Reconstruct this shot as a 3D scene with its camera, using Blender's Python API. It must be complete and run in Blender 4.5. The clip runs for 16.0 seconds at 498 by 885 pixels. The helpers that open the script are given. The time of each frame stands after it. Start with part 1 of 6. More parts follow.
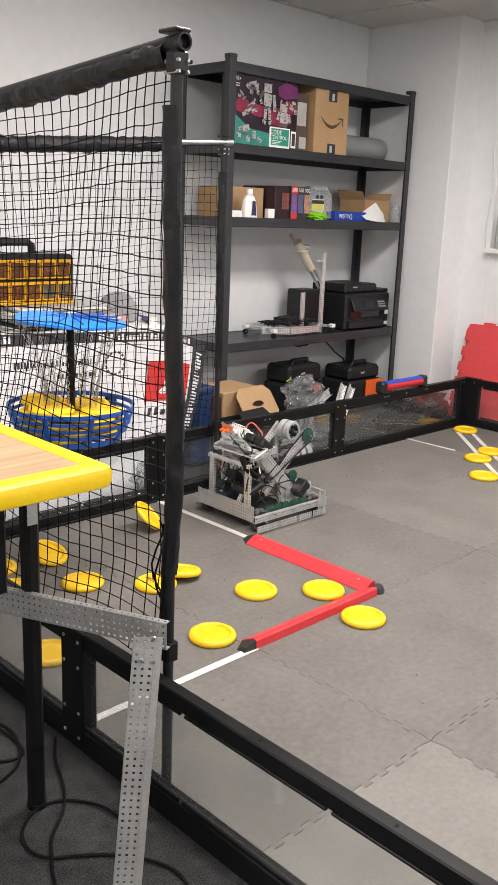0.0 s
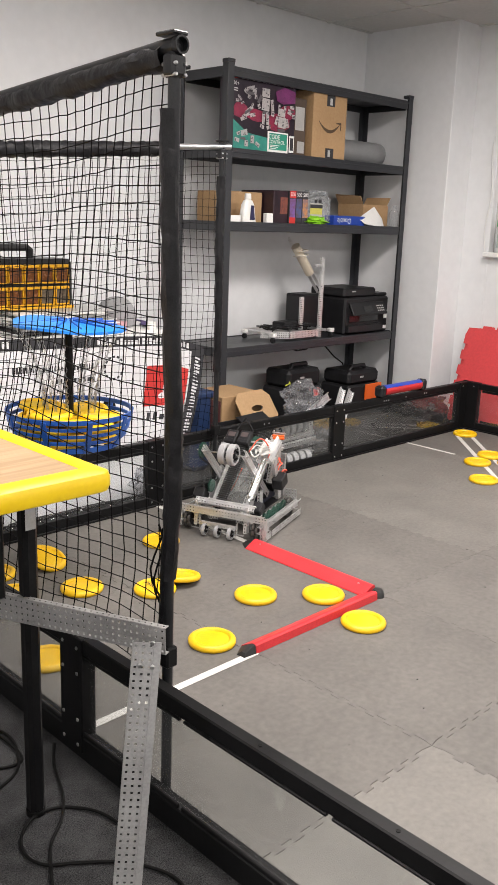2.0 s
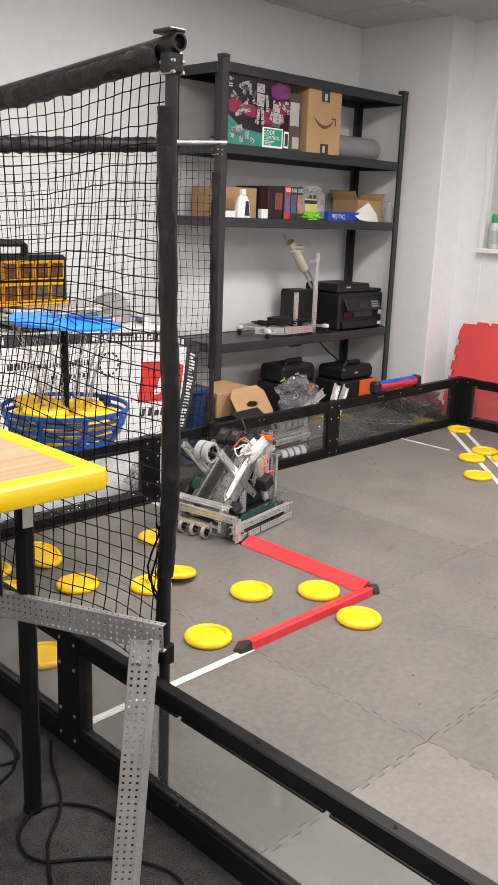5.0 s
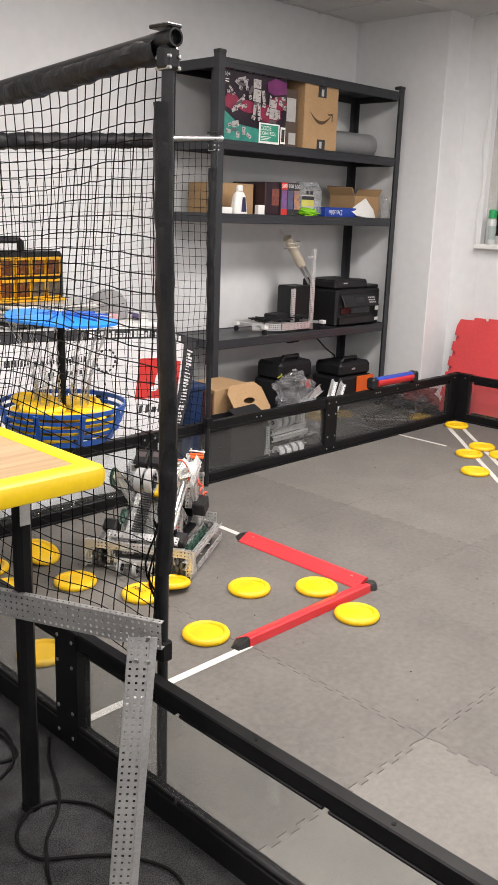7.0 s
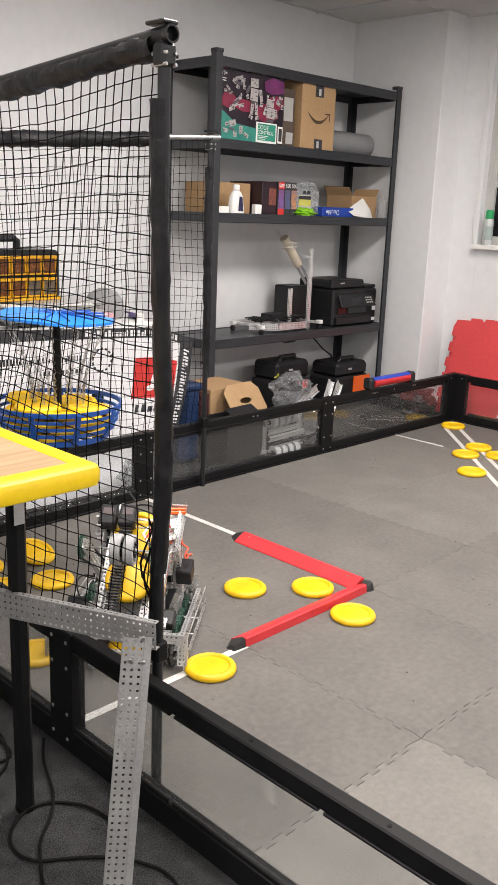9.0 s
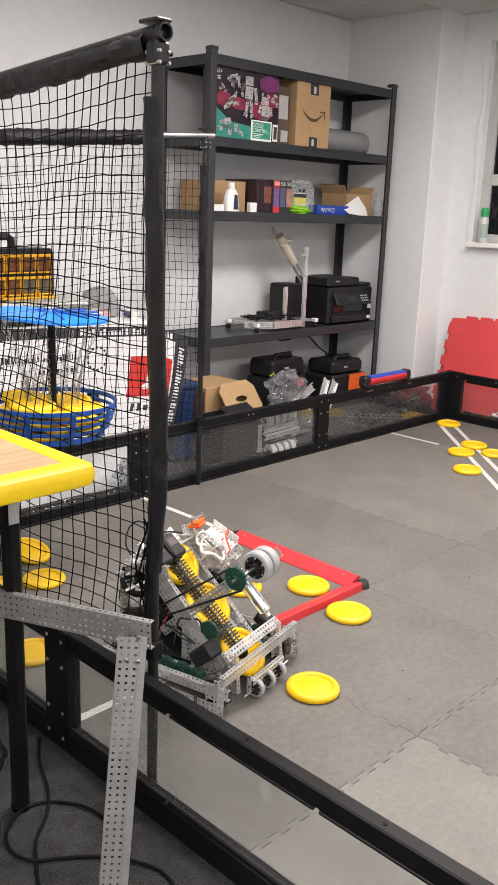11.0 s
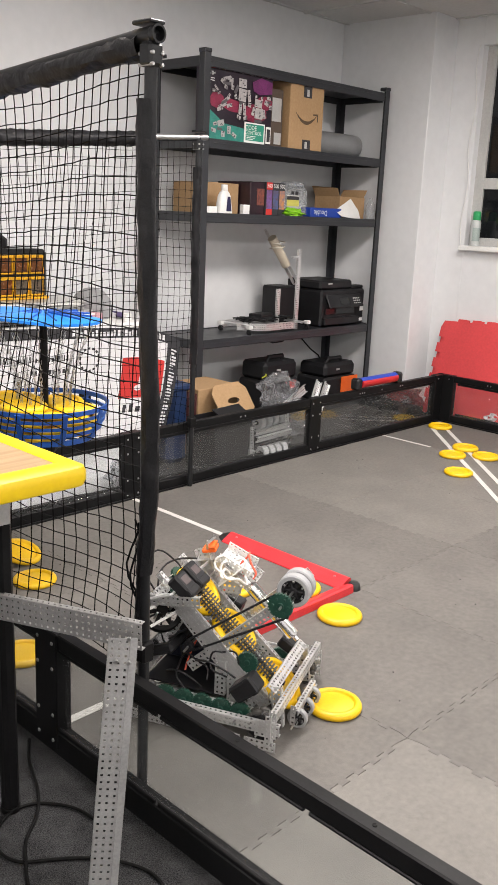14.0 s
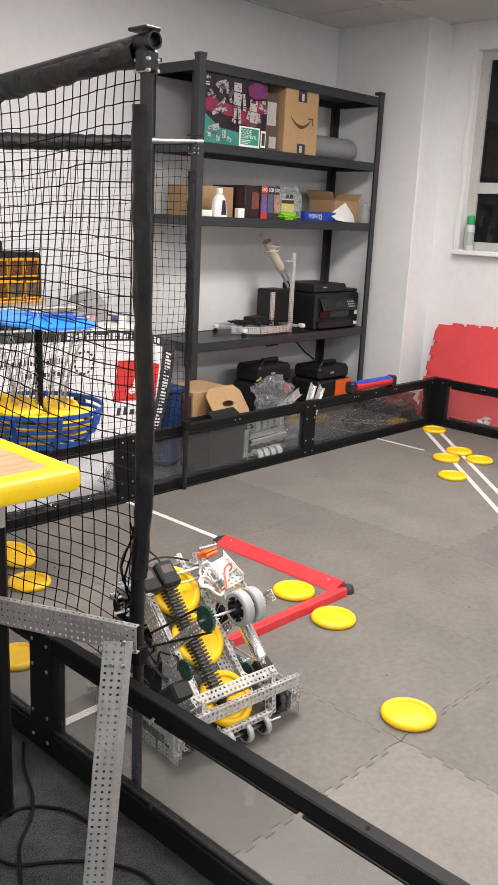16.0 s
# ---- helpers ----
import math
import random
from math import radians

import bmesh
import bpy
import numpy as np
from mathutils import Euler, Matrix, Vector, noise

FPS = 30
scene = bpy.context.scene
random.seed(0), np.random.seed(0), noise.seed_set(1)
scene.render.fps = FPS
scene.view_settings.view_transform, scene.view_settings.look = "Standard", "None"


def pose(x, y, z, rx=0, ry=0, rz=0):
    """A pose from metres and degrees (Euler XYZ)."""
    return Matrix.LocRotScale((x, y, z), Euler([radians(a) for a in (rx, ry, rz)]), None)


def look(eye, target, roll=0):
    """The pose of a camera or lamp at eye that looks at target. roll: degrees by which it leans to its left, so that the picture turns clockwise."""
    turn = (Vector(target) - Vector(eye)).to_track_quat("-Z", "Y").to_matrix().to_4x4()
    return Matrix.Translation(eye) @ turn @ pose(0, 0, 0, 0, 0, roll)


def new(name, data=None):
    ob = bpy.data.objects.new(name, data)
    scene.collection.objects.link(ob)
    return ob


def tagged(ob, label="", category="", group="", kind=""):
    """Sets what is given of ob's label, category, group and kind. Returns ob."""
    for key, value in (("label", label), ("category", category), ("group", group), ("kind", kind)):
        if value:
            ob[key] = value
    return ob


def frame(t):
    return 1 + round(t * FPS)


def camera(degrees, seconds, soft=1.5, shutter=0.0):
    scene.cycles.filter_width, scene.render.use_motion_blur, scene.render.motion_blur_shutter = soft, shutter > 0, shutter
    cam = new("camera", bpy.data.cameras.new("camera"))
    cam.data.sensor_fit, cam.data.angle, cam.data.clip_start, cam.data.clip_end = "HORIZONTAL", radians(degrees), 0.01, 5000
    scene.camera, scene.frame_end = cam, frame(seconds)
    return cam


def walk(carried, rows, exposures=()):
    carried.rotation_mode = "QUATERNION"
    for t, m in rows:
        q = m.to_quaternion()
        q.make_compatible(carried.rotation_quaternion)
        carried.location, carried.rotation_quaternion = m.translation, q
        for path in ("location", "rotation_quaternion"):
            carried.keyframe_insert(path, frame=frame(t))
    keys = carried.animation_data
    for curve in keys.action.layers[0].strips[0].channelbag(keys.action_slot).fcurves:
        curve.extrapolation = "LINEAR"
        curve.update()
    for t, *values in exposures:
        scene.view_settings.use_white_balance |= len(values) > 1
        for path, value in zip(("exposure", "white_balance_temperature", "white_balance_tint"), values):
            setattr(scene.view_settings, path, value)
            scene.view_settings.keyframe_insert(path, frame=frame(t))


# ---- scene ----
# ---- camera ----
cam = camera(32.0, 16.0)
PATH = [
    (0, (-1.015, -2.752, 1.194), (0.349, -1.381, 0.686), 2.2),
    (0.5, (-1.017, -2.75, 1.191), (0.349, -1.378, 0.69), 2.3),
    (1, (-1.024, -2.752, 1.2), (0.342, -1.38, 0.698), 2.2),
    (1.5, (-1.013, -2.749, 1.192), (0.353, -1.376, 0.694), 2.1),
    (2, (-1.01, -2.749, 1.19), (0.357, -1.376, 0.693), 2.0),
    (2.5, (-1.009, -2.749, 1.19), (0.358, -1.377, 0.692), 2.0),
    (3, (-1.012, -2.748, 1.191), (0.357, -1.378, 0.692), 2.0),
    (3.5, (-1.019, -2.746, 1.195), (0.354, -1.381, 0.694), 2.1),
    (4, (-1.019, -2.748, 1.197), (0.356, -1.386, 0.693), 2.1),
    (6.5, (-1.01, -2.738, 1.193), (0.367, -1.381, 0.68), 2.1),
    (7, (-1.014, -2.742, 1.196), (0.365, -1.388, 0.68), 2.0),
    (7.5, (-1.011, -2.743, 1.189), (0.369, -1.389, 0.677), 2.1),
    (8, (-1.012, -2.749, 1.196), (0.367, -1.396, 0.682), 2.0),
    (8.5, (-1.009, -2.741, 1.193), (0.372, -1.389, 0.679), 2.2),
    (9, (-1.007, -2.737, 1.192), (0.377, -1.389, 0.677), 2.2),
    (11.5, (-1.004, -2.738, 1.194), (0.388, -1.4, 0.673), 2.2),
    (12, (-1.01, -2.74, 1.198), (0.386, -1.406, 0.675), 2.3),
    (12.5, (-1.013, -2.744, 1.2), (0.385, -1.412, 0.678), 2.3),
    (13, (-1.011, -2.744, 1.198), (0.387, -1.411, 0.679), 2.3),
    (13.5, (-1.009, -2.742, 1.198), (0.391, -1.411, 0.681), 2.5),
    (14, (-1.005, -2.74, 1.193), (0.398, -1.411, 0.679), 2.5),
    (14.5, (-1.007, -2.741, 1.194), (0.399, -1.416, 0.679), 2.6),
    (15, (-1.006, -2.741, 1.19), (0.403, -1.416, 0.679), 2.6),
    (15.5, (-1.012, -2.744, 1.2), (0.399, -1.423, 0.688), 2.7),
    (16, (-1.01, -2.744, 1.198), (0.403, -1.423, 0.69), 2.7),
]
walk(cam, [(t, look(eye, target, roll)) for t, eye, target, roll in PATH], exposures=[(0, 0.0), (16, 0.0)])

# ---- world: night outside the window, ceiling panels light the room ----
world = bpy.data.worlds.new("night")
scene.world = world
world.use_nodes = True
world.node_tree.nodes["Background"].inputs[0].default_value = (0.012, 0.014, 0.02, 1)
world.node_tree.nodes["Background"].inputs[1].default_value = 1.0

CEIL = 2.36
BACK = 1.03
LAMPS = [(-1.7, -3.8), (0.5, -3.8), (2.5, -3.8), (-1.7, -1.1), (0.5, -1.1), (2.4, -1.1)]
for lx, ly in LAMPS:
    area = bpy.data.lights.new("panel_light", "AREA")
    area.shape, area.size, area.size_y, area.energy = "RECTANGLE", 1.16, 0.56, 55.5
    if (lx, ly) == (2.5, -3.8):
        area.energy = 38.0  # turned down to keep the near right floor and east wall darker
    area.color = (1.0, 0.925, 0.885)
    lamp = new("panel_light", area)
    lamp.matrix_world = pose(lx, ly, CEIL - 0.03)


# ---- materials ----
def rgb(c):
    return (*c, 1.0) if len(c) == 3 else c


def surface(name, c1, c2=None, rough=0.5, metal=0.0, scale=8.0, bump=0.0, bscale=120.0, vary=0.0, rvar=0.12, spec=0.5, fine=0.5, spread=False):
    """A procedural surface: two colours mixed by a coarse and a fine noise, uneven roughness, fine relief."""
    m = bpy.data.materials.new(name)
    m.use_nodes = True
    n, l = m.node_tree.nodes, m.node_tree.links
    b = n["Principled BSDF"]
    b.inputs["Metallic"].default_value = metal
    b.inputs["Specular IOR Level"].default_value = spec
    c2 = c2 or tuple(v * 0.8 for v in c1)
    tc = n.new("ShaderNodeTexCoord")
    at = n.new("ShaderNodeNewGeometry").outputs["Position"] if spread else tc.outputs["Object"]
    big, small = n.new("ShaderNodeTexNoise"), n.new("ShaderNodeTexNoise")
    big.inputs["Scale"].default_value, small.inputs["Scale"].default_value = scale, scale * 14
    big.inputs["Detail"].default_value, small.inputs["Detail"].default_value = (9 if spread else 5), 3
    big.inputs["Roughness"].default_value = 0.68 if spread else 0.5
    both = n.new("ShaderNodeMix")
    both.inputs[0].default_value = fine
    for k, tex in ((2, big), (3, small)):
        l.new(at, tex.inputs["Vector"])
        l.new(tex.outputs["Fac"], both.inputs[k])
    ramp = n.new("ShaderNodeValToRGB")
    ramp.color_ramp.elements[0].position, ramp.color_ramp.elements[1].position = 0.36, 0.64
    ramp.color_ramp.elements[0].color, ramp.color_ramp.elements[1].color = rgb(c2), rgb(c1)
    l.new(both.outputs[0], ramp.inputs[0])
    out = ramp.outputs[0]
    if vary:
        info, hsv, mr = n.new("ShaderNodeObjectInfo"), n.new("ShaderNodeHueSaturation"), n.new("ShaderNodeMapRange")
        mr.inputs["To Min"].default_value, mr.inputs["To Max"].default_value = 1 - vary, 1 + vary
        l.new(info.outputs["Random"], mr.inputs["Value"])
        l.new(mr.outputs[0], hsv.inputs["Value"])
        l.new(out, hsv.inputs["Color"])
        out = hsv.outputs[0]
    l.new(out, b.inputs["Base Color"])
    rr = n.new("ShaderNodeMapRange")
    rr.inputs["To Min"].default_value, rr.inputs["To Max"].default_value = max(0.03, rough - rvar), min(1, rough + rvar)
    l.new(big.outputs["Fac"], rr.inputs["Value"])
    l.new(rr.outputs[0], b.inputs["Roughness"])
    if bump:
        tex, bp = n.new("ShaderNodeTexNoise"), n.new("ShaderNodeBump")
        tex.inputs["Scale"].default_value, tex.inputs["Detail"].default_value = bscale, 4
        bp.inputs["Strength"].default_value, bp.inputs["Distance"].default_value = bump, 0.004
        l.new(tc.outputs["Object"], tex.inputs["Vector"])
        l.new(tex.outputs["Fac"], bp.inputs["Height"])
        l.new(bp.outputs[0], b.inputs["Normal"])
    return m


def clear(name, tint=(1, 1, 1), rough=0.05, haze=0.05, colour=(0.5, 0.5, 0.5)):
    """Thin clear sheet: seen through, with a sheen at grazing sight and a little scuffed haze."""
    m = bpy.data.materials.new(name)
    m.use_nodes = True
    n, l = m.node_tree.nodes, m.node_tree.links
    b = n["Principled BSDF"]
    b.inputs["Base Color"].default_value = rgb(colour)
    b.inputs["Roughness"].default_value = 0.5
    tr, gl, fr, m1, m2 = (n.new("ShaderNode" + k) for k in ("BsdfTransparent", "BsdfGlossy", "LayerWeight", "MixShader", "MixShader"))
    edge = n.new("ShaderNodeMapRange")
    edge.interpolation_type = "SMOOTHERSTEP"
    edge.inputs["From Min"].default_value, edge.inputs["From Max"].default_value = 0.2, 1.0
    edge.inputs["To Min"].default_value, edge.inputs["To Max"].default_value = 0.03, 0.5
    tex, rr = n.new("ShaderNodeTexNoise"), n.new("ShaderNodeMapRange")
    tr.inputs[0].default_value = rgb(tint)
    gl.inputs["Roughness"].default_value = rough
    fr.inputs[0].default_value = 0.5
    tex.inputs["Scale"].default_value, tex.inputs["Detail"].default_value = 9, 6
    rr.inputs["To Min"].default_value, rr.inputs["To Max"].default_value = 0.0, haze * 2
    l.new(tex.outputs["Fac"], rr.inputs["Value"])
    l.new(fr.outputs["Facing"], edge.inputs["Value"])
    l.new(edge.outputs[0], m1.inputs[0])
    l.new(tr.outputs[0], m1.inputs[1])
    l.new(gl.outputs[0], m1.inputs[2])
    l.new(rr.outputs[0], m2.inputs[0])
    l.new(m1.outputs[0], m2.inputs[1])
    l.new(b.outputs[0], m2.inputs[2])
    l.new(m2.outputs[0], n["Material Output"].inputs[0])
    return m


def glowing(name, colour, strength):
    m = bpy.data.materials.new(name)
    m.use_nodes = True
    b = m.node_tree.nodes["Principled BSDF"]
    b.inputs["Emission Color"].default_value, b.inputs["Emission Strength"].default_value = rgb(colour), strength
    return m


def planks(name, c1, c2, along=0, pitch=0.1):
    """Wood-grain laminate: long streaks and strip-to-strip changes."""
    m = surface(name, c1, c2, rough=0.42)
    n, l = m.node_tree.nodes, m.node_tree.links
    tc, mp, wave, mix = n.new("ShaderNodeTexCoord"), n.new("ShaderNodeMapping"), n.new("ShaderNodeTexNoise"), n.new("ShaderNodeMix")
    mp.inputs["Scale"].default_value = (1.2, 26, 26) if along == 0 else (26, 1.2, 26)
    wave.inputs["Scale"].default_value, wave.inputs["Detail"].default_value, wave.inputs["Distortion"].default_value = 2.0, 6, 0.6
    l.new(tc.outputs["Object"], mp.inputs[0])
    l.new(mp.outputs[0], wave.inputs["Vector"])
    ramp = n.new("ShaderNodeValToRGB")
    ramp.color_ramp.elements[0].position, ramp.color_ramp.elements[1].position = 0.38, 0.62
    ramp.color_ramp.elements[0].color, ramp.color_ramp.elements[1].color = rgb(c2), rgb(c1)
    l.new(wave.outputs["Fac"], ramp.inputs[0])
    l.new(ramp.outputs[0], n["Principled BSDF"].inputs["Base Color"])
    return m


WALL = surface("wall_paint", (0.715, 0.725, 0.735), (0.665, 0.675, 0.685), rough=0.75, scale=1.3, bump=0.06, bscale=160)
CEILING = surface("ceiling_tile", (0.62, 0.62, 0.61), (0.56, 0.56, 0.55), rough=0.9, scale=3, bump=0.15, bscale=220)
GRID = surface("ceiling_grid", (0.55, 0.55, 0.55), rough=0.5)
CARPET = surface("carpet", (0.082, 0.083, 0.085), (0.013, 0.013, 0.014), rough=0.95, scale=26, bump=0.9, bscale=420, spec=0.1, fine=0.75)
FOAM = surface("foam_grey", (0.151, 0.141, 0.128), (0.095, 0.089, 0.081), rough=0.62, scale=4, bump=0.18, bscale=300, vary=0.035, fine=0.38, spread=True)
# the same foam in a paler grey, for single tiles
FOAM_PALE = surface("foam_grey_pale", (0.182, 0.172, 0.155), (0.121, 0.114, 0.104), rough=0.6, scale=5, bump=0.18, bscale=300, vary=0.035, fine=0.38, spread=True)
BLACK = surface("black_rail", (0.0085, 0.0085, 0.009), (0.005, 0.005, 0.0055), rough=0.42, spec=0.14, scale=12, bump=0.03)
SHELF = surface("shelf_steel", (0.025, 0.027, 0.032), (0.018, 0.0195, 0.023), rough=0.42, scale=9, bump=0.05)
SLEEVE = surface("sleeve_fabric", (0.012, 0.012, 0.0135), (0.004, 0.004, 0.005), rough=0.45, spec=0.22, scale=30, bump=0.9, bscale=45)
NET = surface("net_cord", (0.006, 0.006, 0.0065), (0.003, 0.003, 0.003), rough=0.7, scale=60, spec=0.08)
STEEL = surface("bare_steel", (0.55, 0.55, 0.55), (0.42, 0.42, 0.42), rough=0.32, metal=1.0, scale=20)
PIPE = surface("dark_pipe", (0.018, 0.019, 0.021), (0.010, 0.0105, 0.0115), rough=0.36, metal=0.2, scale=20, spec=0.35)
ALU = surface("aluminium", (0.74, 0.74, 0.74), (0.56, 0.56, 0.56), rough=0.34, metal=0.7, scale=25, bump=0.02)
ALU_DULL = surface("dull_steel", (0.58, 0.58, 0.57), (0.47, 0.47, 0.46), rough=0.42, metal=0.45, scale=14, bump=0.03)
STAND = surface("stand_steel", (0.40, 0.40, 0.395), (0.30, 0.30, 0.295), rough=0.42, metal=0.55, scale=14, bump=0.03)
CHROME = surface("chrome", (0.8, 0.8, 0.8), (0.72, 0.72, 0.72), rough=0.16, metal=1.0, scale=20, rvar=0.05)
YELLOW = surface("yellow_plastic", (0.80, 0.505, 0.004), (0.71, 0.43, 0.003), rough=0.42, scale=9, bump=0.03, bscale=260)
EDGE = surface("yellow_edge", (0.82, 0.58, 0.005), (0.76, 0.52, 0.004), rough=0.4, scale=7, bump=0.02)
RED = surface("red_barrier", (0.70, 0.042, 0.05), (0.56, 0.03, 0.037), rough=0.36, scale=12, bump=0.04)
CAP = surface("black_cap", (0.02, 0.02, 0.02), rough=0.5)
TAPE = surface("white_tape", (0.66, 0.65, 0.62), (0.52, 0.51, 0.48), rough=0.55, scale=16, bump=0.05)
BLUE = surface("blue_plastic", (0.012, 0.085, 0.36), (0.01, 0.06, 0.28), rough=0.4, scale=12)
BLUE_TOP = surface("bright_blue", (0.015, 0.22, 0.72), (0.012, 0.17, 0.6), rough=0.38, scale=12)
WOOD = planks("light_wood", (0.46, 0.325, 0.195), (0.34, 0.225, 0.122), along=0)
PANE = clear("polycarbonate", tint=(0.95, 0.96, 0.96), rough=0.06, haze=0.03)
BAGGY = clear("clear_bag", tint=(0.93, 0.94, 0.95), rough=0.12, haze=0.10, colour=(0.6, 0.6, 0.62))
ACRYLIC = clear("acrylic_plate", tint=(0.88, 0.9, 0.9), rough=0.1, haze=0.16, colour=(0.7, 0.7, 0.68))
RUBBER = surface("black_rubber", (0.007, 0.007, 0.007), (0.004, 0.004, 0.004), rough=0.6, scale=30, spec=0.12)
DARK = surface("black_plastic", (0.015, 0.015, 0.017), (0.009, 0.009, 0.010), rough=0.45, scale=18, spec=0.3)
GREY = surface("grey_rubber", (0.36, 0.365, 0.37), (0.29, 0.295, 0.3), rough=0.6, scale=30)
GREEN = surface("dark_green_plastic", (0.012, 0.06, 0.04), (0.009, 0.045, 0.03), rough=0.4, scale=30)
ORANGE = surface("orange_plastic", (0.80, 0.13, 0.01), (0.7, 0.1, 0.008), rough=0.42, scale=20)
WHITE = surface("white_plastic", (0.78, 0.78, 0.76), (0.7, 0.7, 0.68), rough=0.4, scale=15)
TUBE_RED = surface("red_tube", (0.85, 0.13, 0.07), rough=0.35)
CARD = surface("cardboard", (0.40, 0.255, 0.13), (0.33, 0.205, 0.1), rough=0.8, scale=6, bump=0.08, bscale=80)
CLOTH = surface("white_cloth", (0.74, 0.74, 0.75), (0.66, 0.66, 0.68), rough=0.8, scale=5, bump=0.12, bscale=9)
INK = surface("dark_print", (0.03, 0.03, 0.035), rough=0.7)
RED_PRINT = surface("red_print", (0.55, 0.03, 0.025), (0.48, 0.025, 0.02), rough=0.7)
MAT_RED = surface("red_foam", (0.62, 0.055, 0.06), (0.52, 0.045, 0.05), rough=0.7, scale=5, bump=0.1, bscale=250)
FRAME_W = surface("window_frame", (0.5, 0.5, 0.48), (0.42, 0.42, 0.41), rough=0.45, scale=6)
NIGHT = surface("night_glass", (0.012, 0.014, 0.016), (0.006, 0.007, 0.008), rough=0.06, scale=1, rvar=0.03)


# ---- geometry helpers ----
class Geo:
    """Collects the faces of one mesh."""

    def __init__(self):
        self.v, self.f = [], []

    def add(self, verts, faces, m=None):
        k = len(self.v)
        self.v += [tuple(m @ Vector(p)) if m else tuple(p) for p in verts]
        self.f += [tuple(k + i for i in q) for q in faces]
        return self

    def box(self, sx, sy, sz, m=None, c=0.002):
        """A box about its centre with chamfered edges."""
        c = min(c, sx * 0.3, sy * 0.3, sz * 0.3)
        h = (sx / 2, sy / 2, sz / 2)
        verts, idx = [], {}
        for a in (-1, 1):
            for b in (-1, 1):
                for d in (-1, 1):
                    for ax in range(3):
                        p = [s * (h[k] - (0 if k == ax else c)) for k, s in enumerate((a, b, d))]
                        idx[(a, b, d, ax)] = len(verts)
                        verts.append(p)
        faces = []
        for ax in range(3):
            o1, o2 = [k for k in range(3) if k != ax]
            for s in (-1, 1):
                loop = []
                for u, w in ((-1, -1), (1, -1), (1, 1), (-1, 1)):
                    key = [0, 0, 0]
                    key[ax], key[o1], key[o2] = s, u, w
                    loop.append(idx[(*key, ax)])
                flip = (s < 0) != (ax == 1)
                faces.append(loop[::-1] if flip else loop)
            for u in (-1, 1):
                for w in (-1, 1):
                    k1, k2 = [0, 0, 0], [0, 0, 0]
                    k1[ax], k2[ax] = -1, 1
                    k1[o1] = k2[o1] = u
                    k1[o2] = k2[o2] = w
                    faces.append([idx[(*k1, o1)], idx[(*k2, o1)], idx[(*k2, o2)], idx[(*k1, o2)]])
        for a in (-1, 1):
            for b in (-1, 1):
                for d in (-1, 1):
                    faces.append([idx[(a, b, d, ax)] for ax in range(3)])
        return self.add(verts, faces, m)

    def span(self, x0, x1, y0, y1, z0, z1, c=0.002):
        return self.box(x1 - x0, y1 - y0, z1 - z0, Matrix.Translation(((x0 + x1) / 2, (y0 + y1) / 2, (z0 + z1) / 2)), c)

    def lathe(self, profile, m=None, seg=24, arc=1.0):
        """Turns (radius, height) points about z."""
        n = len(profile)
        full = arc >= 1
        cols = seg if full else seg + 1
        verts = [(r * math.cos(2 * math.pi * arc * k / seg), r * math.sin(2 * math.pi * arc * k / seg), z) for k in range(cols) for r, z in profile]
        faces = [(k * n + i, (k + 1) % cols * n + i, (k + 1) % cols * n + i + 1, k * n + i + 1) for k in range(seg) for i in range(n - 1)]
        return self.add(verts, faces, m)

    def cyl(self, r, length, m=None, seg=16, c=0.001, r2=None):
        """A solid cylinder about its centre along z with chamfered rims."""
        r2 = r if r2 is None else r2
        h = length / 2
        return self.lathe([(0.00001, -h), (r - c, -h), (r, -h + c), (r2, h - c), (r2 - c, h), (0.00001, h)], m, seg)

    def rod(self, a, b, r, seg=10):
        a, b = Vector(a), Vector(b)
        m = Matrix.Translation((a + b) / 2) @ (b - a).to_track_quat("Z", "Y").to_matrix().to_4x4()
        return self.cyl(r, (b - a).length, m, seg, c=min(0.001, r * 0.3))

    def tube(self, pts, r, seg=6, closed=False):
        """A round cord through the given points."""
        pts = [Vector(p) for p in pts]
        n, verts, faces, up = len(pts), [], [], Vector((0.3, 0.5, 0.81))
        for k, p in enumerate(pts):
            a, b = (pts[k - 1] if k or closed else p), (pts[(k + 1) % n] if k < n - 1 or closed else p)
            d = (b - a).normalized()
            s = d.cross(up).normalized()
            t = s.cross(d)
            verts += [p + r * (math.cos(2 * math.pi * j / seg) * s + math.sin(2 * math.pi * j / seg) * t) for j in range(seg)]
        for k in range(n if closed else n - 1):
            for j in range(seg):
                faces.append((k * seg + j, k * seg + (j + 1) % seg, (k + 1) % n * seg + (j + 1) % seg, (k + 1) % n * seg + j))
        if not closed:
            faces += [tuple(range(seg))[::-1], tuple(range((n - 1) * seg, n * seg))]
        return self.add(verts, faces)

    def perf(self, nx, ny, m=None, pitch=0.0127, hole=0.0054, thick=0.0014):
        """A perforated metal sheet of nx by ny square holes in its xy plane."""
        def lines(n):
            out = [-n * pitch / 2]
            for k in range(n):
                mid = (k + 0.5 - n / 2) * pitch
                out += [mid - hole / 2, mid + hole / 2]
            return out + [n * pitch / 2]
        xs, ys = lines(nx), lines(ny)
        w, h = len(xs), len(ys)
        verts = [(x, y, z) for z in (-thick / 2, thick / 2) for x in xs for y in ys]
        at = lambda s, i, j: s * w * h + i * h + j
        faces = []
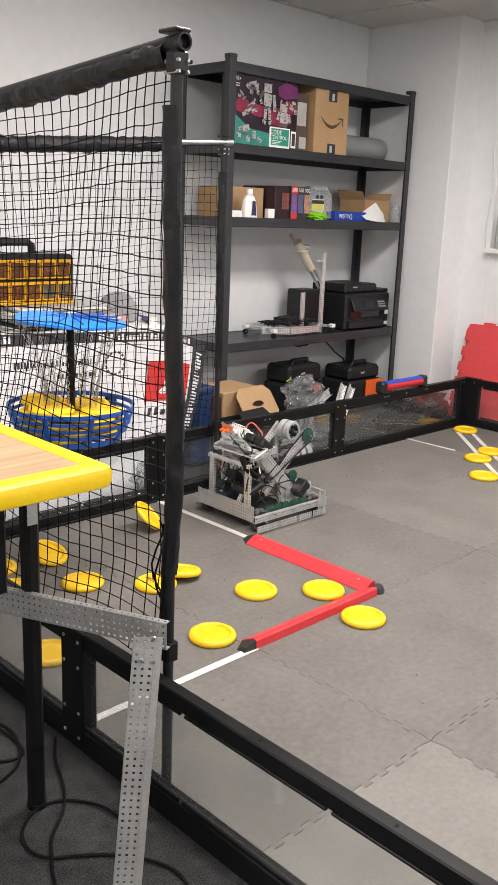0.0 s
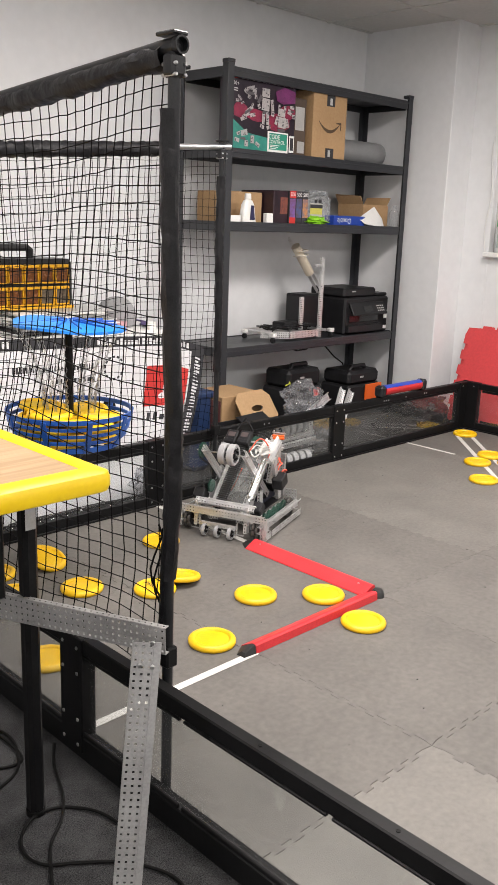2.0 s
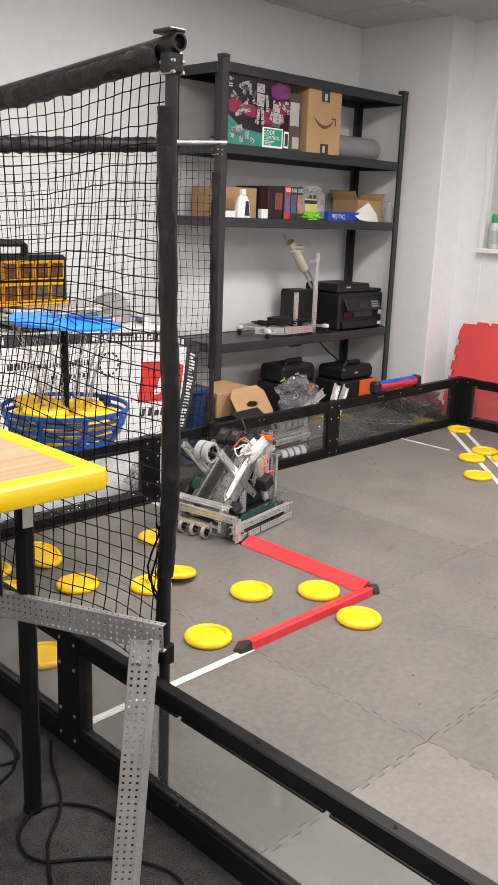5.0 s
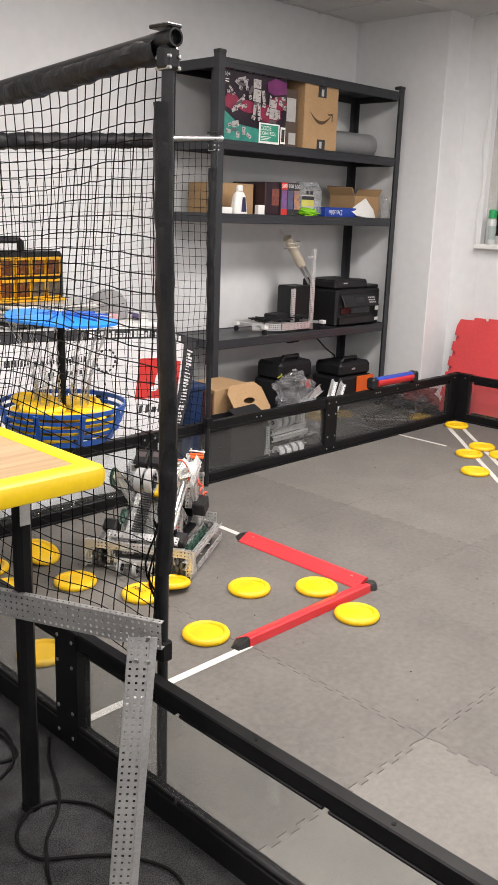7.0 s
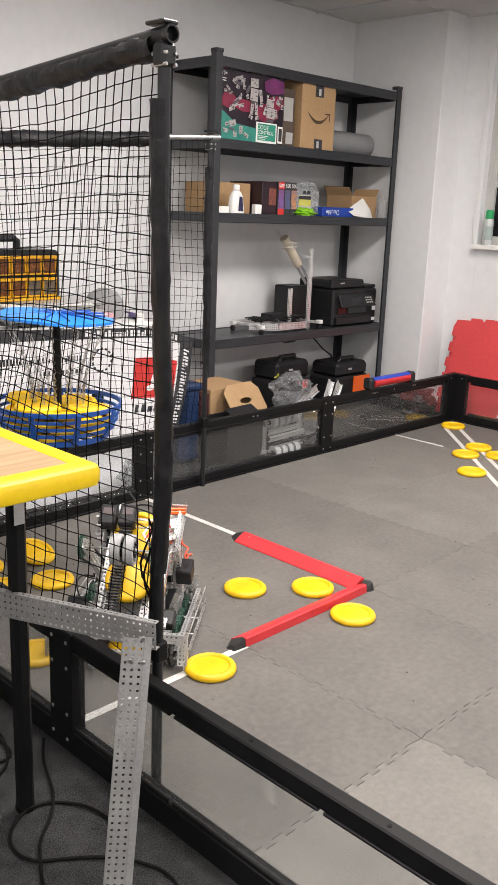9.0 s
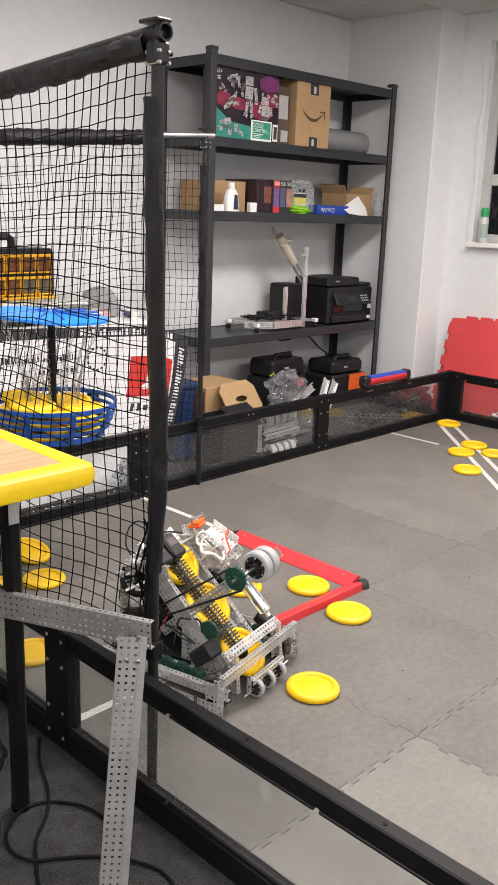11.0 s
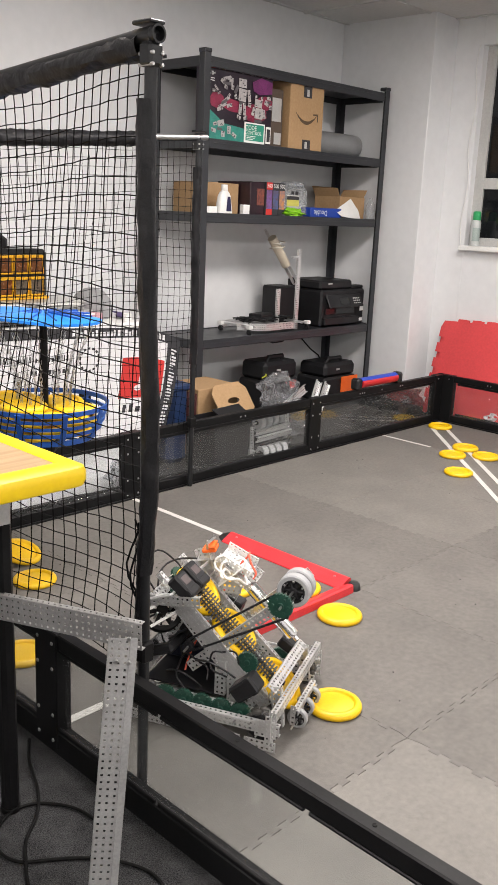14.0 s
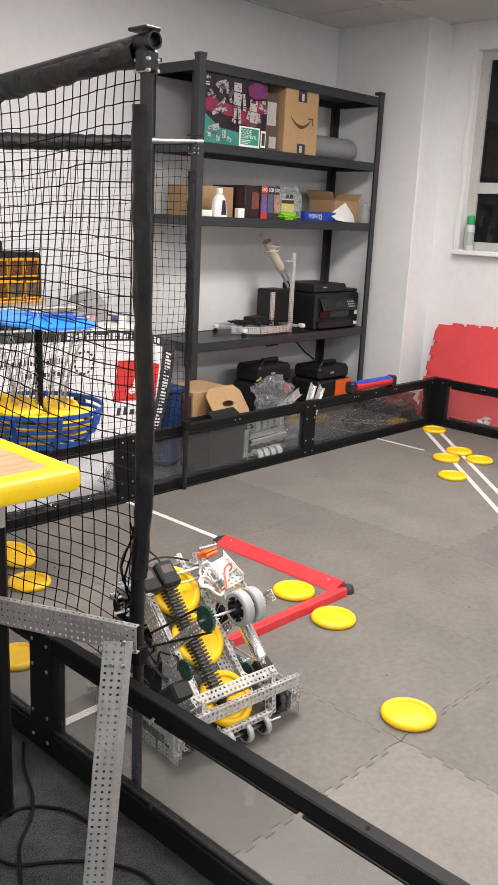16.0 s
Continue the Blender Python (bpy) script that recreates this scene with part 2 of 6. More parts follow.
        for i in range(w - 1):
            for j in range(h - 1):
                if i % 2 and j % 2:
                    for a, b, c, d in ((i, j, i + 1, j), (i + 1, j, i + 1, j + 1), (i + 1, j + 1, i, j + 1), (i, j + 1, i, j)):
                        faces.append((at(0, a, b), at(1, a, b), at(1, c, d), at(0, c, d)))
                else:
                    faces.append((at(1, i, j), at(1, i + 1, j), at(1, i + 1, j + 1), at(1, i, j + 1)))
                    faces.append((at(0, i, j), at(0, i, j + 1), at(0, i + 1, j + 1), at(0, i + 1, j)))
        for i in range(w - 1):
            faces += [(at(0, i, 0), at(0, i + 1, 0), at(1, i + 1, 0), at(1, i, 0)), (at(0, i + 1, h - 1), at(0, i, h - 1), at(1, i, h - 1), at(1, i + 1, h - 1))]
        for j in range(h - 1):
            faces += [(at(0, 0, j + 1), at(0, 0, j), at(1, 0, j), at(1, 0, j + 1)), (at(0, w - 1, j), at(0, w - 1, j + 1), at(1, w - 1, j + 1), at(1, w - 1, j))]
        return self.add(verts, faces, m)

    def channel(self, n, web, m=None, flange=1, **kw):
        """A perforated channel along x: web in the xy plane, flanges towards +z."""
        m = m or Matrix()
        p = kw.get("pitch", 0.0127)
        self.perf(n, web, m, **kw)
        for s in (-1, 1):
            self.perf(n, flange, m @ Matrix.Translation((0, s * web * p / 2, flange * p / 2)) @ pose(0, 0, 0, 90), **kw)
        return self

    def text(self, body, size, m, depth=0.0):
        """Lettering in Blender's own font, as flat faces."""
        cu = bpy.data.curves.new("lettering", "FONT")
        cu.body, cu.size, cu.align_x, cu.align_y = body, size, "CENTER", "CENTER"
        cu.resolution_u = 3
        ob = bpy.data.objects.new("lettering", cu)
        me = bpy.data.meshes.new_from_object(ob)
        self.add([v.co for v in me.vertices], [tuple(p.vertices) for p in me.polygons], m)
        bpy.data.objects.remove(ob)
        bpy.data.meshes.remove(me)
        bpy.data.curves.remove(cu)
        return self

    def mesh(self, name, material, smooth=35):
        me = bpy.data.meshes.new(name)
        me.from_pydata(self.v, [], self.f)
        me.validate()
        me.materials.append(material)
        if smooth:
            me.shade_smooth()
            me.set_sharp_from_angle(angle=radians(smooth))
        return me


def part(name, geo, material, parent, label="", m=None, smooth=35):
    """One mesh object under a thing or a part."""
    ob = new(name, geo.mesh(name, material, smooth))
    ob.parent = parent
    if m:
        ob.matrix_basis = m
    return tagged(ob, label)


def thing(name, m, label, category, group="", kind=""):
    """An Empty at the thing's base that holds its parts."""
    ob = new(name)
    ob.empty_display_size = 0.05
    ob.matrix_basis = m
    return tagged(ob, label, category, group, kind)


def solid(name, geo, material, label, category, group="", kind="", m=None, smooth=35):
    """A thing of one mesh."""
    ob = new(name, geo.mesh(name, material, smooth))
    if m:
        ob.matrix_basis = m
    return tagged(ob, label, category, group, kind)


def between(a, b, side=(0, 0, 1)):
    """A frame at the middle of a to b with x along it and z as near as may be to side."""
    a, b, s = Vector(a), Vector(b), Vector(side)
    x = (b - a).normalized()
    if abs(x.dot(s.normalized())) > 0.999:
        s = Vector((0, 1, 0))
    y = s.cross(x).normalized()
    z = x.cross(y)
    m = Matrix((x, y, z)).transposed().to_4x4()
    m.translation = (a + b) / 2
    return m


T = Matrix.Translation
Q = 0.595  # one floor tile
FIELD = 6 * Q

# ---- room ----
PIER, WIN = 3.69, 3.93
LOW = -0.014  # the carpet; the field's tiles lie on it
solid("floor", Geo().span(-3.0, 4.3, -5.3, 1.25, LOW - 0.1, LOW), CARPET, "dark grey looped carpet floor", "floor", kind="structure")
solid("wall_north", Geo().span(-3.0, PIER, BACK, BACK + 0.15, LOW, CEIL + 0.12), WALL, "white painted office wall behind the shelf", "wall", kind="structure")
solid("wall_pier", Geo().span(PIER, 4.2, 0.35, BACK + 0.15, LOW, CEIL + 0.12, c=0.004), WALL, "white painted pier beside the window", "wall", kind="structure")
WY0, WY1, WZ0, WZ1 = -1.3, 0.16, 1.045, 2.2
g = Geo().span(WIN, 4.2, WY1, 0.35, LOW, CEIL + 0.12).span(WIN, 4.2, -5.2, WY0, LOW, CEIL + 0.12)
g.span(WIN, 4.2, WY0, WY1, LOW, WZ0).span(WIN, 4.2, WY0, WY1, WZ1, CEIL + 0.12)
solid("wall_east", g, WALL, "white painted wall with a window opening", "wall", kind="structure")
solid("wall_west", Geo().span(-3.15, -3.0, -5.3, BACK + 0.15, LOW, CEIL + 0.12), WALL, "white painted wall", "wall", kind="structure")
solid("wall_south", Geo().span(-3.0, 4.2, -5.35, -5.2, LOW, CEIL + 0.12), WALL, "white painted wall", "wall", kind="structure")
g = Geo().span(-3.0, 4.2, -5.2, BACK, CEIL, CEIL + 0.12)
for k in range(13):
    g.span(-3.0 + k * 0.6 + 0.29, -3.0 + k * 0.6 + 0.314, -5.2, BACK, CEIL - 0.006, CEIL, c=0.001)
for k in range(11):
    g.span(-3.0, PIER, BACK - 0.02 - k * 0.6 - 0.024, BACK - 0.02 - k * 0.6, CEIL - 0.0052, CEIL, c=0.001)
solid("ceiling", g, CEILING, "suspended ceiling of pale tiles in a thin metal grid", "ceiling", kind="structure")

# window in the east wall
win = thing("window_1", pose(WIN, 0, 0), "grey metal framed window, dark night outside", "window", kind="structure")
f0 = 0.06
g = Geo().span(0.05, 0.11, WY0, WY0 + f0, WZ0, WZ1).span(0.05, 0.11, WY1 - f0, WY1, WZ0, WZ1)
g.span(0.05, 0.11, WY0 + f0, WY1 - f0, WZ0, WZ0 + 0.05).span(0.05, 0.11, WY0 + f0, WY1 - f0, WZ1 - 0.05, WZ1)
g.span(0.052, 0.105, WY0 + f0, WY1 - f0, 1.385, 1.45)
part("window_frame", g, FRAME_W, win)
for z0, z1 in ((WZ0 + 0.05, 1.385), (1.45, WZ1 - 0.05)):
    part("pane", Geo().span(0.07, 0.078, WY0 + f0, WY1 - f0, z0, z1, c=0.001), NIGHT, win, "dark window pane at night")
part("window_sill", Geo().span(-0.05, 0.05, WY0 - 0.02, WY1 + 0.012, WZ0 - 0.03, WZ0 - 0.001, c=0.004), WHITE, win, "white window sill")
cord = [(-0.012, WY1 + 0.02 + 0.012 * math.sin(k * 0.9), 2.2 - k * 0.065) for k in range(19)]
part("blind_cord", Geo().tube(cord, 0.0025), WHITE, win, "white hanging cord")

# ceiling lights
for lx, ly in LAMPS:
    cl = thing("ceiling_light", pose(lx, ly, CEIL - 0.007), "square white ceiling light panel, switched on", "ceiling light", "ceiling lights")
    g = Geo()
    for sx, sy, w, h in ((0, 0.29, 1.2, 0.02), (0, -0.29, 1.2, 0.02), (0.59, 0, 0.02, 0.56), (-0.59, 0, 0.02, 0.56)):
        g.box(w, h, 0.012, T((sx, sy, 0)))
    part("light_frame", g, WHITE, cl)
    part("diffuser", Geo().box(1.155, 0.555, 0.004, T((0, 0, 0.003))), glowing("diffuser", (1, 0.97, 0.92), 3.0), cl)


# ---- playing field: walls ----
HI = 0.285


def field_wall(name, m, label, joints=(FIELD / 3, 2 * FIELD / 3), jw=0.045):
    wall = thing(name, m, label, "field wall", "field walls", "structure")
    part("top_rail", Geo().span(0, FIELD, 0.006, 0.036, HI - 0.036, HI, c=0.003), BLACK, wall)
    part("bottom_rail", Geo().span(0, FIELD, 0.004, 0.038, LOW, 0.045, c=0.003).span(0.01, FIELD - 0.01, -0.0078, 0.0035, LOW + 0.001, 0.007, c=0.001), BLACK, wall)
    lip, step = Geo(), 0.375
    k = 0.084
    while k < FIELD - 0.06:
        lip.span(k + 0.0055, min(k + step - 0.0055, FIELD - 0.05), 0.028, 0.037, HI - 0.0435, HI - 0.0362, c=0.002)
        lip.span(k + 0.0055, min(k + step - 0.0055, FIELD - 0.05), 0.030, 0.038, 0.0452, 0.057, c=0.002)
        k += step
    part("lip_strip", lip, BLACK, wall)
    part("inner_lip", Geo().span(0.1, FIELD - 0.1, 0.006, 0.013, HI - 0.05, HI - 0.0362, c=0.002), BLACK, wall)
    for k in range(3):
        x0, x1 = k * FIELD / 3 + 0.03, (k + 1) * FIELD / 3 - 0.03
        p = part("pane", Geo().span(x0, x1, 0.018, 0.022, 0.0455, HI - 0.0365, c=0.001), PANE, wall, "clear scuffed polycarbonate panel")
        p.visible_shadow = False
    for x in joints:
        br = part("bracket", Geo().span(x - jw, x + jw, 0.001, 0.041, 0.002, HI + 0.002, c=0.003), BLACK, wall)
        g = Geo()
        for dx in (-0.028, 0.028):
            for z in (0.022, 0.085, 0.2, 0.262):
                g.cyl(0.0045, 0.003, T((x + dx, -0.0005, z)) @ pose(0, 0, 0, 90), 8)
                g.cyl(0.0045, 0.003, T((x + dx, 0.0425, z)) @ pose(0, 0, 0, 90), 8)
        tagged(part("bolt", g, STEEL, br, "steel bolts"), kind="stuff")
    for x0, x1 in ((-0.041, 0.075), (FIELD - 0.075, FIELD + 0.041)):
        br = part("corner_bracket", Geo().span(x0, x1, 0.0005, 0.0415, 0.001, HI + 0.003, c=0.003), BLACK, wall)
    g = Geo()
    for x in (0.045, FIELD - 0.045, FIELD - 0.62, FIELD - 0.82, 1.83, 1.86, 0.3, 0.32, FIELD - 0.05, 2.77, 2.79, 3.13, 3.15):
        g.cyl(0.0042, 0.003, T((x, -0.001 if x in (0.045, FIELD - 0.045) else 0.0048, 0.266)) @ pose(0, 0, 0, 90), 8)
    tagged(part("bolt", g, STEEL, wall, "steel bolts"), kind="stuff")
    g = Geo()
    for k in range(9):
        g.cyl(0.0042, 0.0012, T((FIELD - 2.111 + (k - 3) * 0.3, 0.021, HI + 0.0003)), 10)
    tagged(part("rail_hole", g, RUBBER, wall, "dark round holes in the rail"), kind="stuff")
    return wall


field_wall("field_wall_north", pose(0, 0, 0), "low black framed field wall with clear panels, far side")
field_wall("field_wall_east", pose(FIELD, 0, 0, 0, 0, -90), "low black framed field wall with clear panels by the window")
field_wall("field_wall_west", pose(0, -FIELD, 0, 0, 0, 90), "low black framed field wall with clear panels and net post", (FIELD / 3, FIELD - 1.232), 0.043)

# ---- tape, barrier ----
g = Geo().span(2 * Q - 0.012, 2 * Q + 0.012, -0.60, -0.005, 0.0006, 0.0016, c=0.0002)
solid("tape_line", g, TAPE, "white tape line on the grey tiles", "tape line", "tape lines")
g = Geo().span(0.005, 0.60, -2 * Q - 0.012, -2 * Q + 0.012, 0.0006, 0.0016, c=0.0002)
solid("tape_line", g, TAPE, "white tape line on the grey tiles", "tape line", "tape lines")
g = Geo().span(2.97, 2.988, -0.32, -0.005, 0.0006, 0.0016, c=0.0002)
solid("tape_line", g, TAPE, "thin white tape line by the field wall", "tape line", "tape lines")
for off in (-0.029, 0.029):
    a, b = Vector((3.425 + off, -0.085 - off, 0)), Vector((0.95 + off, -2.56 - off, 0))
    g = Geo().box((b - a).length, 0.024, 0.001, between(a, b) @ T((0, 0, 0.0011)), c=0.0002)
    solid("tape_line", g, TAPE, "long diagonal white tape line on the grey tiles", "tape line", "tape lines")

bar = thing("corner_barrier", pose(2 * Q - 0.008, -2 * Q + 0.008, 0), "low red V-shaped goal barrier with black end caps", "barrier")


def leg_profile(L, s):
    """A low wedge bar along x: long slope to the goal's side, steep outer side."""
    prof = [(-0.047, 0.0), (-0.046, 0.004), (-0.004, 0.026), (0.002, 0.0275), (0.009, 0.027), (0.013, 0.024), (0.015, 0.0)]
    prof = [(y * s, z) for y, z in (prof if s > 0 else prof[::-1])]
    n = len(prof)
    v = [(x, y, z) for x in (0, L) for y, z in prof]
    return Geo().add(v, [(k, n + k, n + k + 1, k + 1) for k in range(n - 1)] + [tuple(range(n)), tuple(range(n, 2 * n))[::-1]])


for ang, s in ((180, 1), (90, -1)):
    leg = part("barrier_leg", leg_profile(0.557, s), RED, bar, m=pose(0, 0, 0.0005, 0, 0, ang) @ T((0.03, 0, 0)), smooth=20)
    v = [(0.558, -0.047 * s, 0), (0.558, 0.015 * s, 0), (0.558, 0.01 * s, 0.027), (0.558, -0.004 * s, 0.0262), (0.602, -0.02 * s, 0), (0.602, 0.011 * s, 0), (0.595, 0.008 * s, 0.012), (0.595, -0.008 * s, 0.012)]
    part("end_cap", Geo().add(v, [(0, 1, 2, 3), (4, 7, 6, 5), (0, 4, 5, 1), (1, 5, 6, 2), (2, 6, 7, 3), (3, 7, 4, 0)]), CAP, leg, "black plastic end cap")
    for x in (0.05, 0.515):
        part("screw", Geo().lathe([(0.0001, 0.0005), (0.005, 0.0008), (0.005, 0.0)], T((x, -0.012 * s, 0.0212)) @ pose(0, 0, 0, 35 * s), 10), STEEL, leg, "steel screw")
g = Geo().lathe([(0.0001, 0.0255), (0.014, 0.025), (0.018, 0.021), (0.0215, 0.008), (0.023, 0.0)], T((-0.004, 0.004, 0)), 20)
part("corner_cap", g, CAP, bar, "black plastic corner cap")

# ---- discs ----
DISC = Geo().lathe([(0.0001, 0.0135), (0.044, 0.0135), (0.0485, 0.0122), (0.0505, 0.0128), (0.0525, 0.0180), (0.0555, 0.0195), (0.062, 0.0188), (0.067, 0.0155), (0.0698, 0.0105), (0.07, 0.007), (0.0685, 0.002), (0.066, 0.0), (0.062, 0.001), (0.06, 0.010), (0.045, 0.012), (0.0001, 0.012)], None, 48).mesh("disc", YELLOW, 50)
DISC_LABEL = "round yellow plastic game disc lying on grey tiles"


def disc(m, label=DISC_LABEL, group="yellow discs"):
    ob = new("game_disc", DISC)
    ob.matrix_basis = m
    return tagged(ob, label, "disc", group)


# ---- net frame over the field corner ----
NETTOP, NETFAR, REACH = 1.457, 1.457, 1.495
NETLOW = 1.344  # the bars drop towards the corner
net = thing("net_frame", pose(0, 0, 0), "tall black tube frame with black net round the field corner", "net frame")


def strands(m, s1, z0, z1, z2, ds, dz, r, seed, sag, bulge):
    """A cord net in a plane: s along the wall, z up, with slack."""
    rnd = random.Random(seed)
    ns, nz = int(s1 / ds), int((z1 - z0) / dz)
    node = {}
    for i in range(ns + 1):
        for j in range(nz + 1):
            u, w = i / ns, j / nz
            low = (1 - w) ** 1.6
            s = u * s1 + (0.002 + 0.010 * low) * math.sin(j * 0.42 + i * 0.13 + seed) + rnd.uniform(-1, 1) * 0.0018
            z = z0 + w * (z1 + (z2 - z1) * u - z0) + sag * low * math.sin(math.pi * min(1, u * 1.4)) + (0.003 + 0.012 * low) * math.sin(i * 0.33 + j * 0.2) + rnd.uniform(-1, 1) * 0.0016
            z -= 0.05 * low * (1 - u) ** 8
            d = 0.022 * math.sin(i * 0.21 + 1.3 * j * 0.11 + seed) * math.sin(math.pi * u) ** 0.5 + bulge * low * math.sin(math.pi * min(1, u * 1.25)) ** 0.8
            node[i, j] = m @ Vector((s, d, z))
    g = Geo()
    for (i, j), p in node.items():
        for q in ((i + 1, j), (i, j + 1)):
            if q in node:
                a, b = p, node[q]
                x = (b - a).normalized()
                y = x.orthogonal().normalized() * r
                w = x.cross(y)
                ring = [y, -0.5 * y + 0.866 * w, -0.5 * y - 0.866 * w]
                g.add([a + k for k in ring] + [b + k for k in ring], [(0, 1, 4, 3), (1, 2, 5, 4), (2, 0, 3, 5)])
    return g


def sleeve(a, b, r, seed, lumps=0.18, seg=14, n=40, bow=(0, 0), flat=1.0):
    """Wrinkled fabric sleeve round a tube; bow: how far it hangs off the tube's line, from a to b."""
    rnd = random.Random(seed)
    m = between(a, b)
    L = (Vector(b) - Vector(a)).length
    v = []
    for k in range(n + 1):
        for j in range(seg):
            t = 2 * math.pi * j / seg
            rr = r * (1 + lumps * (noise.noise(Vector((k * 0.55 + seed, math.cos(t) * 1.4, math.sin(t) * 1.4)))) + rnd.uniform(-0.02, 0.02))
            v.append((-L / 2 + L * k / n, rr * math.cos(t), rr * math.sin(t)))
    f = [(k * seg + j, k * seg + (j + 1) % seg, (k + 1) * seg + (j + 1) % seg, (k + 1) * seg + j) for k in range(n) for j in range(seg)]
    off = np.interp(np.arange(n + 1) / n, np.linspace(0, 1, len(bow)), bow)
    out = [m @ Vector(p) + Vector((0.7, -0.7, 0)) * off[k // seg] for k, p in enumerate(v)]
    return Geo().add(out, f)


PX, PY = 0.02, -0.02  # the posts stand just inside the walls
NEAR = 1.50
post_a, post_b = (PX, -NEAR), (REACH, PY)
for (px, py), foot, top in ((post_a, 0.0012, NETTOP), (post_b, 0.0012, NETFAR), ((PX, PY), 0.0012, NETLOW)):
    part("pole", Geo().rod((px, py, foot), (px, py, top + 0.02), 0.0112, 16), PIPE, net, "dark metal tube")
for (px, py), seed, z0, z1 in ((post_a, 3, 0.49, NETTOP - 0.085), (post_b, 9, 0.55, NETFAR - 0.1)):
    part("sleeve", sleeve((px, py, z0), (px, py, z1), 0.0172, seed, 0.3, bow=(-0.002, 0.004, 0.007, 0.008, 0.006, 0.002, -0.001, -0.003, -0.005, -0.007, -0.008) if seed == 3 else (0.0, 0.003, 0.0, -0.004, 0.0)), SLEEVE, net, "wrinkled black fabric sleeve")
part("sleeve", sleeve((PX, 0.012 - NEAR, 0.36), (PX, -NEAR, 0.56), 0.0135, 5), SLEEVE, net, "thin black fabric tie")
part("top_bar", Geo().rod((PX, -NEAR - 0.008, NETTOP + 0.018), (PX, PY + 0.02, NETLOW + 0.018), 0.0148, 16), PIPE, net, "dark metal tube")
part("top_bar", Geo().rod((PX - 0.02, PY, NETLOW + 0.018), (REACH + 0.045, PY, NETFAR + 0.018), 0.0115, 16), STEEL, net, "bare steel tube")
g = Geo().lathe([(0.0149, -0.001), (0.0154, 0.0), (0.0154, 0.012), (0.012, 0.012), (0.012, -0.05), (0.0001, -0.05)], T((PX, -NEAR - 0.009, NETTOP + 0.018)) @ pose(0, 0, 0, 90), 20)
part("tube_end", g, PIPE, net, "cut end of the tube")
part("sleeve", sleeve((PX, -NEAR + 0.02, NETTOP + 0.002), (PX, PY, NETLOW + 0.002), 0.0215, 21, 0.3, 16, 90), SLEEVE, net, "wrinkled black fabric sleeve")
part("sleeve", sleeve((PX, PY, NETLOW + 0.004), (REACH - 0.33, PY, NETFAR - 0.018), 0.027, 27, 0.25, 16, 90), SLEEVE, net, "wrinkled black fabric sleeve")
for (px, py), ax, top in ((post_a, 0, NETTOP), (post_b, 1, NETFAR)):
    c = part("clamp", Geo().box(0.033, 0.033, 0.04, T((px, py, top - 0.014)), c=0.006), PIPE, net, "dark tube clamp")
    part("clamp_cap", Geo().box(0.034, 0.05, 0.007, T((px, py + (0.008 if ax == 0 else 0), top + 0.037)), c=0.002), PIPE, net, "dark clamp cap")
    g = Geo()
    for dz in (-0.012, -0.03):
        for dx in (-0.014, 0.014):
            g.cyl(0.0034, 0.040, T((px + dx * 0.75, py, top + dz)) @ pose(0, 0, 0, 90), 8)
    tagged(part("bolt", g, STEEL, c, "steel bolts"), kind="stuff")
for z0, z1 in ((0.30, 0.345),):
    part("strap", Geo().span(0.004, PX + 0.0135, -NEAR - 0.018, -NEAR + 0.018, z0, z1, c=0.004), BLACK, net, "black clamp strap")
    part("strap", Geo().span(REACH - 0.017, REACH + 0.017, PY - 0.016, -0.0045, z0 - 0.03, z1 - 0.03, c=0.003), BLACK, net, "black clamp strap")
tagged(part("net_mesh", strands(Matrix(((0, 1, 0, PX), (1, 0, 0, -NEAR), (0, 0, 1, 0), (0, 0, 0, 1))), NEAR, 0.30, NETTOP - 0.01, NETLOW - 0.01, 0.030, 0.032, 0.00135, 1, 0.04, -0.11), NET, net, "black cord netting", smooth=0), kind="stuff")
tagged(part("net_mesh", strands(Matrix(((-1, 0, 0, REACH), (0, 1, 0, PY), (0, 0, 1, 0), (0, 0, 0, 1))), REACH, 0.30, NETFAR, NETLOW, 0.030, 0.031, 0.0011, 2, 0.02, 0.03), NET, net, "black cord netting", smooth=0), kind="stuff")
rnd = random.Random(4)
for k in range(2):
    pts = [(PX + 0.012 * math.sin(j * 1.1 + k) - 0.008, -NEAR + 0.022 + 0.012 * k * math.sin(j * 0.6), 0.60 - j * 0.028 - 0.01 * k) for j in range(10)]
    part("tie_cord", Geo().tube(pts, 0.0022), NET, net, "loose black tie cord")

# ---- steel shelf ----
SX0, SX1, SY0, SY1 = 2.094, 3.636, 0.60, 0.98
rack = thing("storage_shelf", pose(0, 0, LOW), "tall black steel storage shelf with five decks", "shelf")
for x in (SX0, SX1):
    for y in (SY0, SY1):
        s, d = (1 if x == SX0 else -1), (1 if y == SY0 else -1)
        g = Geo().span(min(x, x + s * 0.042), max(x, x + s * 0.042), min(y, y + d * 0.003), max(y, y + d * 0.003), 0, 1.948, c=0.001)
        g.span(min(x, x + s * 0.003), max(x, x + s * 0.003), min(y + d * 0.003, y + d * 0.042), max(y + d * 0.003, y + d * 0.042), 0, 1.948, c=0.001)
        g.span(min(x - s * 0.003, x + s * 0.045), max(x - s * 0.003, x + s * 0.045), min(y - d * 0.003, y + d * 0.045), max(y - d * 0.003, y + d * 0.045), 1.948, 1.966, c=0.003)
        part("upright", g, SHELF, rack)
DECKS = (0.055, 0.532, 1.188, 1.549, 1.93)
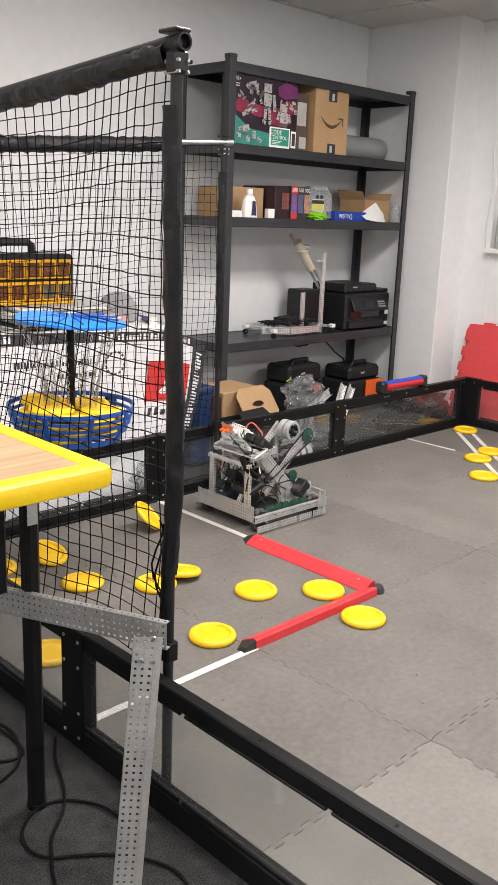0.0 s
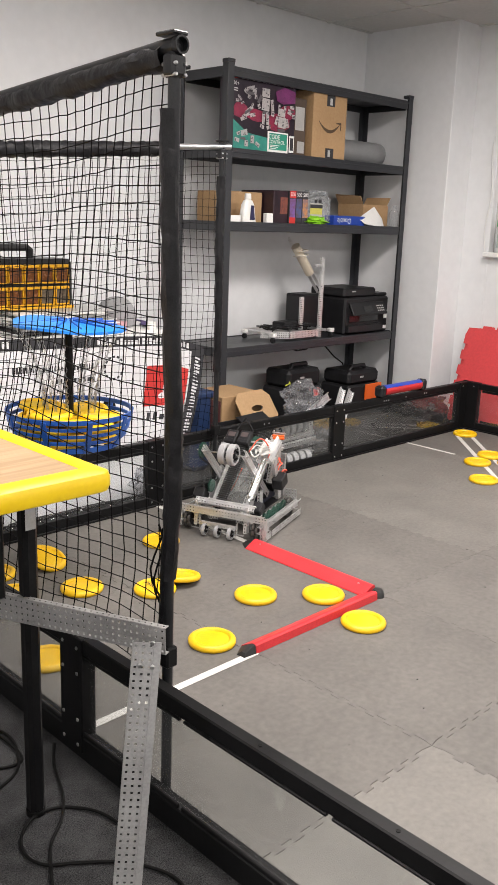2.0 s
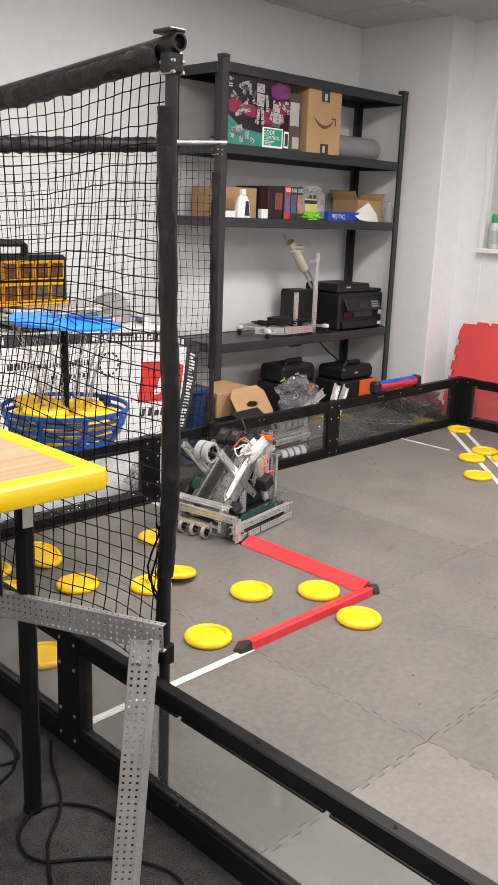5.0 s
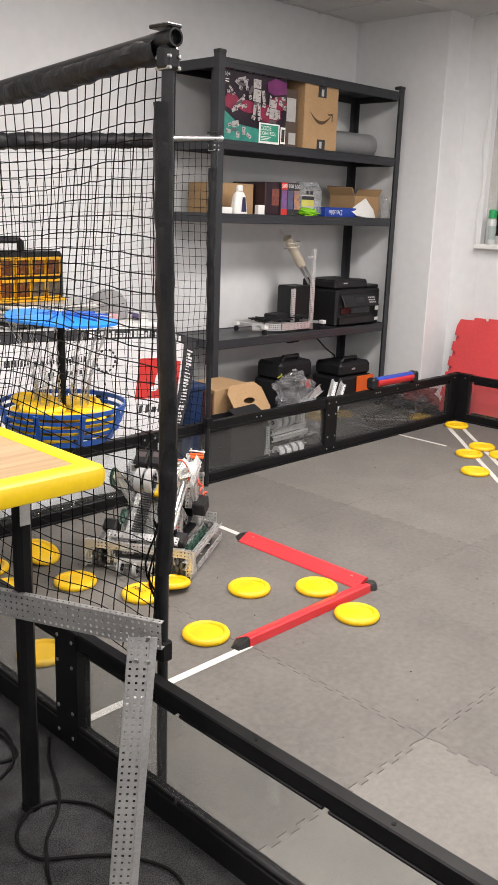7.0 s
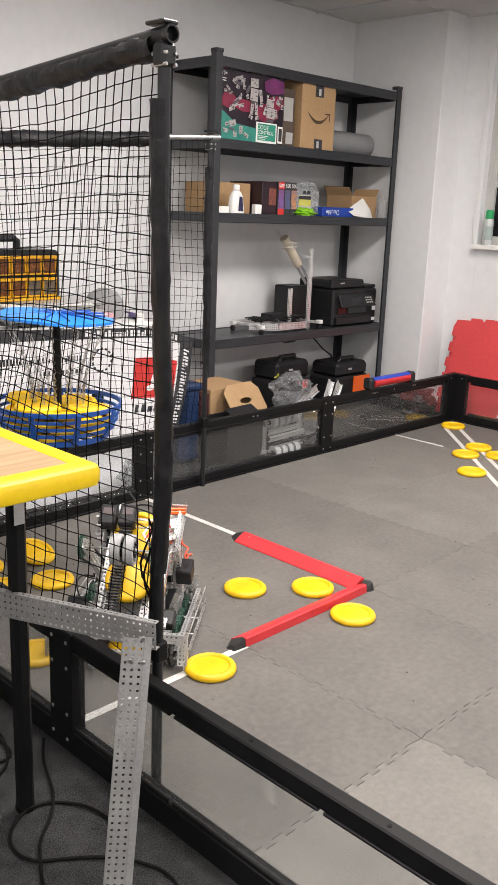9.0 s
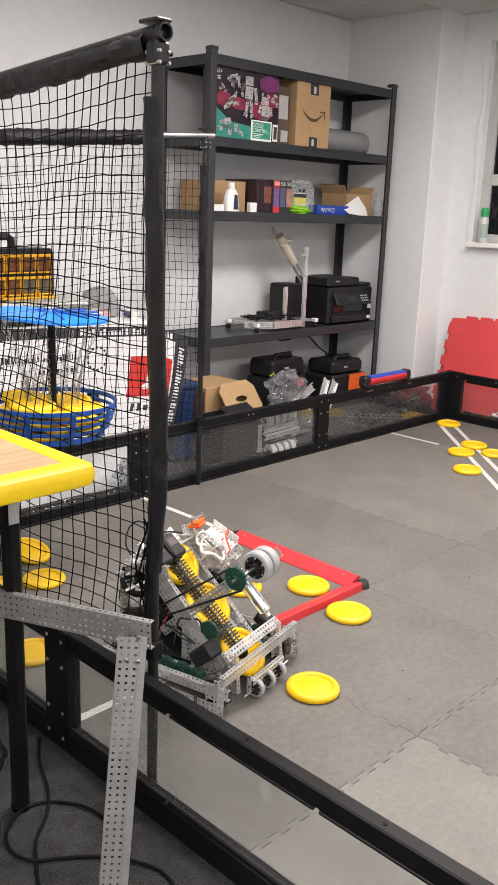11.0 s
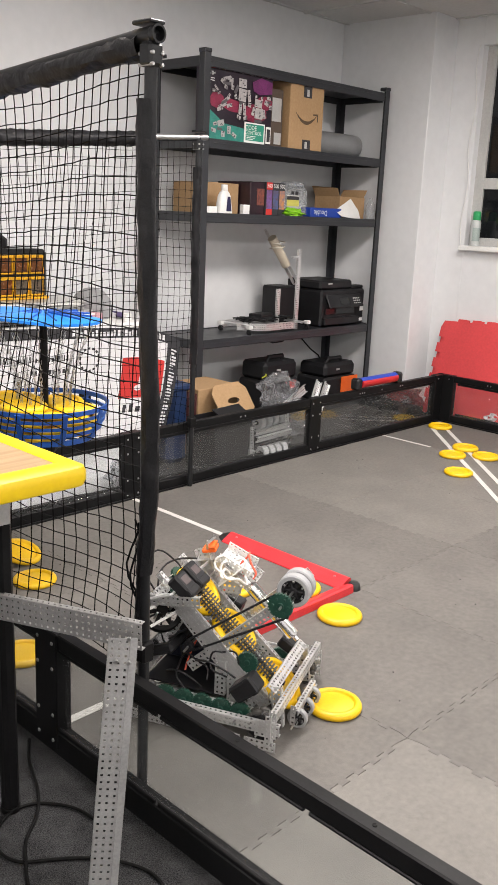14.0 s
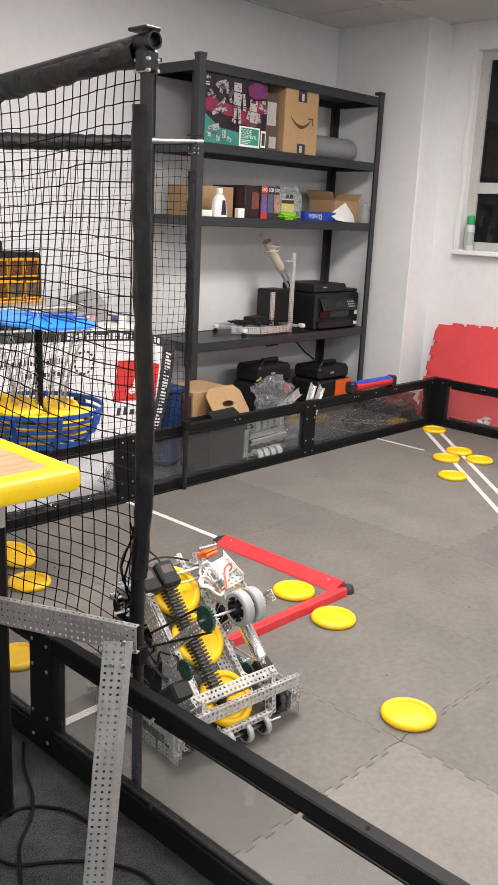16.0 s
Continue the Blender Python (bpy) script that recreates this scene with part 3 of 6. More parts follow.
for z in DECKS:
    d = part("deck", Geo().span(SX0 + 0.006, SX1 - 0.006, SY0 + 0.018, SY1 - 0.018, z - 0.008, z, c=0.002), SHELF, rack)
    g = Geo()
    for y0, y1 in ((SY0 + 0.0035, SY0 + 0.0165), (SY1 - 0.0165, SY1 - 0.0035)):
        g.span(SX0 + 0.044, SX1 - 0.044, y0, y1, z - 0.045, z + 0.004, c=0.003)
        g.span(SX0 + 0.044, SX1 - 0.044, y0 - 0.001, y1 + 0.001, z - 0.02, z - 0.013, c=0.002)
    for x0, x1 in ((SX0 + 0.0035, SX0 + 0.0165), (SX1 - 0.0165, SX1 - 0.0035)):
        g.span(x0, x1, SY0 + 0.044, SY1 - 0.044, z - 0.045, z + 0.004, c=0.003)
    part("deck_beam", g, SHELF, d)
ZD = [z + LOW for z in DECKS]

# ---- work table with a yellow edge ----
TZ = 0.757
TX, TY = -0.142, -1.551
tab = thing("work_table", pose(TX, TY, LOW), "work table, light wood-grain top with rounded yellow edge, black legs", "table")
part("tabletop", Geo().span(-0.75, -0.04, 0.04, 1.4, TZ - LOW - 0.036, TZ - LOW - 0.001, c=0.002), WOOD, tab, "light wood-grain laminate top")


def edging():
    """Rounded rubber edge that runs round the top."""
    g = Geo()
    prof = [(-0.0225, 0.0), (-0.020, 0.0016), (0.008, 0.0018), (0.018, -0.003), (0.022, -0.012), (0.022, -0.026), (0.018, -0.036), (0.010, -0.040), (-0.0225, -0.040), (-0.0225, 0.0)]
    rad, pts = 0.006, []
    for cx, cy, a0 in ((-0.02 - rad, 1.4 - rad, 0), (-0.75 + rad, 1.4 - rad, 90), (-0.75 + rad, 0.02 + rad, 180), (-0.02 - rad, 0.02 + rad, 270)):
        for k in range(7):
            a = radians(a0 + k * 15)
            pts.append((cx, cy, math.cos(a), math.sin(a)))
    n = len(prof)
    v = []
    for k, (cx, cy, ca, sa) in enumerate(pts):
        qx, qy = (1 if k // 7 in (0, 3) else -1), (1 if k // 7 < 2 else -1)
        for u, w in prof:
            r = rad + u - 0.003
            v.append((cx + r * (ca if r > 0 else qx), cy + r * (sa if r > 0 else qy), TZ - LOW + w))
    N = len(pts)
    g.add(v, [(k * n + j, (k + 1) % N * n + j, (k + 1) % N * n + j + 1, k * n + j + 1) for k in range(N) for j in range(n - 1)])
    return g


part("edge_band", edging(), EDGE, tab, "rounded yellow rubber edge band")
for x, y in ((-0.069, 0.192), (-0.069, 1.2), (-0.70, 0.20), (-0.70, 1.2)):
    leg = part("leg", Geo().span(x - 0.016, x + 0.016, y - 0.016, y + 0.016, 0.006, TZ - LOW - 0.04, c=0.008), BLACK, tab)
    if (x, y) == (-0.069, 0.192):
        part("leg_tag", Geo().box(0.022, 0.0012, 0.05, T((x - 0.002, y - 0.0168, TZ - LOW - 0.12)), c=0.0004), ALU_DULL, leg, "small pale paper tag")
    part("foot", Geo().cyl(0.02, 0.012, T((x, y, 0.006)), 14), RUBBER, leg)
part("hanger", Geo().span(-0.148, -0.112, 0.20, 0.216, 0.49, TZ - LOW - 0.04, c=0.004), BLACK, tab, "black bracket under the top")
part("apron", Geo().span(-0.085, -0.053, 0.21, 1.18, TZ - LOW - 0.1, TZ - LOW - 0.042, c=0.003), BLACK, tab, "black under-table rail")
part("apron", Geo().span(-0.68, -0.087, 0.177, 0.207, TZ - LOW - 0.1, TZ - LOW - 0.042, c=0.003), BLACK, tab, "black under-table rail")

# ---- perforated stand beside the table ----
st = thing("perforated_stand", pose(0, 0, 0), "bare perforated steel channel stand leaning by the field wall", "metal stand")
A, B, C = Vector((-0.140, -1.639, 0.460)), Vector((-0.225, -1.689, LOW + 0.001)), Vector((-0.40, -0.937, 0.44))
view = Vector((-0.60, -0.80, 0))
part("upright", Geo().channel(38, 3, T((-0.0056, 0.0042, 0)) @ between(A, B, -view) @ pose(0, 0, -0.002), hole=0.0044), STAND, st)
part("beam", Geo().channel(59, 4, between(A + Vector((0.046, -0.035, -0.002)), C, -view + Vector((0.2, 0, 0))) @ pose(0, 0, -0.011), hole=0.0042), STAND, st)
side = Vector((0.8, -0.6, 0))
part("flange", Geo().box((B - A).length, 0.0135, 0.002, between(A, B, -view) @ T((0, 0, -0.0035)) , c=0.0005), STAND, st, m=T(side * 0.0178))
g = Geo()
for dx, dz in ((0.008, 0.016), (0.008, -0.03), (-0.014, -0.026)):
    g.cyl(0.0042, 0.005, T(A + Vector((dx * 0.8, -dx * 0.6, dz - 0.012)) + view.normalized() * 0.014) @ view.to_track_quat("Z", "Y").to_matrix().to_4x4(), 8)
tagged(part("bolt", g, STEEL, st, "steel bolts"), kind="stuff")

# ---- tiled field floor: one mesh for all tiles ----
fieldfloor = thing("field_floor", pose(0, 0, 0), "grey interlocking foam tile floor of the field", "floor", kind="structure")


def tile_outline():
    a, n = 0.006, 21
    step = Q / n
    def wave():
        out = [(0, 0)]
        for k in range(n):
            s = a if k % 2 else -a
            if k in (0, n - 1):
                continue
            out += [(k * step - 0.002, s), ((k + 1) * step - 0.003, s)]
        return out
    w = wave()
    bottom = [(s, d) for s, d in w]
    right = [(Q + d, s) for s, d in w]
    top = [(s, Q + d) for s, d in reversed(w[1:])] 
    left = [(d, s) for s, d in reversed(w[1:])]
    return bottom + right + [(Q, Q)] + top + [(0, Q)] + left


ring = [((x - Q / 2) * 0.9981, (y - Q / 2) * 0.9981) for x, y in tile_outline()]
n = len(ring)
v = [(x, y, LOW + 0.0005) for x, y in ring] + [(x, y, -0.0008) for x, y in ring] + [(x * 0.9975, y * 0.9975, 0) for x, y in ring]
TILE = Geo().add(v, [(k, (k + 1) % n, n + (k + 1) % n, n + k) for k in range(n)] + [(n + k, n + (k + 1) % n, 2 * n + (k + 1) % n, 2 * n + k) for k in range(n)] + [tuple(range(2 * n, 3 * n))])
TILE_A, TILE_B = TILE.mesh("tile", FOAM, 0), TILE.mesh("tile_pale", FOAM_PALE, 0)
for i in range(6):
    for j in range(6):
        # some tiles are paler; (3, 0) and (4, 0) brighten the far floor
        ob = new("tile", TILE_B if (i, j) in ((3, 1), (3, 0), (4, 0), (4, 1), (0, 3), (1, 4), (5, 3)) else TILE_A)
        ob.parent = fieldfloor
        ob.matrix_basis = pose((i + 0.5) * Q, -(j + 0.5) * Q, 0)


def paint(name, c, rough=0.5, c2=None, scale=12):
    return surface(name, c, c2, rough=rough, scale=scale)


def crumple(geo_mesh_points, amount, seed):
    return [(x + amount * noise.noise(Vector((x * 30 + seed, y * 30, z * 30))), y + amount * noise.noise(Vector((x * 30, y * 30 + seed, z * 30))), z + amount * noise.noise(Vector((x * 30, y * 30, z * 30 + seed)))) for x, y, z in geo_mesh_points]


def blob(rx, ry, rz, m, amount, seed, rings=14, seg=22, freq=3.0):
    """A lumpy rounded body, for bags and crumpled paper."""
    g = Geo()
    prof = [(math.sin(math.pi * k / rings) + 1e-5, -math.cos(math.pi * k / rings)) for k in range(rings + 1)]
    g.lathe(prof, None, seg)
    out = []
    for x, y, z in g.v:
        d = 1 + amount * noise.noise(Vector((x * freq + seed, y * freq, z * freq))) + amount * 0.6 * noise.noise(Vector((x * freq * 3, y * freq * 3 + seed, z * freq * 3)))
        out.append((x * rx * d, y * ry * d, max(-0.97, z * d) * rz))
    g.v = [tuple(m @ Vector(p)) for p in out]
    return g


# ---- high goal: basket, chains and blue cover ----
GX, GY = 0.455, -0.482
goal = thing("disc_goal", pose(GX, GY, 0.02), "blue disc goal basket with hanging chains, full of yellow discs", "goal basket")
RIM, BOT = 0.578, 0.45


def hoop(r, z, w, t):
    return Geo().lathe([(r - t, z - w / 2), (r, z - w / 2), (r + 0.001, z + w / 2), (r - t, z + w / 2), (r - t, z - w / 2)], None, 48)


for z, r, w in ((RIM, 0.195, 0.014), (0.556, 0.190, 0.010), (0.534, 0.184, 0.010), (0.511, 0.174, 0.011), (0.484, 0.156, 0.016)):
    part("basket_ring", hoop(r, z, w, 0.004), BLUE, goal)
for k in range(9):
    a = 2 * math.pi * (k + 0.35) / 9
    g = Geo()
    prev = None
    for z, r in ((RIM, 0.197), (0.545, 0.189), (0.511, 0.176), (0.478, 0.154)):
        p = Vector((r * math.cos(a), r * math.sin(a), z))
        if prev:
            g.box((p - prev).length + 0.004, 0.017, 0.005, between(prev, p, (math.cos(a), math.sin(a), 0.2)), c=0.001)
        prev = p
    part("basket_slat", g, BLUE, goal)
g = Geo()
for k in range(5):
    g.box(0.30, 0.014, 0.005, T((0, 0, 0.4765 + 0.0002 * k)) @ pose(0, 0, 0, 0, 0, k * 36))
part("basket_floor", g, BLUE, goal)
part("goal_pole", Geo().rod((0, 0, 0.41), (0, 0, 0.845), 0.0125, 14), BLACK, goal, "black centre pole")
part("goal_socket", Geo().lathe([(0.0001, 0.395), (0.02, 0.395), (0.045, 0.468), (0.05, 0.472), (0.0001, 0.472)], None, 18), BLACK, goal, "black base cone")
v, f = [], []
N, MR = 44, 7
for lay in (0.0, -0.008):
    for i in range(MR + 1):
        for k in range(N):
            a = 2 * math.pi * k / N
            q = i / MR
            rr = q * (0.168 + 0.012 * math.cos(3 * (a + 0.5)) + 0.055 * max(0, math.cos(a + 0.6)) ** 6)
            x, y = rr * math.cos(a), rr * math.sin(a)
            v.append((x, y, 0.856 + lay - 0.013 * q * q + 0.004 * math.cos(3 * (a + 0.5)) * q))
for lay in (0, 1):
    o = lay * (MR + 1) * N
    for i in range(MR):
        for k in range(N):
            q = (o + i * N + k, o + (i + 1) * N + k, o + (i + 1) * N + (k + 1) % N, o + i * N + (k + 1) % N)
            f.append(q if lay == 0 else q[::-1])
o = (MR + 1) * N
f += [(MR * N + k, o + MR * N + k, o + MR * N + (k + 1) % N, MR * N + (k + 1) % N) for k in range(N)]
v = [(x * (0.9 - 0.25 * (x - y)) - 0.012, y * (0.9 - 0.25 * (x - y)) + 0.012, z - 0.04 * (x - y)) for x, y, z in v]
part("goal_cover", Geo().add(v, f), BLUE_TOP, goal, "bright blue ribbed plastic cover")
for k in range(12):
    a = 2 * math.pi * k / 12 + 0.2
    g = Geo().box(0.13, 0.004, 0.006, T((0.085 * math.cos(a), 0.085 * math.sin(a), 0.8535)) @ pose(0, 0, 0, 0, 4, math.degrees(a)))
    part("cover_rib", g, BLUE, goal, "darker blue rib")
LINK = [(0.010 * math.cos(t) * (1.0 if abs(math.cos(t)) > 0.3 else 1.0), 0.0045 * math.sin(t)) for t in [2 * math.pi * j / 8 for j in range(8)]]
for k in range(14):
    a = 2 * math.pi * k / 14
    top, bot = Vector((0.145 * math.cos(a), 0.145 * math.sin(a), 0.835)), Vector((0.07 * math.cos(a), 0.07 * math.sin(a), 0.58))
    g, n = Geo(), 19
    for j in range(n):
        s = (j + 0.5) / n
        q = lambda u: top.lerp(bot, u) + Vector((math.cos(a), math.sin(a), 0)) * (0.01 - 0.025 * math.sin(math.pi * u)) - Vector((0, 0, 0.03 * math.sin(math.pi * u)))
        m = between(q(s - 0.5 / n), q(s + 0.5 / n), (math.cos(a + 1.5 * (j % 2)), math.sin(a + 1.5 * (j % 2)), 0.1))
        g.tube([m @ Vector((x, y, 0)) for x, y in LINK], 0.0011, 4, closed=True)
    part("chain", g, STEEL, goal, "hanging steel chain")
part("goal_arm", Geo().box(0.52, 0.03, 0.028, between((0.0, 0.0, 0.415), (0.36, 0.36, 0.39))).box(0.05, 0.012, 0.2, T((0.49, 0.477, 0.37)), c=0.002).box(0.03, 0.05, 0.03, T((0.50, 0.49, 0.30))), BLACK, goal, "black support arm on the wall")
rnd = random.Random(8)
for k in range(22):
    r = 0.094
    a = k * 2 * math.pi / 5 + (k // 5) * 0.55
    z = 0.513 + (k // 5) * 0.0195 + rnd.uniform(0, 0.006)
    d = disc(pose(GX + r * math.cos(a), GY + r * math.sin(a), z, rnd.uniform(-7, 7), rnd.uniform(-7, 7), rnd.uniform(0, 360)), "round yellow plastic game disc lying in the blue basket", "discs in the basket")

# ---- table with white banner cloth ----
ft = thing("folding_table", pose(-0.036, 0, LOW), "long folding table under a white banner cloth", "table")
part("tabletop", Geo().span(-0.3, 1.50, 0.28, 0.88, 0.687, 0.712, c=0.006), WHITE, ft)
for x in (-0.2, 1.4):
    for y in (0.34, 0.82):
        part("leg", Geo().rod((x, y, 0.0), (x, y, 0.688), 0.013), PIPE, ft)
ban = thing("banner_cloth", pose(-0.020, 0, 0), "white printed banner cloth with black lettered border", "banner")
NX, NZ = 60, 24


def cloth_at(u, w):
    """u along the front, w from the top edge down."""
    x = -0.3 + u * (1.985 - 0.02 * w - 0.22 * w * w)
    top = 0.717 - 0.055 * max(0, (u - 0.45) / 0.55) ** 1.3 - 0.06 * max(0, (u - 0.86) / 0.14) ** 2
    z = top * (1 - w) + 0.0 * w
    y = 0.255 - 0.03 * w + 0.018 * math.sin(9 * u + 2 * w) * w + 0.006 * math.sin(31 * u + 3 * w) * w + 0.03 * max(0, (u - 0.9) / 0.1) * w - 0.05 * w * w
    return x, y, z


def cloth_piece(u0, u1, w0, w1, lift, nu=40, nw=16):
    v = [(p[0], p[1] - lift, p[2]) for i in range(nu + 1) for j in range(nw + 1) for p in [cloth_at(u0 + (u1 - u0) * i / nu, w0 + (w1 - w0) * j / nw)]]
    return Geo().add(v, [(i * (nw + 1) + j, i * (nw + 1) + j + 1, (i + 1) * (nw + 1) + j + 1, (i + 1) * (nw + 1) + j) for i in range(nu) for j in range(nw)])


g = cloth_piece(0, 1, 0, 1, 0)
k0 = len(g.v)
g.add([(x, y + 0.003, z) for x, y, z in g.v], [q[::-1] for q in g.f])
part("cloth", g, CLOTH, ban, smooth=80)
part("border", cloth_piece(0.0, 1.0, 0.0, 0.062, 0.0012, 60, 3), INK, ban, "black border strip", smooth=80)
part("border", cloth_piece(0.962, 1.0, 0.062, 0.85, 0.0012, 4, 30), INK, ban, "black border strip", smooth=80)
part("red_square", cloth_piece(0.836, 0.957, 0.19, 0.45, 0.0012, 10, 10), RED_PRINT, ban, "red printed square", smooth=80)
rnd = random.Random(2)


def letters(u0, u1, w0, w1, n, lift, material, label, tall=False):
    """Unreadable writing as a row of small upright bars."""
    g = Geo()
    for k in range(n):
        if tall:
            a, b = w0 + (w1 - w0) * k / n, w0 + (w1 - w0) * (k + rnd.uniform(0.3, 0.7)) / n
            g2 = cloth_piece(u0, u1 - (u1 - u0) * rnd.choice((0, 0, 0.35)), a, b, lift, 2, 2)
        else:
            a, b = u0 + (u1 - u0) * k / n, u0 + (u1 - u0) * (k + rnd.uniform(0.3, 0.8)) / n
            g2 = cloth_piece(a, b, w0 + (w1 - w0) * rnd.choice((0, 0, 0.3)), w1, lift, 2, 2)
        g.add(g2.v, g2.f)
    return tagged(part("lettering", g, material, ban, label, smooth=0), kind="stuff")


letters(0.70, 0.955, 0.012, 0.05, 26, 0.0022, CLOTH, "white bars of border lettering")
letters(0.30, 0.5, 0.012, 0.05, 20, 0.0022, CLOTH, "white bars of border lettering")
letters(0.973, 0.99, 0.09, 0.8, 30, 0.0022, CLOTH, "white bars of border lettering", True)
letters(0.50, 0.695, 0.155, 0.19, 26, 0.0014, INK, "dark bars of printed lettering")
letters(0.60, 0.70, 0.235, 0.26, 9, 0.0014, INK, "thin dark bars of printed lettering")
letters(0.852, 0.94, 0.49, 0.54, 5, 0.0014, INK, "dark bars of printed lettering")
letters(0.55, 0.62, 0.80, 0.84, 5, 0.0014, RED_PRINT, "red bars of printed lettering")
ring = Geo()
for k in range(14):
    a0, a1 = 2 * math.pi * k / 14, 2 * math.pi * (k + 0.6) / 14
    pts = [(0.745 + r * 0.027 * math.cos(a), 0.19 + r * 0.075 * math.sin(a)) for a in (a0, a1) for r in (0.82, 1.0)]
    p = [(x, y - 0.0014, z) for x, y, z in (cloth_at(*q) for q in pts)]
    ring.add(p, [(0, 1, 3, 2)])
part("gear_print", ring, INK, ban, "dark printed ring of teeth", smooth=0)
g = Geo()
for cu, cw, ru, rw, lean in ((0.894, 0.33, 0.008, 0.05, 0.04), (0.900, 0.265, 0.008, 0.022, 0.0), (0.886, 0.385, 0.011, 0.02, 0.1)):
    ringf = [cloth_at(cu + ru * math.cos(a) - lean * rw * math.sin(a), cw + rw * math.sin(a)) for a in [2 * math.pi * k / 14 for k in range(14)]]
    g.add([(x, y - 0.0022 - 0.0002 * cu, z) for x, y, z in ringf], [tuple(range(14))])
part("white_figure", g, CLOTH, ban, "plain white printed shape", smooth=80)
TOPZ = 0.712 + LOW
solid("white_sheet", Geo().add([(0.35 + 0.03 * i, 0.10 + 0.012 * j + 0.01 * math.sin(i), LOW + 0.004 + 0.006 * abs(math.sin(i * 0.8 + j * 0.7))) for i in range(24) for j in range(8)], [(i * 8 + j, (i + 1) * 8 + j, (i + 1) * 8 + j + 1, i * 8 + j + 1) for i in range(23) for j in range(7)]), CLOTH, "crumpled white sheet on the carpet behind the field wall", "sheet", smooth=80)

# things on the banner table
AMBER = paint("amber_bin", (0.20, 0.062, 0.008), 0.25, (0.05, 0.018, 0.006), 60)
BINY = paint("bin_yellow", (0.80, 0.42, 0.01), 0.4)
papers = thing("paper_stack", pose(0.958, 0.52, TOPZ), "untidy stack of papers and magazines", "paper stack")
rnd = random.Random(5)
for k in range(15):
    part("sheet", Geo().box(0.42 - rnd.uniform(0, 0.1), 0.28, 0.006, pose(rnd.uniform(-0.05, 0.1), rnd.uniform(-0.03, 0.03), 0.003 + k * 0.0065, 0, 0, rnd.uniform(-9, 9)), c=0.001), rnd.choice([WHITE, WHITE, ALU_DULL, ALU_DULL, INK]), papers)
org = thing("parts_organizer", pose(0.940, 0.55, TOPZ + 0.0985), "black case with rows of amber and yellow small-parts bins", "organizer")
part("case_shell", Geo().span(-0.30, 0.175, -0.06, 0.09, 0, 0.205, c=0.016), DARK, org)
part("case_handle", Geo().tube([(-0.155, 0.01, 0.198), (-0.155, 0.01, 0.24), (-0.14, 0.01, 0.25), (-0.01, 0.01, 0.25), (0.005, 0.01, 0.24), (0.005, 0.01, 0.198)], 0.016, 8), DARK, org)
for i in range(6):
    for j in range(2):
        x, z = -0.26 + i * 0.073 + 0.006, 0.055 + j * 0.09
        bn = part("parts_bin", Geo().span(x - 0.033, x + 0.033, -0.074, -0.058, z - 0.04, z - 0.034).span(x - 0.033, x + 0.033, -0.078, -0.058, z + 0.026, z + 0.038).span(x - 0.033, x - 0.029, -0.073, -0.058, z - 0.034, z + 0.026).span(x + 0.029, x + 0.033, -0.073, -0.058, z - 0.034, z + 0.026), BINY, org, "yellow bin rim")
        part("bin_front", Geo().span(x - 0.029, x + 0.029, -0.068, -0.0585, z - 0.034, z + 0.026), AMBER if (i, j) not in ((4, 0), (5, 0)) else paint("grey_screws", (0.16, 0.12, 0.08), 0.5, (0.02, 0.012, 0.006), 70), bn, "amber bin front")
part("base_strip", Geo().span(-0.28, 0.165, -0.076, -0.0605, 0.0, 0.012, c=0.002), BINY, org, "yellow strip under the bins")
for k in range(2):
    part("latch", Geo().box(0.012, 0.03, 0.05, T((0.178, 0.0, 0.06 + k * 0.08)), c=0.003), DARK, org)
CAPG = paint("cap_grey", (0.30, 0.30, 0.31), 0.85)
hat = thing("cap", pose(1.365, 0.52, TOPZ), "grey cloth cap with a purple peak", "cap")
part("crown", Geo().lathe([(0.085, 0.0), (0.092, 0.03), (0.088, 0.07), (0.068, 0.105), (0.035, 0.125), (0.0001, 0.13)], pose(0, 0, 0.004, 8, -14, 0), 24), CAPG, hat)
part("peak", Geo().lathe([(0.082, 0.006), (0.13, 0.0), (0.133, 0.004), (0.082, 0.011)], pose(0.028, -0.01, 0.012, 0, 4, -70), 20, 0.34), paint("purple_cloth", (0.07, 0.045, 0.14), 0.85), hat, "purple cap peak")
for x, y, r, h in ((1.437, 0.36, 0.02, 0.03), (1.407, 0.33, 0.012, 0.022)):
    solid("small_pot", Geo().cyl(r, h, T((x, y, TOPZ + h / 2))), WHITE, "small white pot on the table", "pot")
solid("clutter_box", Geo().box(0.16, 0.1, 0.035, pose(1.235, 0.42, TOPZ + 0.0178, 0, 0, 12)), paint("pink_white", (0.62, 0.35, 0.38), 0.6), "small pink and white carton on the table", "box")
solid("blue_crate", Geo().box(0.13, 0.2, 0.40, T((1.716, 0.40, LOW + 0.201)), c=0.03).box(0.145, 0.215, 0.03, T((1.716, 0.40, LOW + 0.38)), c=0.006), paint("crate_blue", (0.007, 0.026, 0.09), 0.5), "dark blue plastic crate on the carpet", "crate")


# ---- things on the shelf ----
def boxed(name, x0, x1, y0, y1, z0, z1, material, label, category="box", turn=0, group=""):
    c = ((x0 + x1) / 2, (y0 + y1) / 2, z0 + 0.0006)
    th = thing(name, pose(*c, 0, 0, turn), label, category, group)
    part("carton", Geo().box(x1 - x0, y1 - y0, z1 - z0, T((0, 0, (z1 - z0) / 2)), c=0.003), material, th)
    return th, (x1 - x0), (y1 - y0), (z1 - z0)


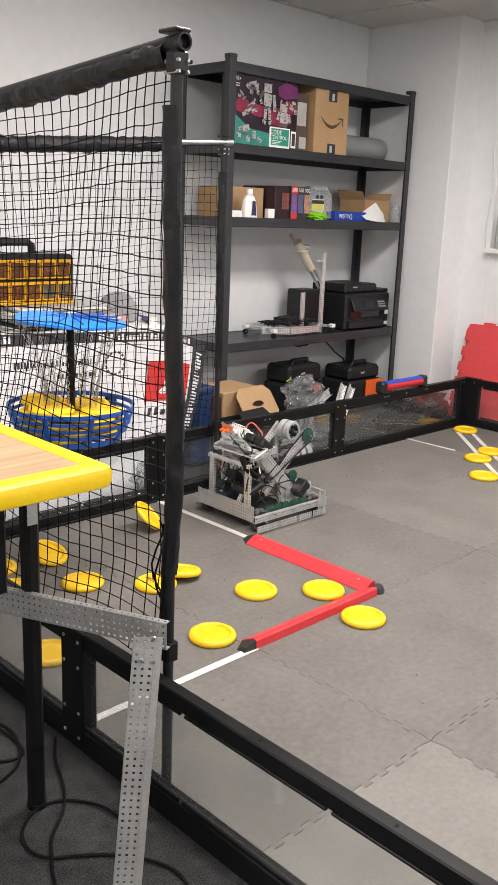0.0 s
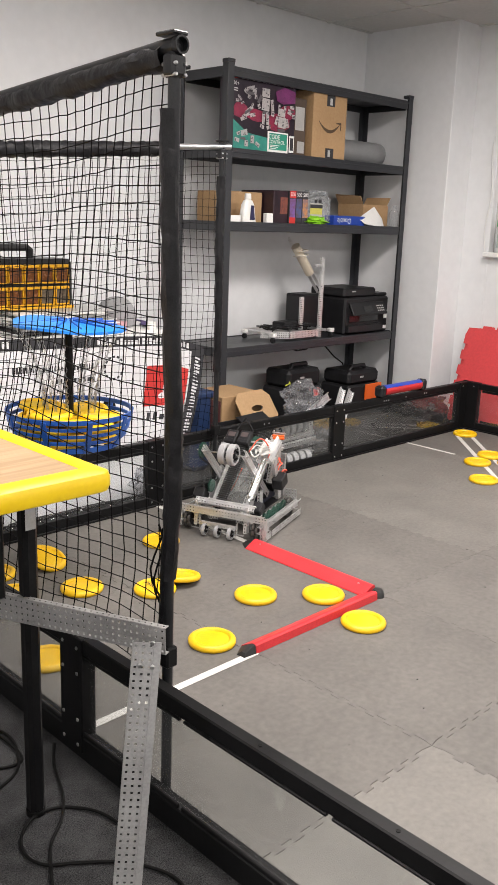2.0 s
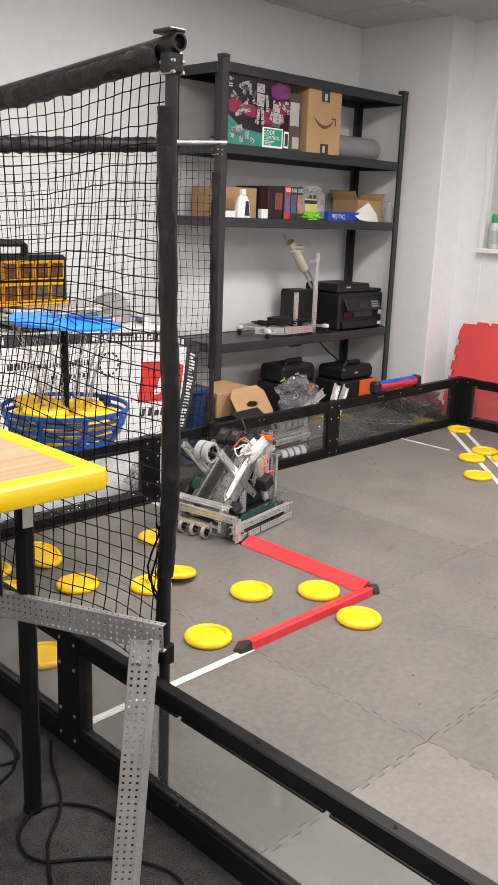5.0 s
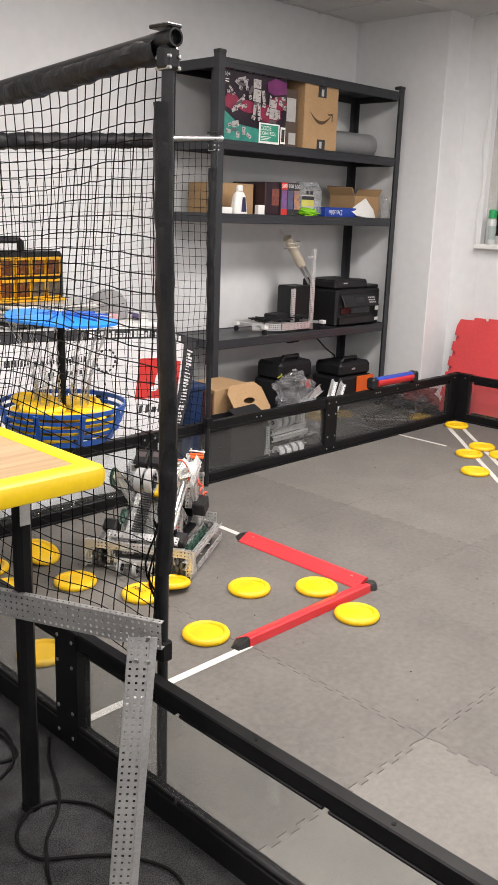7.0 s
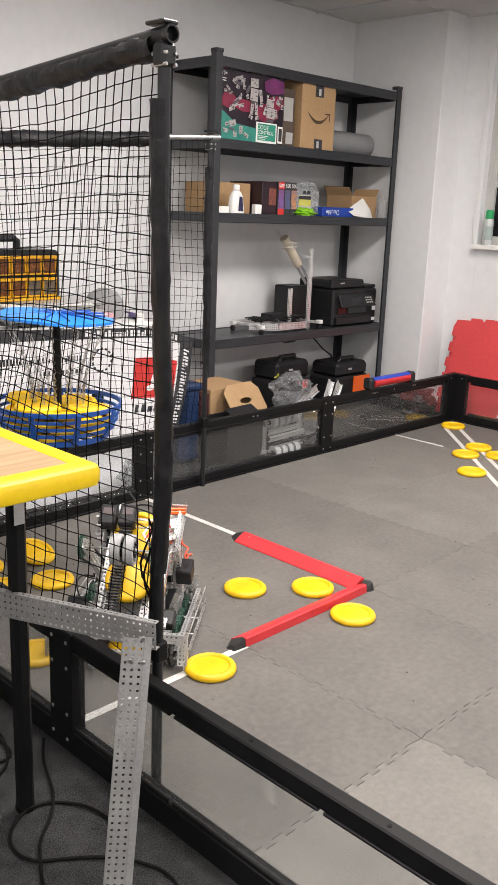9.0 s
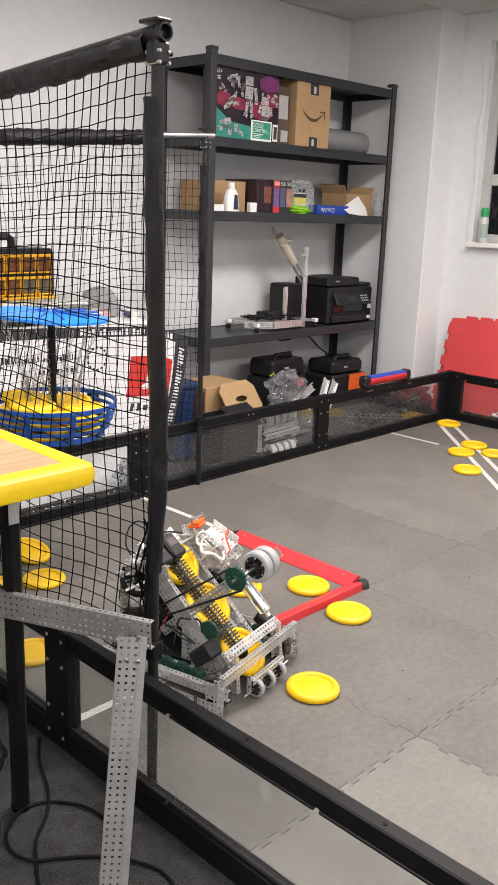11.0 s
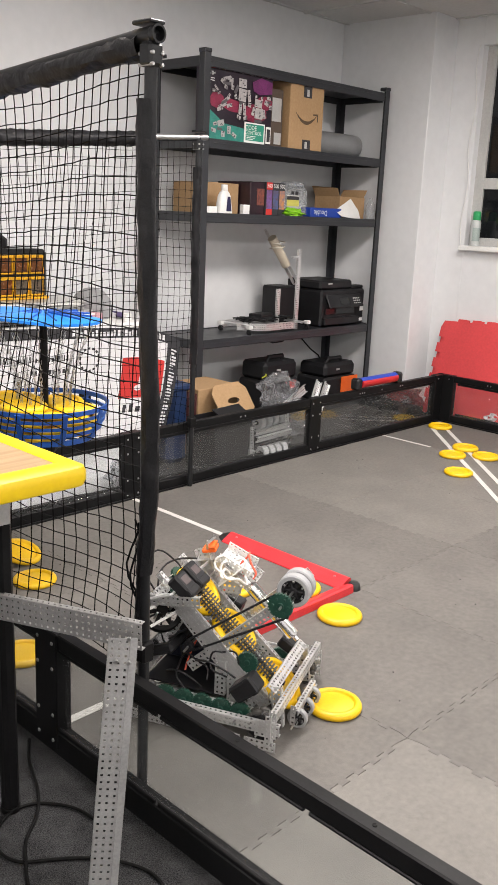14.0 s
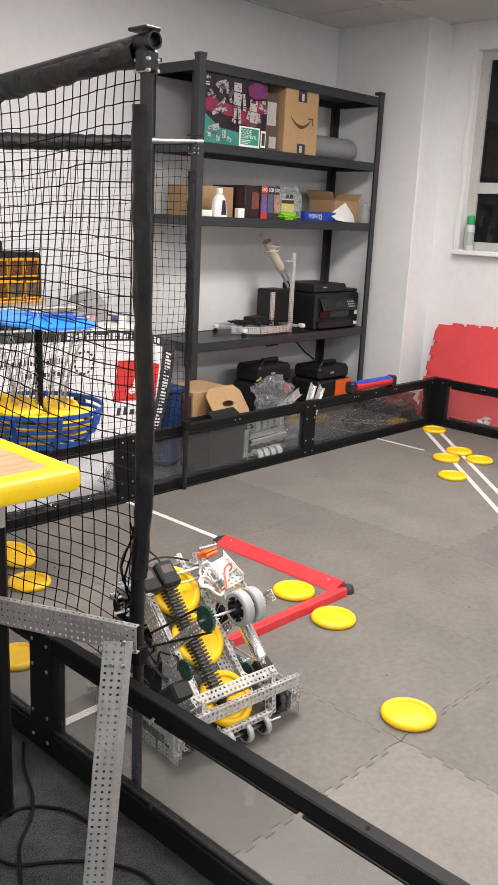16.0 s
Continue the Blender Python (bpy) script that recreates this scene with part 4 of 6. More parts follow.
def front(th, name, u0, u1, w0, w1, size, material, label="", lift=0.0014):
    """A flat print on the front of a carton; u, w are shares of its width and height."""
    W, D, H = size
    g = Geo().box((u1 - u0) * W, 0.0012, (w1 - w0) * H, T(((u0 + u1 - 1) / 2 * W, -D / 2 - lift, (w0 + w1) / 2 * H)), c=0.0002)
    return part(name, g, material, th, label)


D4, D3, D2, D1 = ZD[3], ZD[2], ZD[1], ZD[0]
MAG = paint("magenta_print", (0.022, 0.012, 0.022), 0.35, (0.009, 0.006, 0.012), 7)
TEAL = paint("teal_print", (0.04, 0.27, 0.21), 0.35, (0.02, 0.15, 0.13), 30)
PINK = paint("pink_print", (0.19, 0.03, 0.14), 0.4, (0.08, 0.015, 0.07), 14)
ROSE = paint("rose_print", (0.30, 0.022, 0.065), 0.4, (0.10, 0.01, 0.03), 16)
PALE = paint("pale_print", (0.46, 0.44, 0.43), 0.5, (0.26, 0.25, 0.25), 70)
MIDGREY = paint("grey_print", (0.11, 0.10, 0.11), 0.5)
toy, W, D, H = boxed("toy_box", 2.148, 2.612, 0.625, 0.72, D4, D4 + 0.352, MAG, "large dark magenta robot toy carton with white printed figures")
S = (W, D, H)


def sheet(name, pts, material, label, lift):
    """A flat printed outline on the toy carton, in shares of its width and height."""
    v = [((u - 0.5) * W, -D / 2 - lift, w * H) for u, w in pts]
    return part(name, Geo().add(v, [tuple(range(len(v)))]), material, toy, label, smooth=0)


def wavy(cu, cw, ru, rw, seed, n=18):
    return [(cu + ru * (1 + 0.3 * noise.noise(Vector((math.cos(a) * 1.5 + seed, math.sin(a) * 1.5, 0)))) * math.cos(a), cw + rw * (1 + 0.3 * noise.noise(Vector((math.cos(a) * 1.5, math.sin(a) * 1.5 + seed, 0)))) * math.sin(a)) for a in [2 * math.pi * k / n for k in range(n)]]


for cu, cw, ru, rw, sd in ((0.12, 0.53, 0.115, 0.11, 1), (0.38, 0.50, 0.16, 0.09, 5), (0.72, 0.44, 0.2, 0.12, 9), (0.86, 0.60, 0.12, 0.10, 13)):
    sheet("print_patch", wavy(cu, cw, ru, rw, sd), ROSE, "rose printed glow", 0.0012 + 0.0002 * sd)
sheet("print_patch", [(0.004, 0.005), (0.60, 0.005), (0.56, 0.20), (0.23, 0.24), (0.004, 0.41)], TEAL, "teal printed corner", 0.0042)
sheet("print_patch", [(0.66, 0.86), (0.80, 0.94), (0.985, 0.90), (0.985, 0.74), (0.78, 0.70), (0.68, 0.74)], PINK, "pink printed block", 0.0042)
front(toy, "print_patch", 0.55, 0.885, 0.0, 0.30, S, WHITE, "white printed screen frame", 0.0046)
front(toy, "print_patch", 0.575, 0.865, 0.045, 0.28, S, paint("green_print", (0.02, 0.25, 0.17), 0.4), "green printed screen", 0.0056)
front(toy, "print_patch", 0.905, 0.985, 0.03, 0.27, S, WHITE, "white printed phone shape", 0.0046)
front(toy, "print_patch", 0.92, 0.972, 0.06, 0.24, S, INK, "dark printed phone screen", 0.0056)
front(toy, "print_patch", 0.0, 0.105, 0.955, 0.99, S, RED_PRINT, "red printed mark")
part("lettering", Geo().text("CODE", 0.031, T((0.155 * W, -D / 2 - 0.0066, 0.225 * H)) @ pose(0, 0, 0, 90)).text("CONTROL", 0.026, T((0.195 * W, -D / 2 - 0.0066, 0.155 * H)) @ pose(0, 0, 0, 90)), WHITE, toy, "white words CODE CONTROL")
part("lettering", Geo().text("10+", 0.026, T((-0.45 * W, -D / 2 - 0.0016, 0.885 * H)) @ pose(0, 0, 0, 90)), WHITE, toy, "white number 10+")
g = Geo()
for k in range(3):
    g.box((0.16 - 0.03 * k) * W, 0.0008, 0.008 * H, T(((0.165 - 0.012 * k) * W, -D / 2 - 0.0066, (0.108 - 0.022 * k) * H)), c=0.0001)
for k in range(2):
    g.box(0.06 * W, 0.0008, 0.012 * H, T((-0.455 * W, -D / 2 - 0.0016, (0.82 - 0.03 * k) * H)), c=0.0001)
tagged(part("fine_print", g, WHITE, toy, "thin white printed lines"), kind="stuff")


def figure(cu, cw, s, blocks, seed):
    """A printed machine of pale blocks with dark joints."""
    r = random.Random(seed)
    pale, dark = Geo(), Geo()
    for n, (du, dw, w, h, turn) in enumerate(blocks):
        m = T(((cu + du * s - 0.5) * W, -D / 2 - 0.0062 - 0.0003 * n, (cw + dw * s) * H)) @ pose(0, 0, 0, 0, turn, 0)
        (dark if n % 4 == 3 else pale).box(w * s * W, 0.0006, h * s * H, m, c=0.0001)
        for q in range(3):
            dark.box(0.02 * s * W, 0.0006, 0.016 * s * H, m @ T((r.uniform(-0.4, 0.4) * w * s * W, -0.003 - 0.0003 * q, r.uniform(-0.4, 0.4) * h * s * H)), c=0.0001)
    tagged(part("printed_shape", pale, PALE, toy, "pale printed machine"), kind="stuff")
    tagged(part("printed_shape", dark, MIDGREY, toy, "grey printed joints"), kind="stuff")


figure(0.5, 0.62, 1.0, [(0.0, 0.2, 0.12, 0.12, 0), (0.0, 0.04, 0.12, 0.17, 4), (-0.03, -0.15, 0.045, 0.17, 3), (0.0, -0.07, 0.1, 0.04, 0), (0.035, -0.15, 0.045, 0.17, -3), (-0.05, -0.27, 0.06, 0.05, 20), (0.05, -0.27, 0.06, 0.05, -20), (-0.1, 0.1, 0.04, 0.13, 30), (0.1, 0.04, 0.045, 0.16, -10), (-0.11, 0.0, 0.04, 0.06, -20), (0.11, -0.08, 0.05, 0.06, 10)], 1)
figure(0.76, 0.48, 1.0, [(0.0, 0.1, 0.12, 0.11, 5), (0.01, -0.04, 0.13, 0.15, 3), (-0.08, -0.02, 0.04, 0.12, 20), (0.0, -0.15, 0.12, 0.04, 0), (0.09, -0.04, 0.05, 0.12, -12), (-0.045, 0.18, 0.03, 0.06, 15), (0.05, 0.17, 0.03, 0.06, -15)], 2)
figure(0.22, 0.5, 1.0, [(0.03, 0.06, 0.12, 0.05, -35), (-0.02, -0.02, 0.13, 0.05, -25), (-0.06, -0.07, 0.09, 0.05, -20), (0.0, 0.03, 0.1, 0.04, -30), (0.08, -0.01, 0.08, 0.05, -15), (0.06, 0.11, 0.07, 0.035, -50)], 3)
figure(0.26, 0.8, 1.0, [(0.0, 0.05, 0.12, 0.05, -15), (-0.07, 0.0, 0.06, 0.05, 30), (0.06, 0.02, 0.06, 0.09, 10), (0.0, -0.02, 0.1, 0.04, 0), (-0.02, -0.07, 0.05, 0.05, 20), (0.08, -0.06, 0.04, 0.06, 0)], 4)
figure(0.93, 0.62, 0.9, [(0.0, 0.06, 0.07, 0.05, 0), (-0.04, -0.02, 0.08, 0.08, 20), (0.03, -0.08, 0.05, 0.07, 0), (0.0, 0.0, 0.06, 0.03, 0)], 5)
figure(0.1, 0.66, 0.8, [(0.0, 0.05, 0.09, 0.04, 40), (-0.05, 0.0, 0.05, 0.05, 0), (0.05, -0.03, 0.06, 0.03, -30), (0.0, 0.0, 0.05, 0.03, 0)], 6)
figure(0.16, 0.2, 0.9, [(0.02, 0.04, 0.11, 0.09, -14), (-0.1, -0.08, 0.08, 0.06, 10), (0.06, -0.12, 0.06, 0.09, 0), (0.0, -0.05, 0.08, 0.04, 0), (0.16, -0.05, 0.06, 0.12, 0), (0.25, -0.12, 0.08, 0.06, 30), (-0.08, 0.02, 0.06, 0.05, -20)], 7)
g = Geo()
for u, w in ((0.14, 0.01), (0.17, 0.01), (0.2, 0.01), (0.23, 0.01), (0.26, 0.01), (0.31, 0.012), (0.36, 0.06), (0.46, 0.06), (0.55, 0.012), (0.62, 0.06), (0.7, 0.012), (0.79, 0.012), (0.82, 0.012), (0.85, 0.012), (0.9, 0.06)):
    g.box(w * W, 0.0008, 0.022 * H, T(((u + w / 2 - 0.5) * W, -D / 2 - 0.0016, 0.967 * H)), c=0.0001)
tagged(part("fine_print", g, WHITE, toy, "row of small white print"), kind="stuff")
brown, W, D, H = boxed("dark_carton", 2.629, 2.74, 0.66, 0.93, D4, D4 + 0.30, paint("dark_card", (0.085, 0.06, 0.045), 0.7), "dark brown carton with grey stickers")
front(brown, "sticker", 0.2, 0.85, 0.45, 0.85, (W, D, H), ALU_DULL, "grey paper sticker")
front(brown, "sticker", 0.4, 0.9, 0.06, 0.26, (W, D, H), ALU_DULL, "grey paper sticker")
ship, W, D, H = boxed("shipping_carton", 2.752, 3.036, 0.62, 0.83, D4, D4 + 0.355, CARD, "brown shipping carton with dark tape and a curved arrow print")
S = (W, D, H)
front(ship, "tape", 0.38, 0.62, 0.78, 0.998, S, INK, "dark printed tape")
front(ship, "tape", 0.4, 0.64, 0.004, 0.16, S, INK, "dark printed tape")
for w in (0.8, 0.03):
    front(ship, "tape_print", 0.47, 0.54, w, w + 0.1, S, ALU_DULL, "pale tape print", 0.0022)
v, n = [], 20
for k in range(n + 1):
    q = k / n
    mid = 0.42 + 0.13 * (2 * q - 1) ** 2 - 0.02 * q
    half = 0.006 + 0.02 * math.sin(math.pi * q) ** 0.8
    v += [((-0.33 + 0.62 * q) * W, -D / 2 - 0.0012, (mid - half) * H), ((-0.33 + 0.62 * q) * W, -D / 2 - 0.0012, (mid + half) * H)]
g = Geo().add(v, [(2 * k, 2 * k + 2, 2 * k + 3, 2 * k + 1) for k in range(n)])
for pts in (((0.19, 0.555), (0.34, 0.565), (0.34, 0.535), (0.19, 0.535)), ((0.34, 0.565), (0.345, 0.45), (0.315, 0.44), (0.31, 0.54))):
    g.add([(u * W, -D / 2 - 0.0014, w * H) for u, w in pts], [(0, 1, 2, 3)])
part("arrow_print", g, paint("brown_print", (0.075, 0.045, 0.02), 0.7), ship, "dark brown curved arrow print", smooth=0)
solid("grey_roll", Geo().lathe([(0.0001, -0.27), (0.06, -0.27), (0.068, -0.26), (0.07, 0.2), (0.068, 0.245), (0.055, 0.262), (0.0001, 0.268)], pose(3.298, 0.78, D4 + 0.071, 0, 90, 0), 26), paint("grey_plastic_roll", (0.25, 0.255, 0.26), 0.35), "grey plastic wrapped roll lying on the shelf", "roll")

cb, W, D, H = boxed("cardboard_box", 2.21, 2.50, 0.74, 0.95, D3, D3 + 0.16, CARD, "plain brown cardboard box on the shelf")
bot = thing("white_bottle", pose(2.298, 0.645, D3 + 0.0005), "flat white plastic bottle with a tall dark blue label", "bottle")
v, prof = [], [(0.047, 0.0), (0.049, 0.006), (0.045, 0.04), (0.038, 0.09), (0.026, 0.112), (0.016, 0.118)]
for r, z in prof:
    v += [(r * math.copysign(abs(math.cos(a)) ** 0.6, math.cos(a)), r * 0.55 * math.copysign(abs(math.sin(a)) ** 0.6, math.sin(a)), z) for a in [2 * math.pi * k / 24 for k in range(24)]]
f = [(i * 24 + k, i * 24 + (k + 1) % 24, (i + 1) * 24 + (k + 1) % 24, (i + 1) * 24 + k) for i in range(len(prof) - 1) for k in range(24)]
part("bottle_body", Geo().add(v, f + [tuple(range(24))[::-1]]), WHITE, bot)
part("bottle_cap", Geo().lathe([(0.0165, 0.117), (0.018, 0.12), (0.017, 0.145), (0.015, 0.148), (0.0001, 0.148)], None, 16), WHITE, bot)
part("bottle_label", Geo().add([(-0.008, -0.0275, 0.014), (0.03, -0.0275, 0.014), (0.022, -0.0245, 0.088), (0.002, -0.0245, 0.088)], [(0, 1, 2, 3)]), paint("navy_label", (0.02, 0.02, 0.07), 0.4), bot, "dark blue label")
boxed("white_carton", 2.425, 2.475, 0.625, 0.655, D3, D3 + 0.052, WHITE, "small white carton on the shelf")
boxed("white_carton", 2.13, 2.238, 0.63, 0.69, D3, D3 + 0.036, WHITE, "low white carton on the shelf")
dk, W, D, H = boxed("game_carton", 2.51, 2.622, 0.66, 0.92, D3, D3 + 0.175, paint("game_black", (0.035, 0.012, 0.02), 0.35, (0.012, 0.008, 0.012), 20), "dark printed board game carton")
front(dk, "print_patch", 0.46, 0.97, 0.3, 0.8, (W, D, H), paint("game_print", (0.3, 0.09, 0.05), 0.4, (0.05, 0.02, 0.03), 60), "small coloured picture")
for k, c in enumerate(((0.20, 0.12, 0.42), (0.05, 0.12, 0.32), (0.75, 0.30, 0.03))):
    bx, W, D, H = boxed("puzzle_carton", 2.625 + k * 0.052, 2.675 + k * 0.052, 0.65, 0.9, D3, D3 + 0.178, INK, "narrow puzzle carton with coloured picture and number 500", group="puzzle cartons")
    front(bx, "picture", 0.06, 0.94, 0.2, 0.76, (W, D, H), paint("puzzle_picture", c, 0.35, tuple(v * 0.25 + 0.02 for v in c[::-1]), 45), "coloured puzzle picture")
    if k == 0:
        front(bx, "print_patch", 0.02, 0.98, 0.78, 0.995, (W, D, H), RED_PRINT, "red printed band")
        front(bx, "print_patch", 0.02, 0.98, 0.005, 0.2, (W, D, H), RED_PRINT, "red printed band")
    part("lettering", Geo().text("500", 0.029, T((0, -D / 2 - 0.0026, 0.885 * H)) @ pose(0, 0, 0, 90)), WHITE, bx, "white number 500")
jug = thing("clear_container", pose(2.925, 0.74, D3 + 0.0005), "clear cloudy plastic container with yellow and black label", "container")
part("container_body", Geo().box(0.20, 0.12, 0.165, T((0, 0, 0.083)), c=0.02).box(0.13, 0.08, 0.028, T((0.015, 0, 0.178)), c=0.008), clear("cloudy_plastic", tint=(0.9, 0.92, 0.93), rough=0.2, haze=0.28, colour=(0.6, 0.62, 0.63)), jug)
part("container_label", Geo().box(0.105, 0.001, 0.10, T((-0.045, -0.0622, 0.068)), c=0.0002), paint("pale_label", (0.5, 0.5, 0.46), 0.5), jug, "pale label")
part("label_band", Geo().box(0.105, 0.001, 0.035, T((-0.045, -0.0634, 0.075)), c=0.0002), paint("yellow_label", (0.6, 0.55, 0.12), 0.5), jug, "yellow label band")
part("label_bar", Geo().box(0.105, 0.001, 0.02, T((-0.045, -0.0646, 0.102)), c=0.0002), INK, jug, "black label bar")
part("label_mark", Geo().box(0.022, 0.001, 0.018, T((-0.05, -0.0634, 0.131)), c=0.0002).box(0.026, 0.001, 0.018, T((-0.015, -0.0634, 0.131)), c=0.0002), INK, jug, "dark label marks")
solid("green_wrapper", blob(0.075, 0.035, 0.022, T((2.84, 0.640, D3 + 0.0225)), 0.5, 3), paint("lime_green", (0.25, 0.62, 0.02), 0.4), "crumpled lime green wrapper on the shelf", "wrapper", smooth=50)
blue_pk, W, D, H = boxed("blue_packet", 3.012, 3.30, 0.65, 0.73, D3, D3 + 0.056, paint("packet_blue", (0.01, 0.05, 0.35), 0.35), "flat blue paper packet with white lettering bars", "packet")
part("lettering", Geo().text("Double", 0.042, T((-0.055, -D / 2 - 0.0016, 0.5 * H)) @ pose(0, 0, 0, 90, 180, 0)), WHITE, blue_pk, "white word Double, upside down")
fold = [(-0.10, -0.02, 0.012), (0.03, -0.03, 0.0), (0.115, 0.0, 0.0), (-0.145, 0.0, 0.045), (0.01, 0.005, 0.118), (0.105, 0.012, 0.05), (0.02, 0.05, 0.0)]
solid("white_paper", Geo().add([(3.385 + x, 0.655 + y, D3 + 0.001 + z) for x, y, z in fold], [(0, 1, 3), (1, 4, 3), (1, 5, 4), (1, 2, 5), (2, 6, 5), (5, 6, 4), (4, 6, 3), (3, 6, 0), (0, 6, 2, 1)]), WHITE, "folded peaked sheet of white paper on the shelf", "paper", smooth=30)
ob = thing("open_carton", pose(3.465, 0.80, D3 + 0.0005), "open brown cardboard box with raised flaps", "box")
g = Geo()
for x0, x1, y0, y1 in ((-0.125, 0.125, -0.1, -0.096), (-0.125, 0.125, 0.096, 0.1), (-0.125, -0.121, -0.096, 0.096), (0.121, 0.125, -0.096, 0.096)):
    g.span(x0, x1, y0, y1, 0.0, 0.13, c=0.0008)
g.span(-0.12, 0.12, -0.095, 0.095, 0, 0.004, c=0.001)
part("carton", g, CARD, ob)
part("flap", Geo().box(0.24, 0.07, 0.004, pose(0, 0.115, 0.158, 62, 0, 0), c=0.0008), CARD, ob)
part("flap", Geo().box(0.06, 0.19, 0.004, pose(0.135, 0, 0.152, 0, -55, 0), c=0.0008), CARD, ob)
part("flap", Geo().box(0.06, 0.19, 0.004, pose(-0.135, 0, 0.152, 0, 60, 0), c=0.0008), CARD, ob)
solid("clear_bottle", Geo().lathe([(0.0001, 0.0), (0.028, 0.0), (0.03, 0.01), (0.03, 0.085), (0.012, 0.115), (0.012, 0.13), (0.0001, 0.13)], T((3.576, 0.64, D3 + 0.0005)), 18), BAGGY, "small clear plastic bottle", "bottle")

# printer and small machine parts on the lower deck
pr = thing("printer", pose(3.389, 0.80, D2 + 0.0005), "black office printer with a tilted control panel", "printer")
part("printer_body", Geo().span(-0.215, 0.225, -0.14, 0.16, 0.0, 0.225, c=0.012), DARK, pr)
part("paper_tray", Geo().span(-0.2, 0.14, -0.165, -0.141, 0.012, 0.058, c=0.004), DARK, pr)
part("output_slot", Geo().span(-0.18, 0.11, -0.150, -0.1405, 0.075, 0.115, c=0.002), NIGHT, pr, "dark paper slot")
part("control_panel", Geo().box(0.34, 0.012, 0.085, pose(-0.01, -0.163, 0.157, -28, 0, 0), c=0.004), DARK, pr)
part("display", Geo().box(0.09, 0.002, 0.04, pose(-0.02, -0.1705, 0.157, -28, 0, 0)), NIGHT, pr, "small dark display")
g = Geo()
for i in range(4):
    for j in range(3):
        g.box(0.011, 0.003, 0.008, pose(0.075 + i * 0.018, -0.1695, 0.157, -28, 0, 0) @ T((0, 0, (j - 1) * 0.016)), c=0.001)
tagged(part("key_button", g, ALU_DULL, pr, "small grey keys"), kind="stuff")
part("scanner_lid", Geo().span(-0.212, 0.105, -0.125, 0.155, 0.2255, 0.282, c=0.012), DARK, pr)
part("feeder", Geo().span(0.107, 0.222, -0.125, 0.155, 0.2255, 0.247, c=0.006), DARK, pr)
for z, h in ((0.11, 0.05), (0.03, 0.02)):
    part("sticker", Geo().box(0.035, 0.001, h, T((0.195, -0.1412, z)), c=0.0002), WHITE, pr, "white sticker")
part("name_bar", Geo().box(0.04, 0.001, 0.008, T((-0.12, -0.1262, 0.262)), c=0.0002), ALU_DULL, pr, "pale maker's bar")
sp = thing("speaker_box", pose(3.019, 0.86, D2 + 0.0005), "upright matt black box behind the metal tower", "box")
part("box_body", Geo().span(-0.085, 0.075, -0.07, 0.08, 0, 0.245, c=0.01), DARK, sp)
dr = thing("drive_base", pose(2.776, 0.76, D2 + 0.0005), "small unfinished robot base of perforated aluminium with black cables", "robot base")
for a, b in (((-0.12, -0.13), (0.12, -0.13)), ((-0.25, -0.02), (-0.125, -0.13)), ((0.125, -0.13), (0.25, -0.02)), ((-0.25, 0.12), (0.0, 0.12)), ((0.0, 0.12), (0.25, 0.12))):
    part("base_rail", Geo().channel(19 if b[0] - a[0] > 0.2 else 13, 3, between((*a, 0.036), (*b, 0.036), (0.2, 1, 0))), ALU, dr)
for x in (-0.22, 0.0, 0.22):
    part("base_rail", Geo().channel(19, 2, between((x, -0.12, 0.05), (x, 0.12, 0.05), (0, 0, -1))), ALU, dr)
for x in (-0.27, 0.27):
    for y in (-0.12, 0.11):
        part("caster", Geo().cyl(0.015, 0.016, T((x * 0.93, y, 0.015)) @ pose(0, 0, 0, 0, 90), 18), DARK, dr, "small black wheel")
        part("corner_block", Geo().box(0.03, 0.034, 0.022, T((x * 0.93, y, 0.044)), c=0.003), WHITE, dr, "white plastic corner block")
rnd = random.Random(3)
for k in range(12):
    pts = [(-0.2 + 0.045 * j + rnd.uniform(-0.02, 0.02), rnd.uniform(-0.09, 0.07), 0.056 + rnd.uniform(0, 0.03)) for j in range(9)]
    part("cable", Geo().tube(pts, 0.004, 6), DARK, dr, "black cable")
part("base_box", Geo().box(0.14, 0.09, 0.03, pose(-0.03, 0.0, 0.085, 0, 0, 12), c=0.005), DARK, dr)
tower = thing("metal_tower", pose(2.984, 0.69, D2 + 0.0005), "two upright perforated metal channels", "metal frame")
part("tower_channel", Geo().channel(37, 2, between((0, 0, 0.0), (0, 0, 0.47), (0, 1, 0))), ALU, tower)
part("tower_channel", Geo().channel(19, 2, between((-0.135, 0.03, 0.0), (-0.135, 0.03, 0.24), (0, 1, 0))), ALU, tower)
part("tower_bar", Geo().channel(6, 1, between((-0.095, -0.02, 0.42), (-0.02, -0.01, 0.42), (0, 0, 1))), ALU, tower)
arm = thing("scrap_arm", pose(3.085, 0.82, D2 + 0.246), "leaning arm of cream tube and perforated channel tied with cord", "metal arm")
part("arm_channel", Geo().channel(33, 2, between((0.0, 0.0, 0.008), (-0.28, 0.0, 0.325), (0.5, -0.7, 0.4))), ALU, arm)
part("arm_channel", Geo().channel(18, 2, between((0.025, -0.015, 0.008), (-0.13, -0.02, 0.18), (0.5, -0.7, 0.4))), ALU, arm)
part("arm_tube", Geo().rod((-0.11, -0.035, 0.125), (-0.255, -0.04, 0.285), 0.027, 16), paint("cream_tube", (0.60, 0.53, 0.42), 0.5), arm, "cream coloured tube")
part("arm_cord", Geo().tube([(-0.21 + 0.045 * math.cos(t), -0.045 + 0.045 * math.sin(t), 0.215 + 0.004 * t) for t in [k * 0.6 for k in range(24)]], 0.003, 6), paint("cream_cord", (0.62, 0.58, 0.5), 0.7), arm, "cream cord")
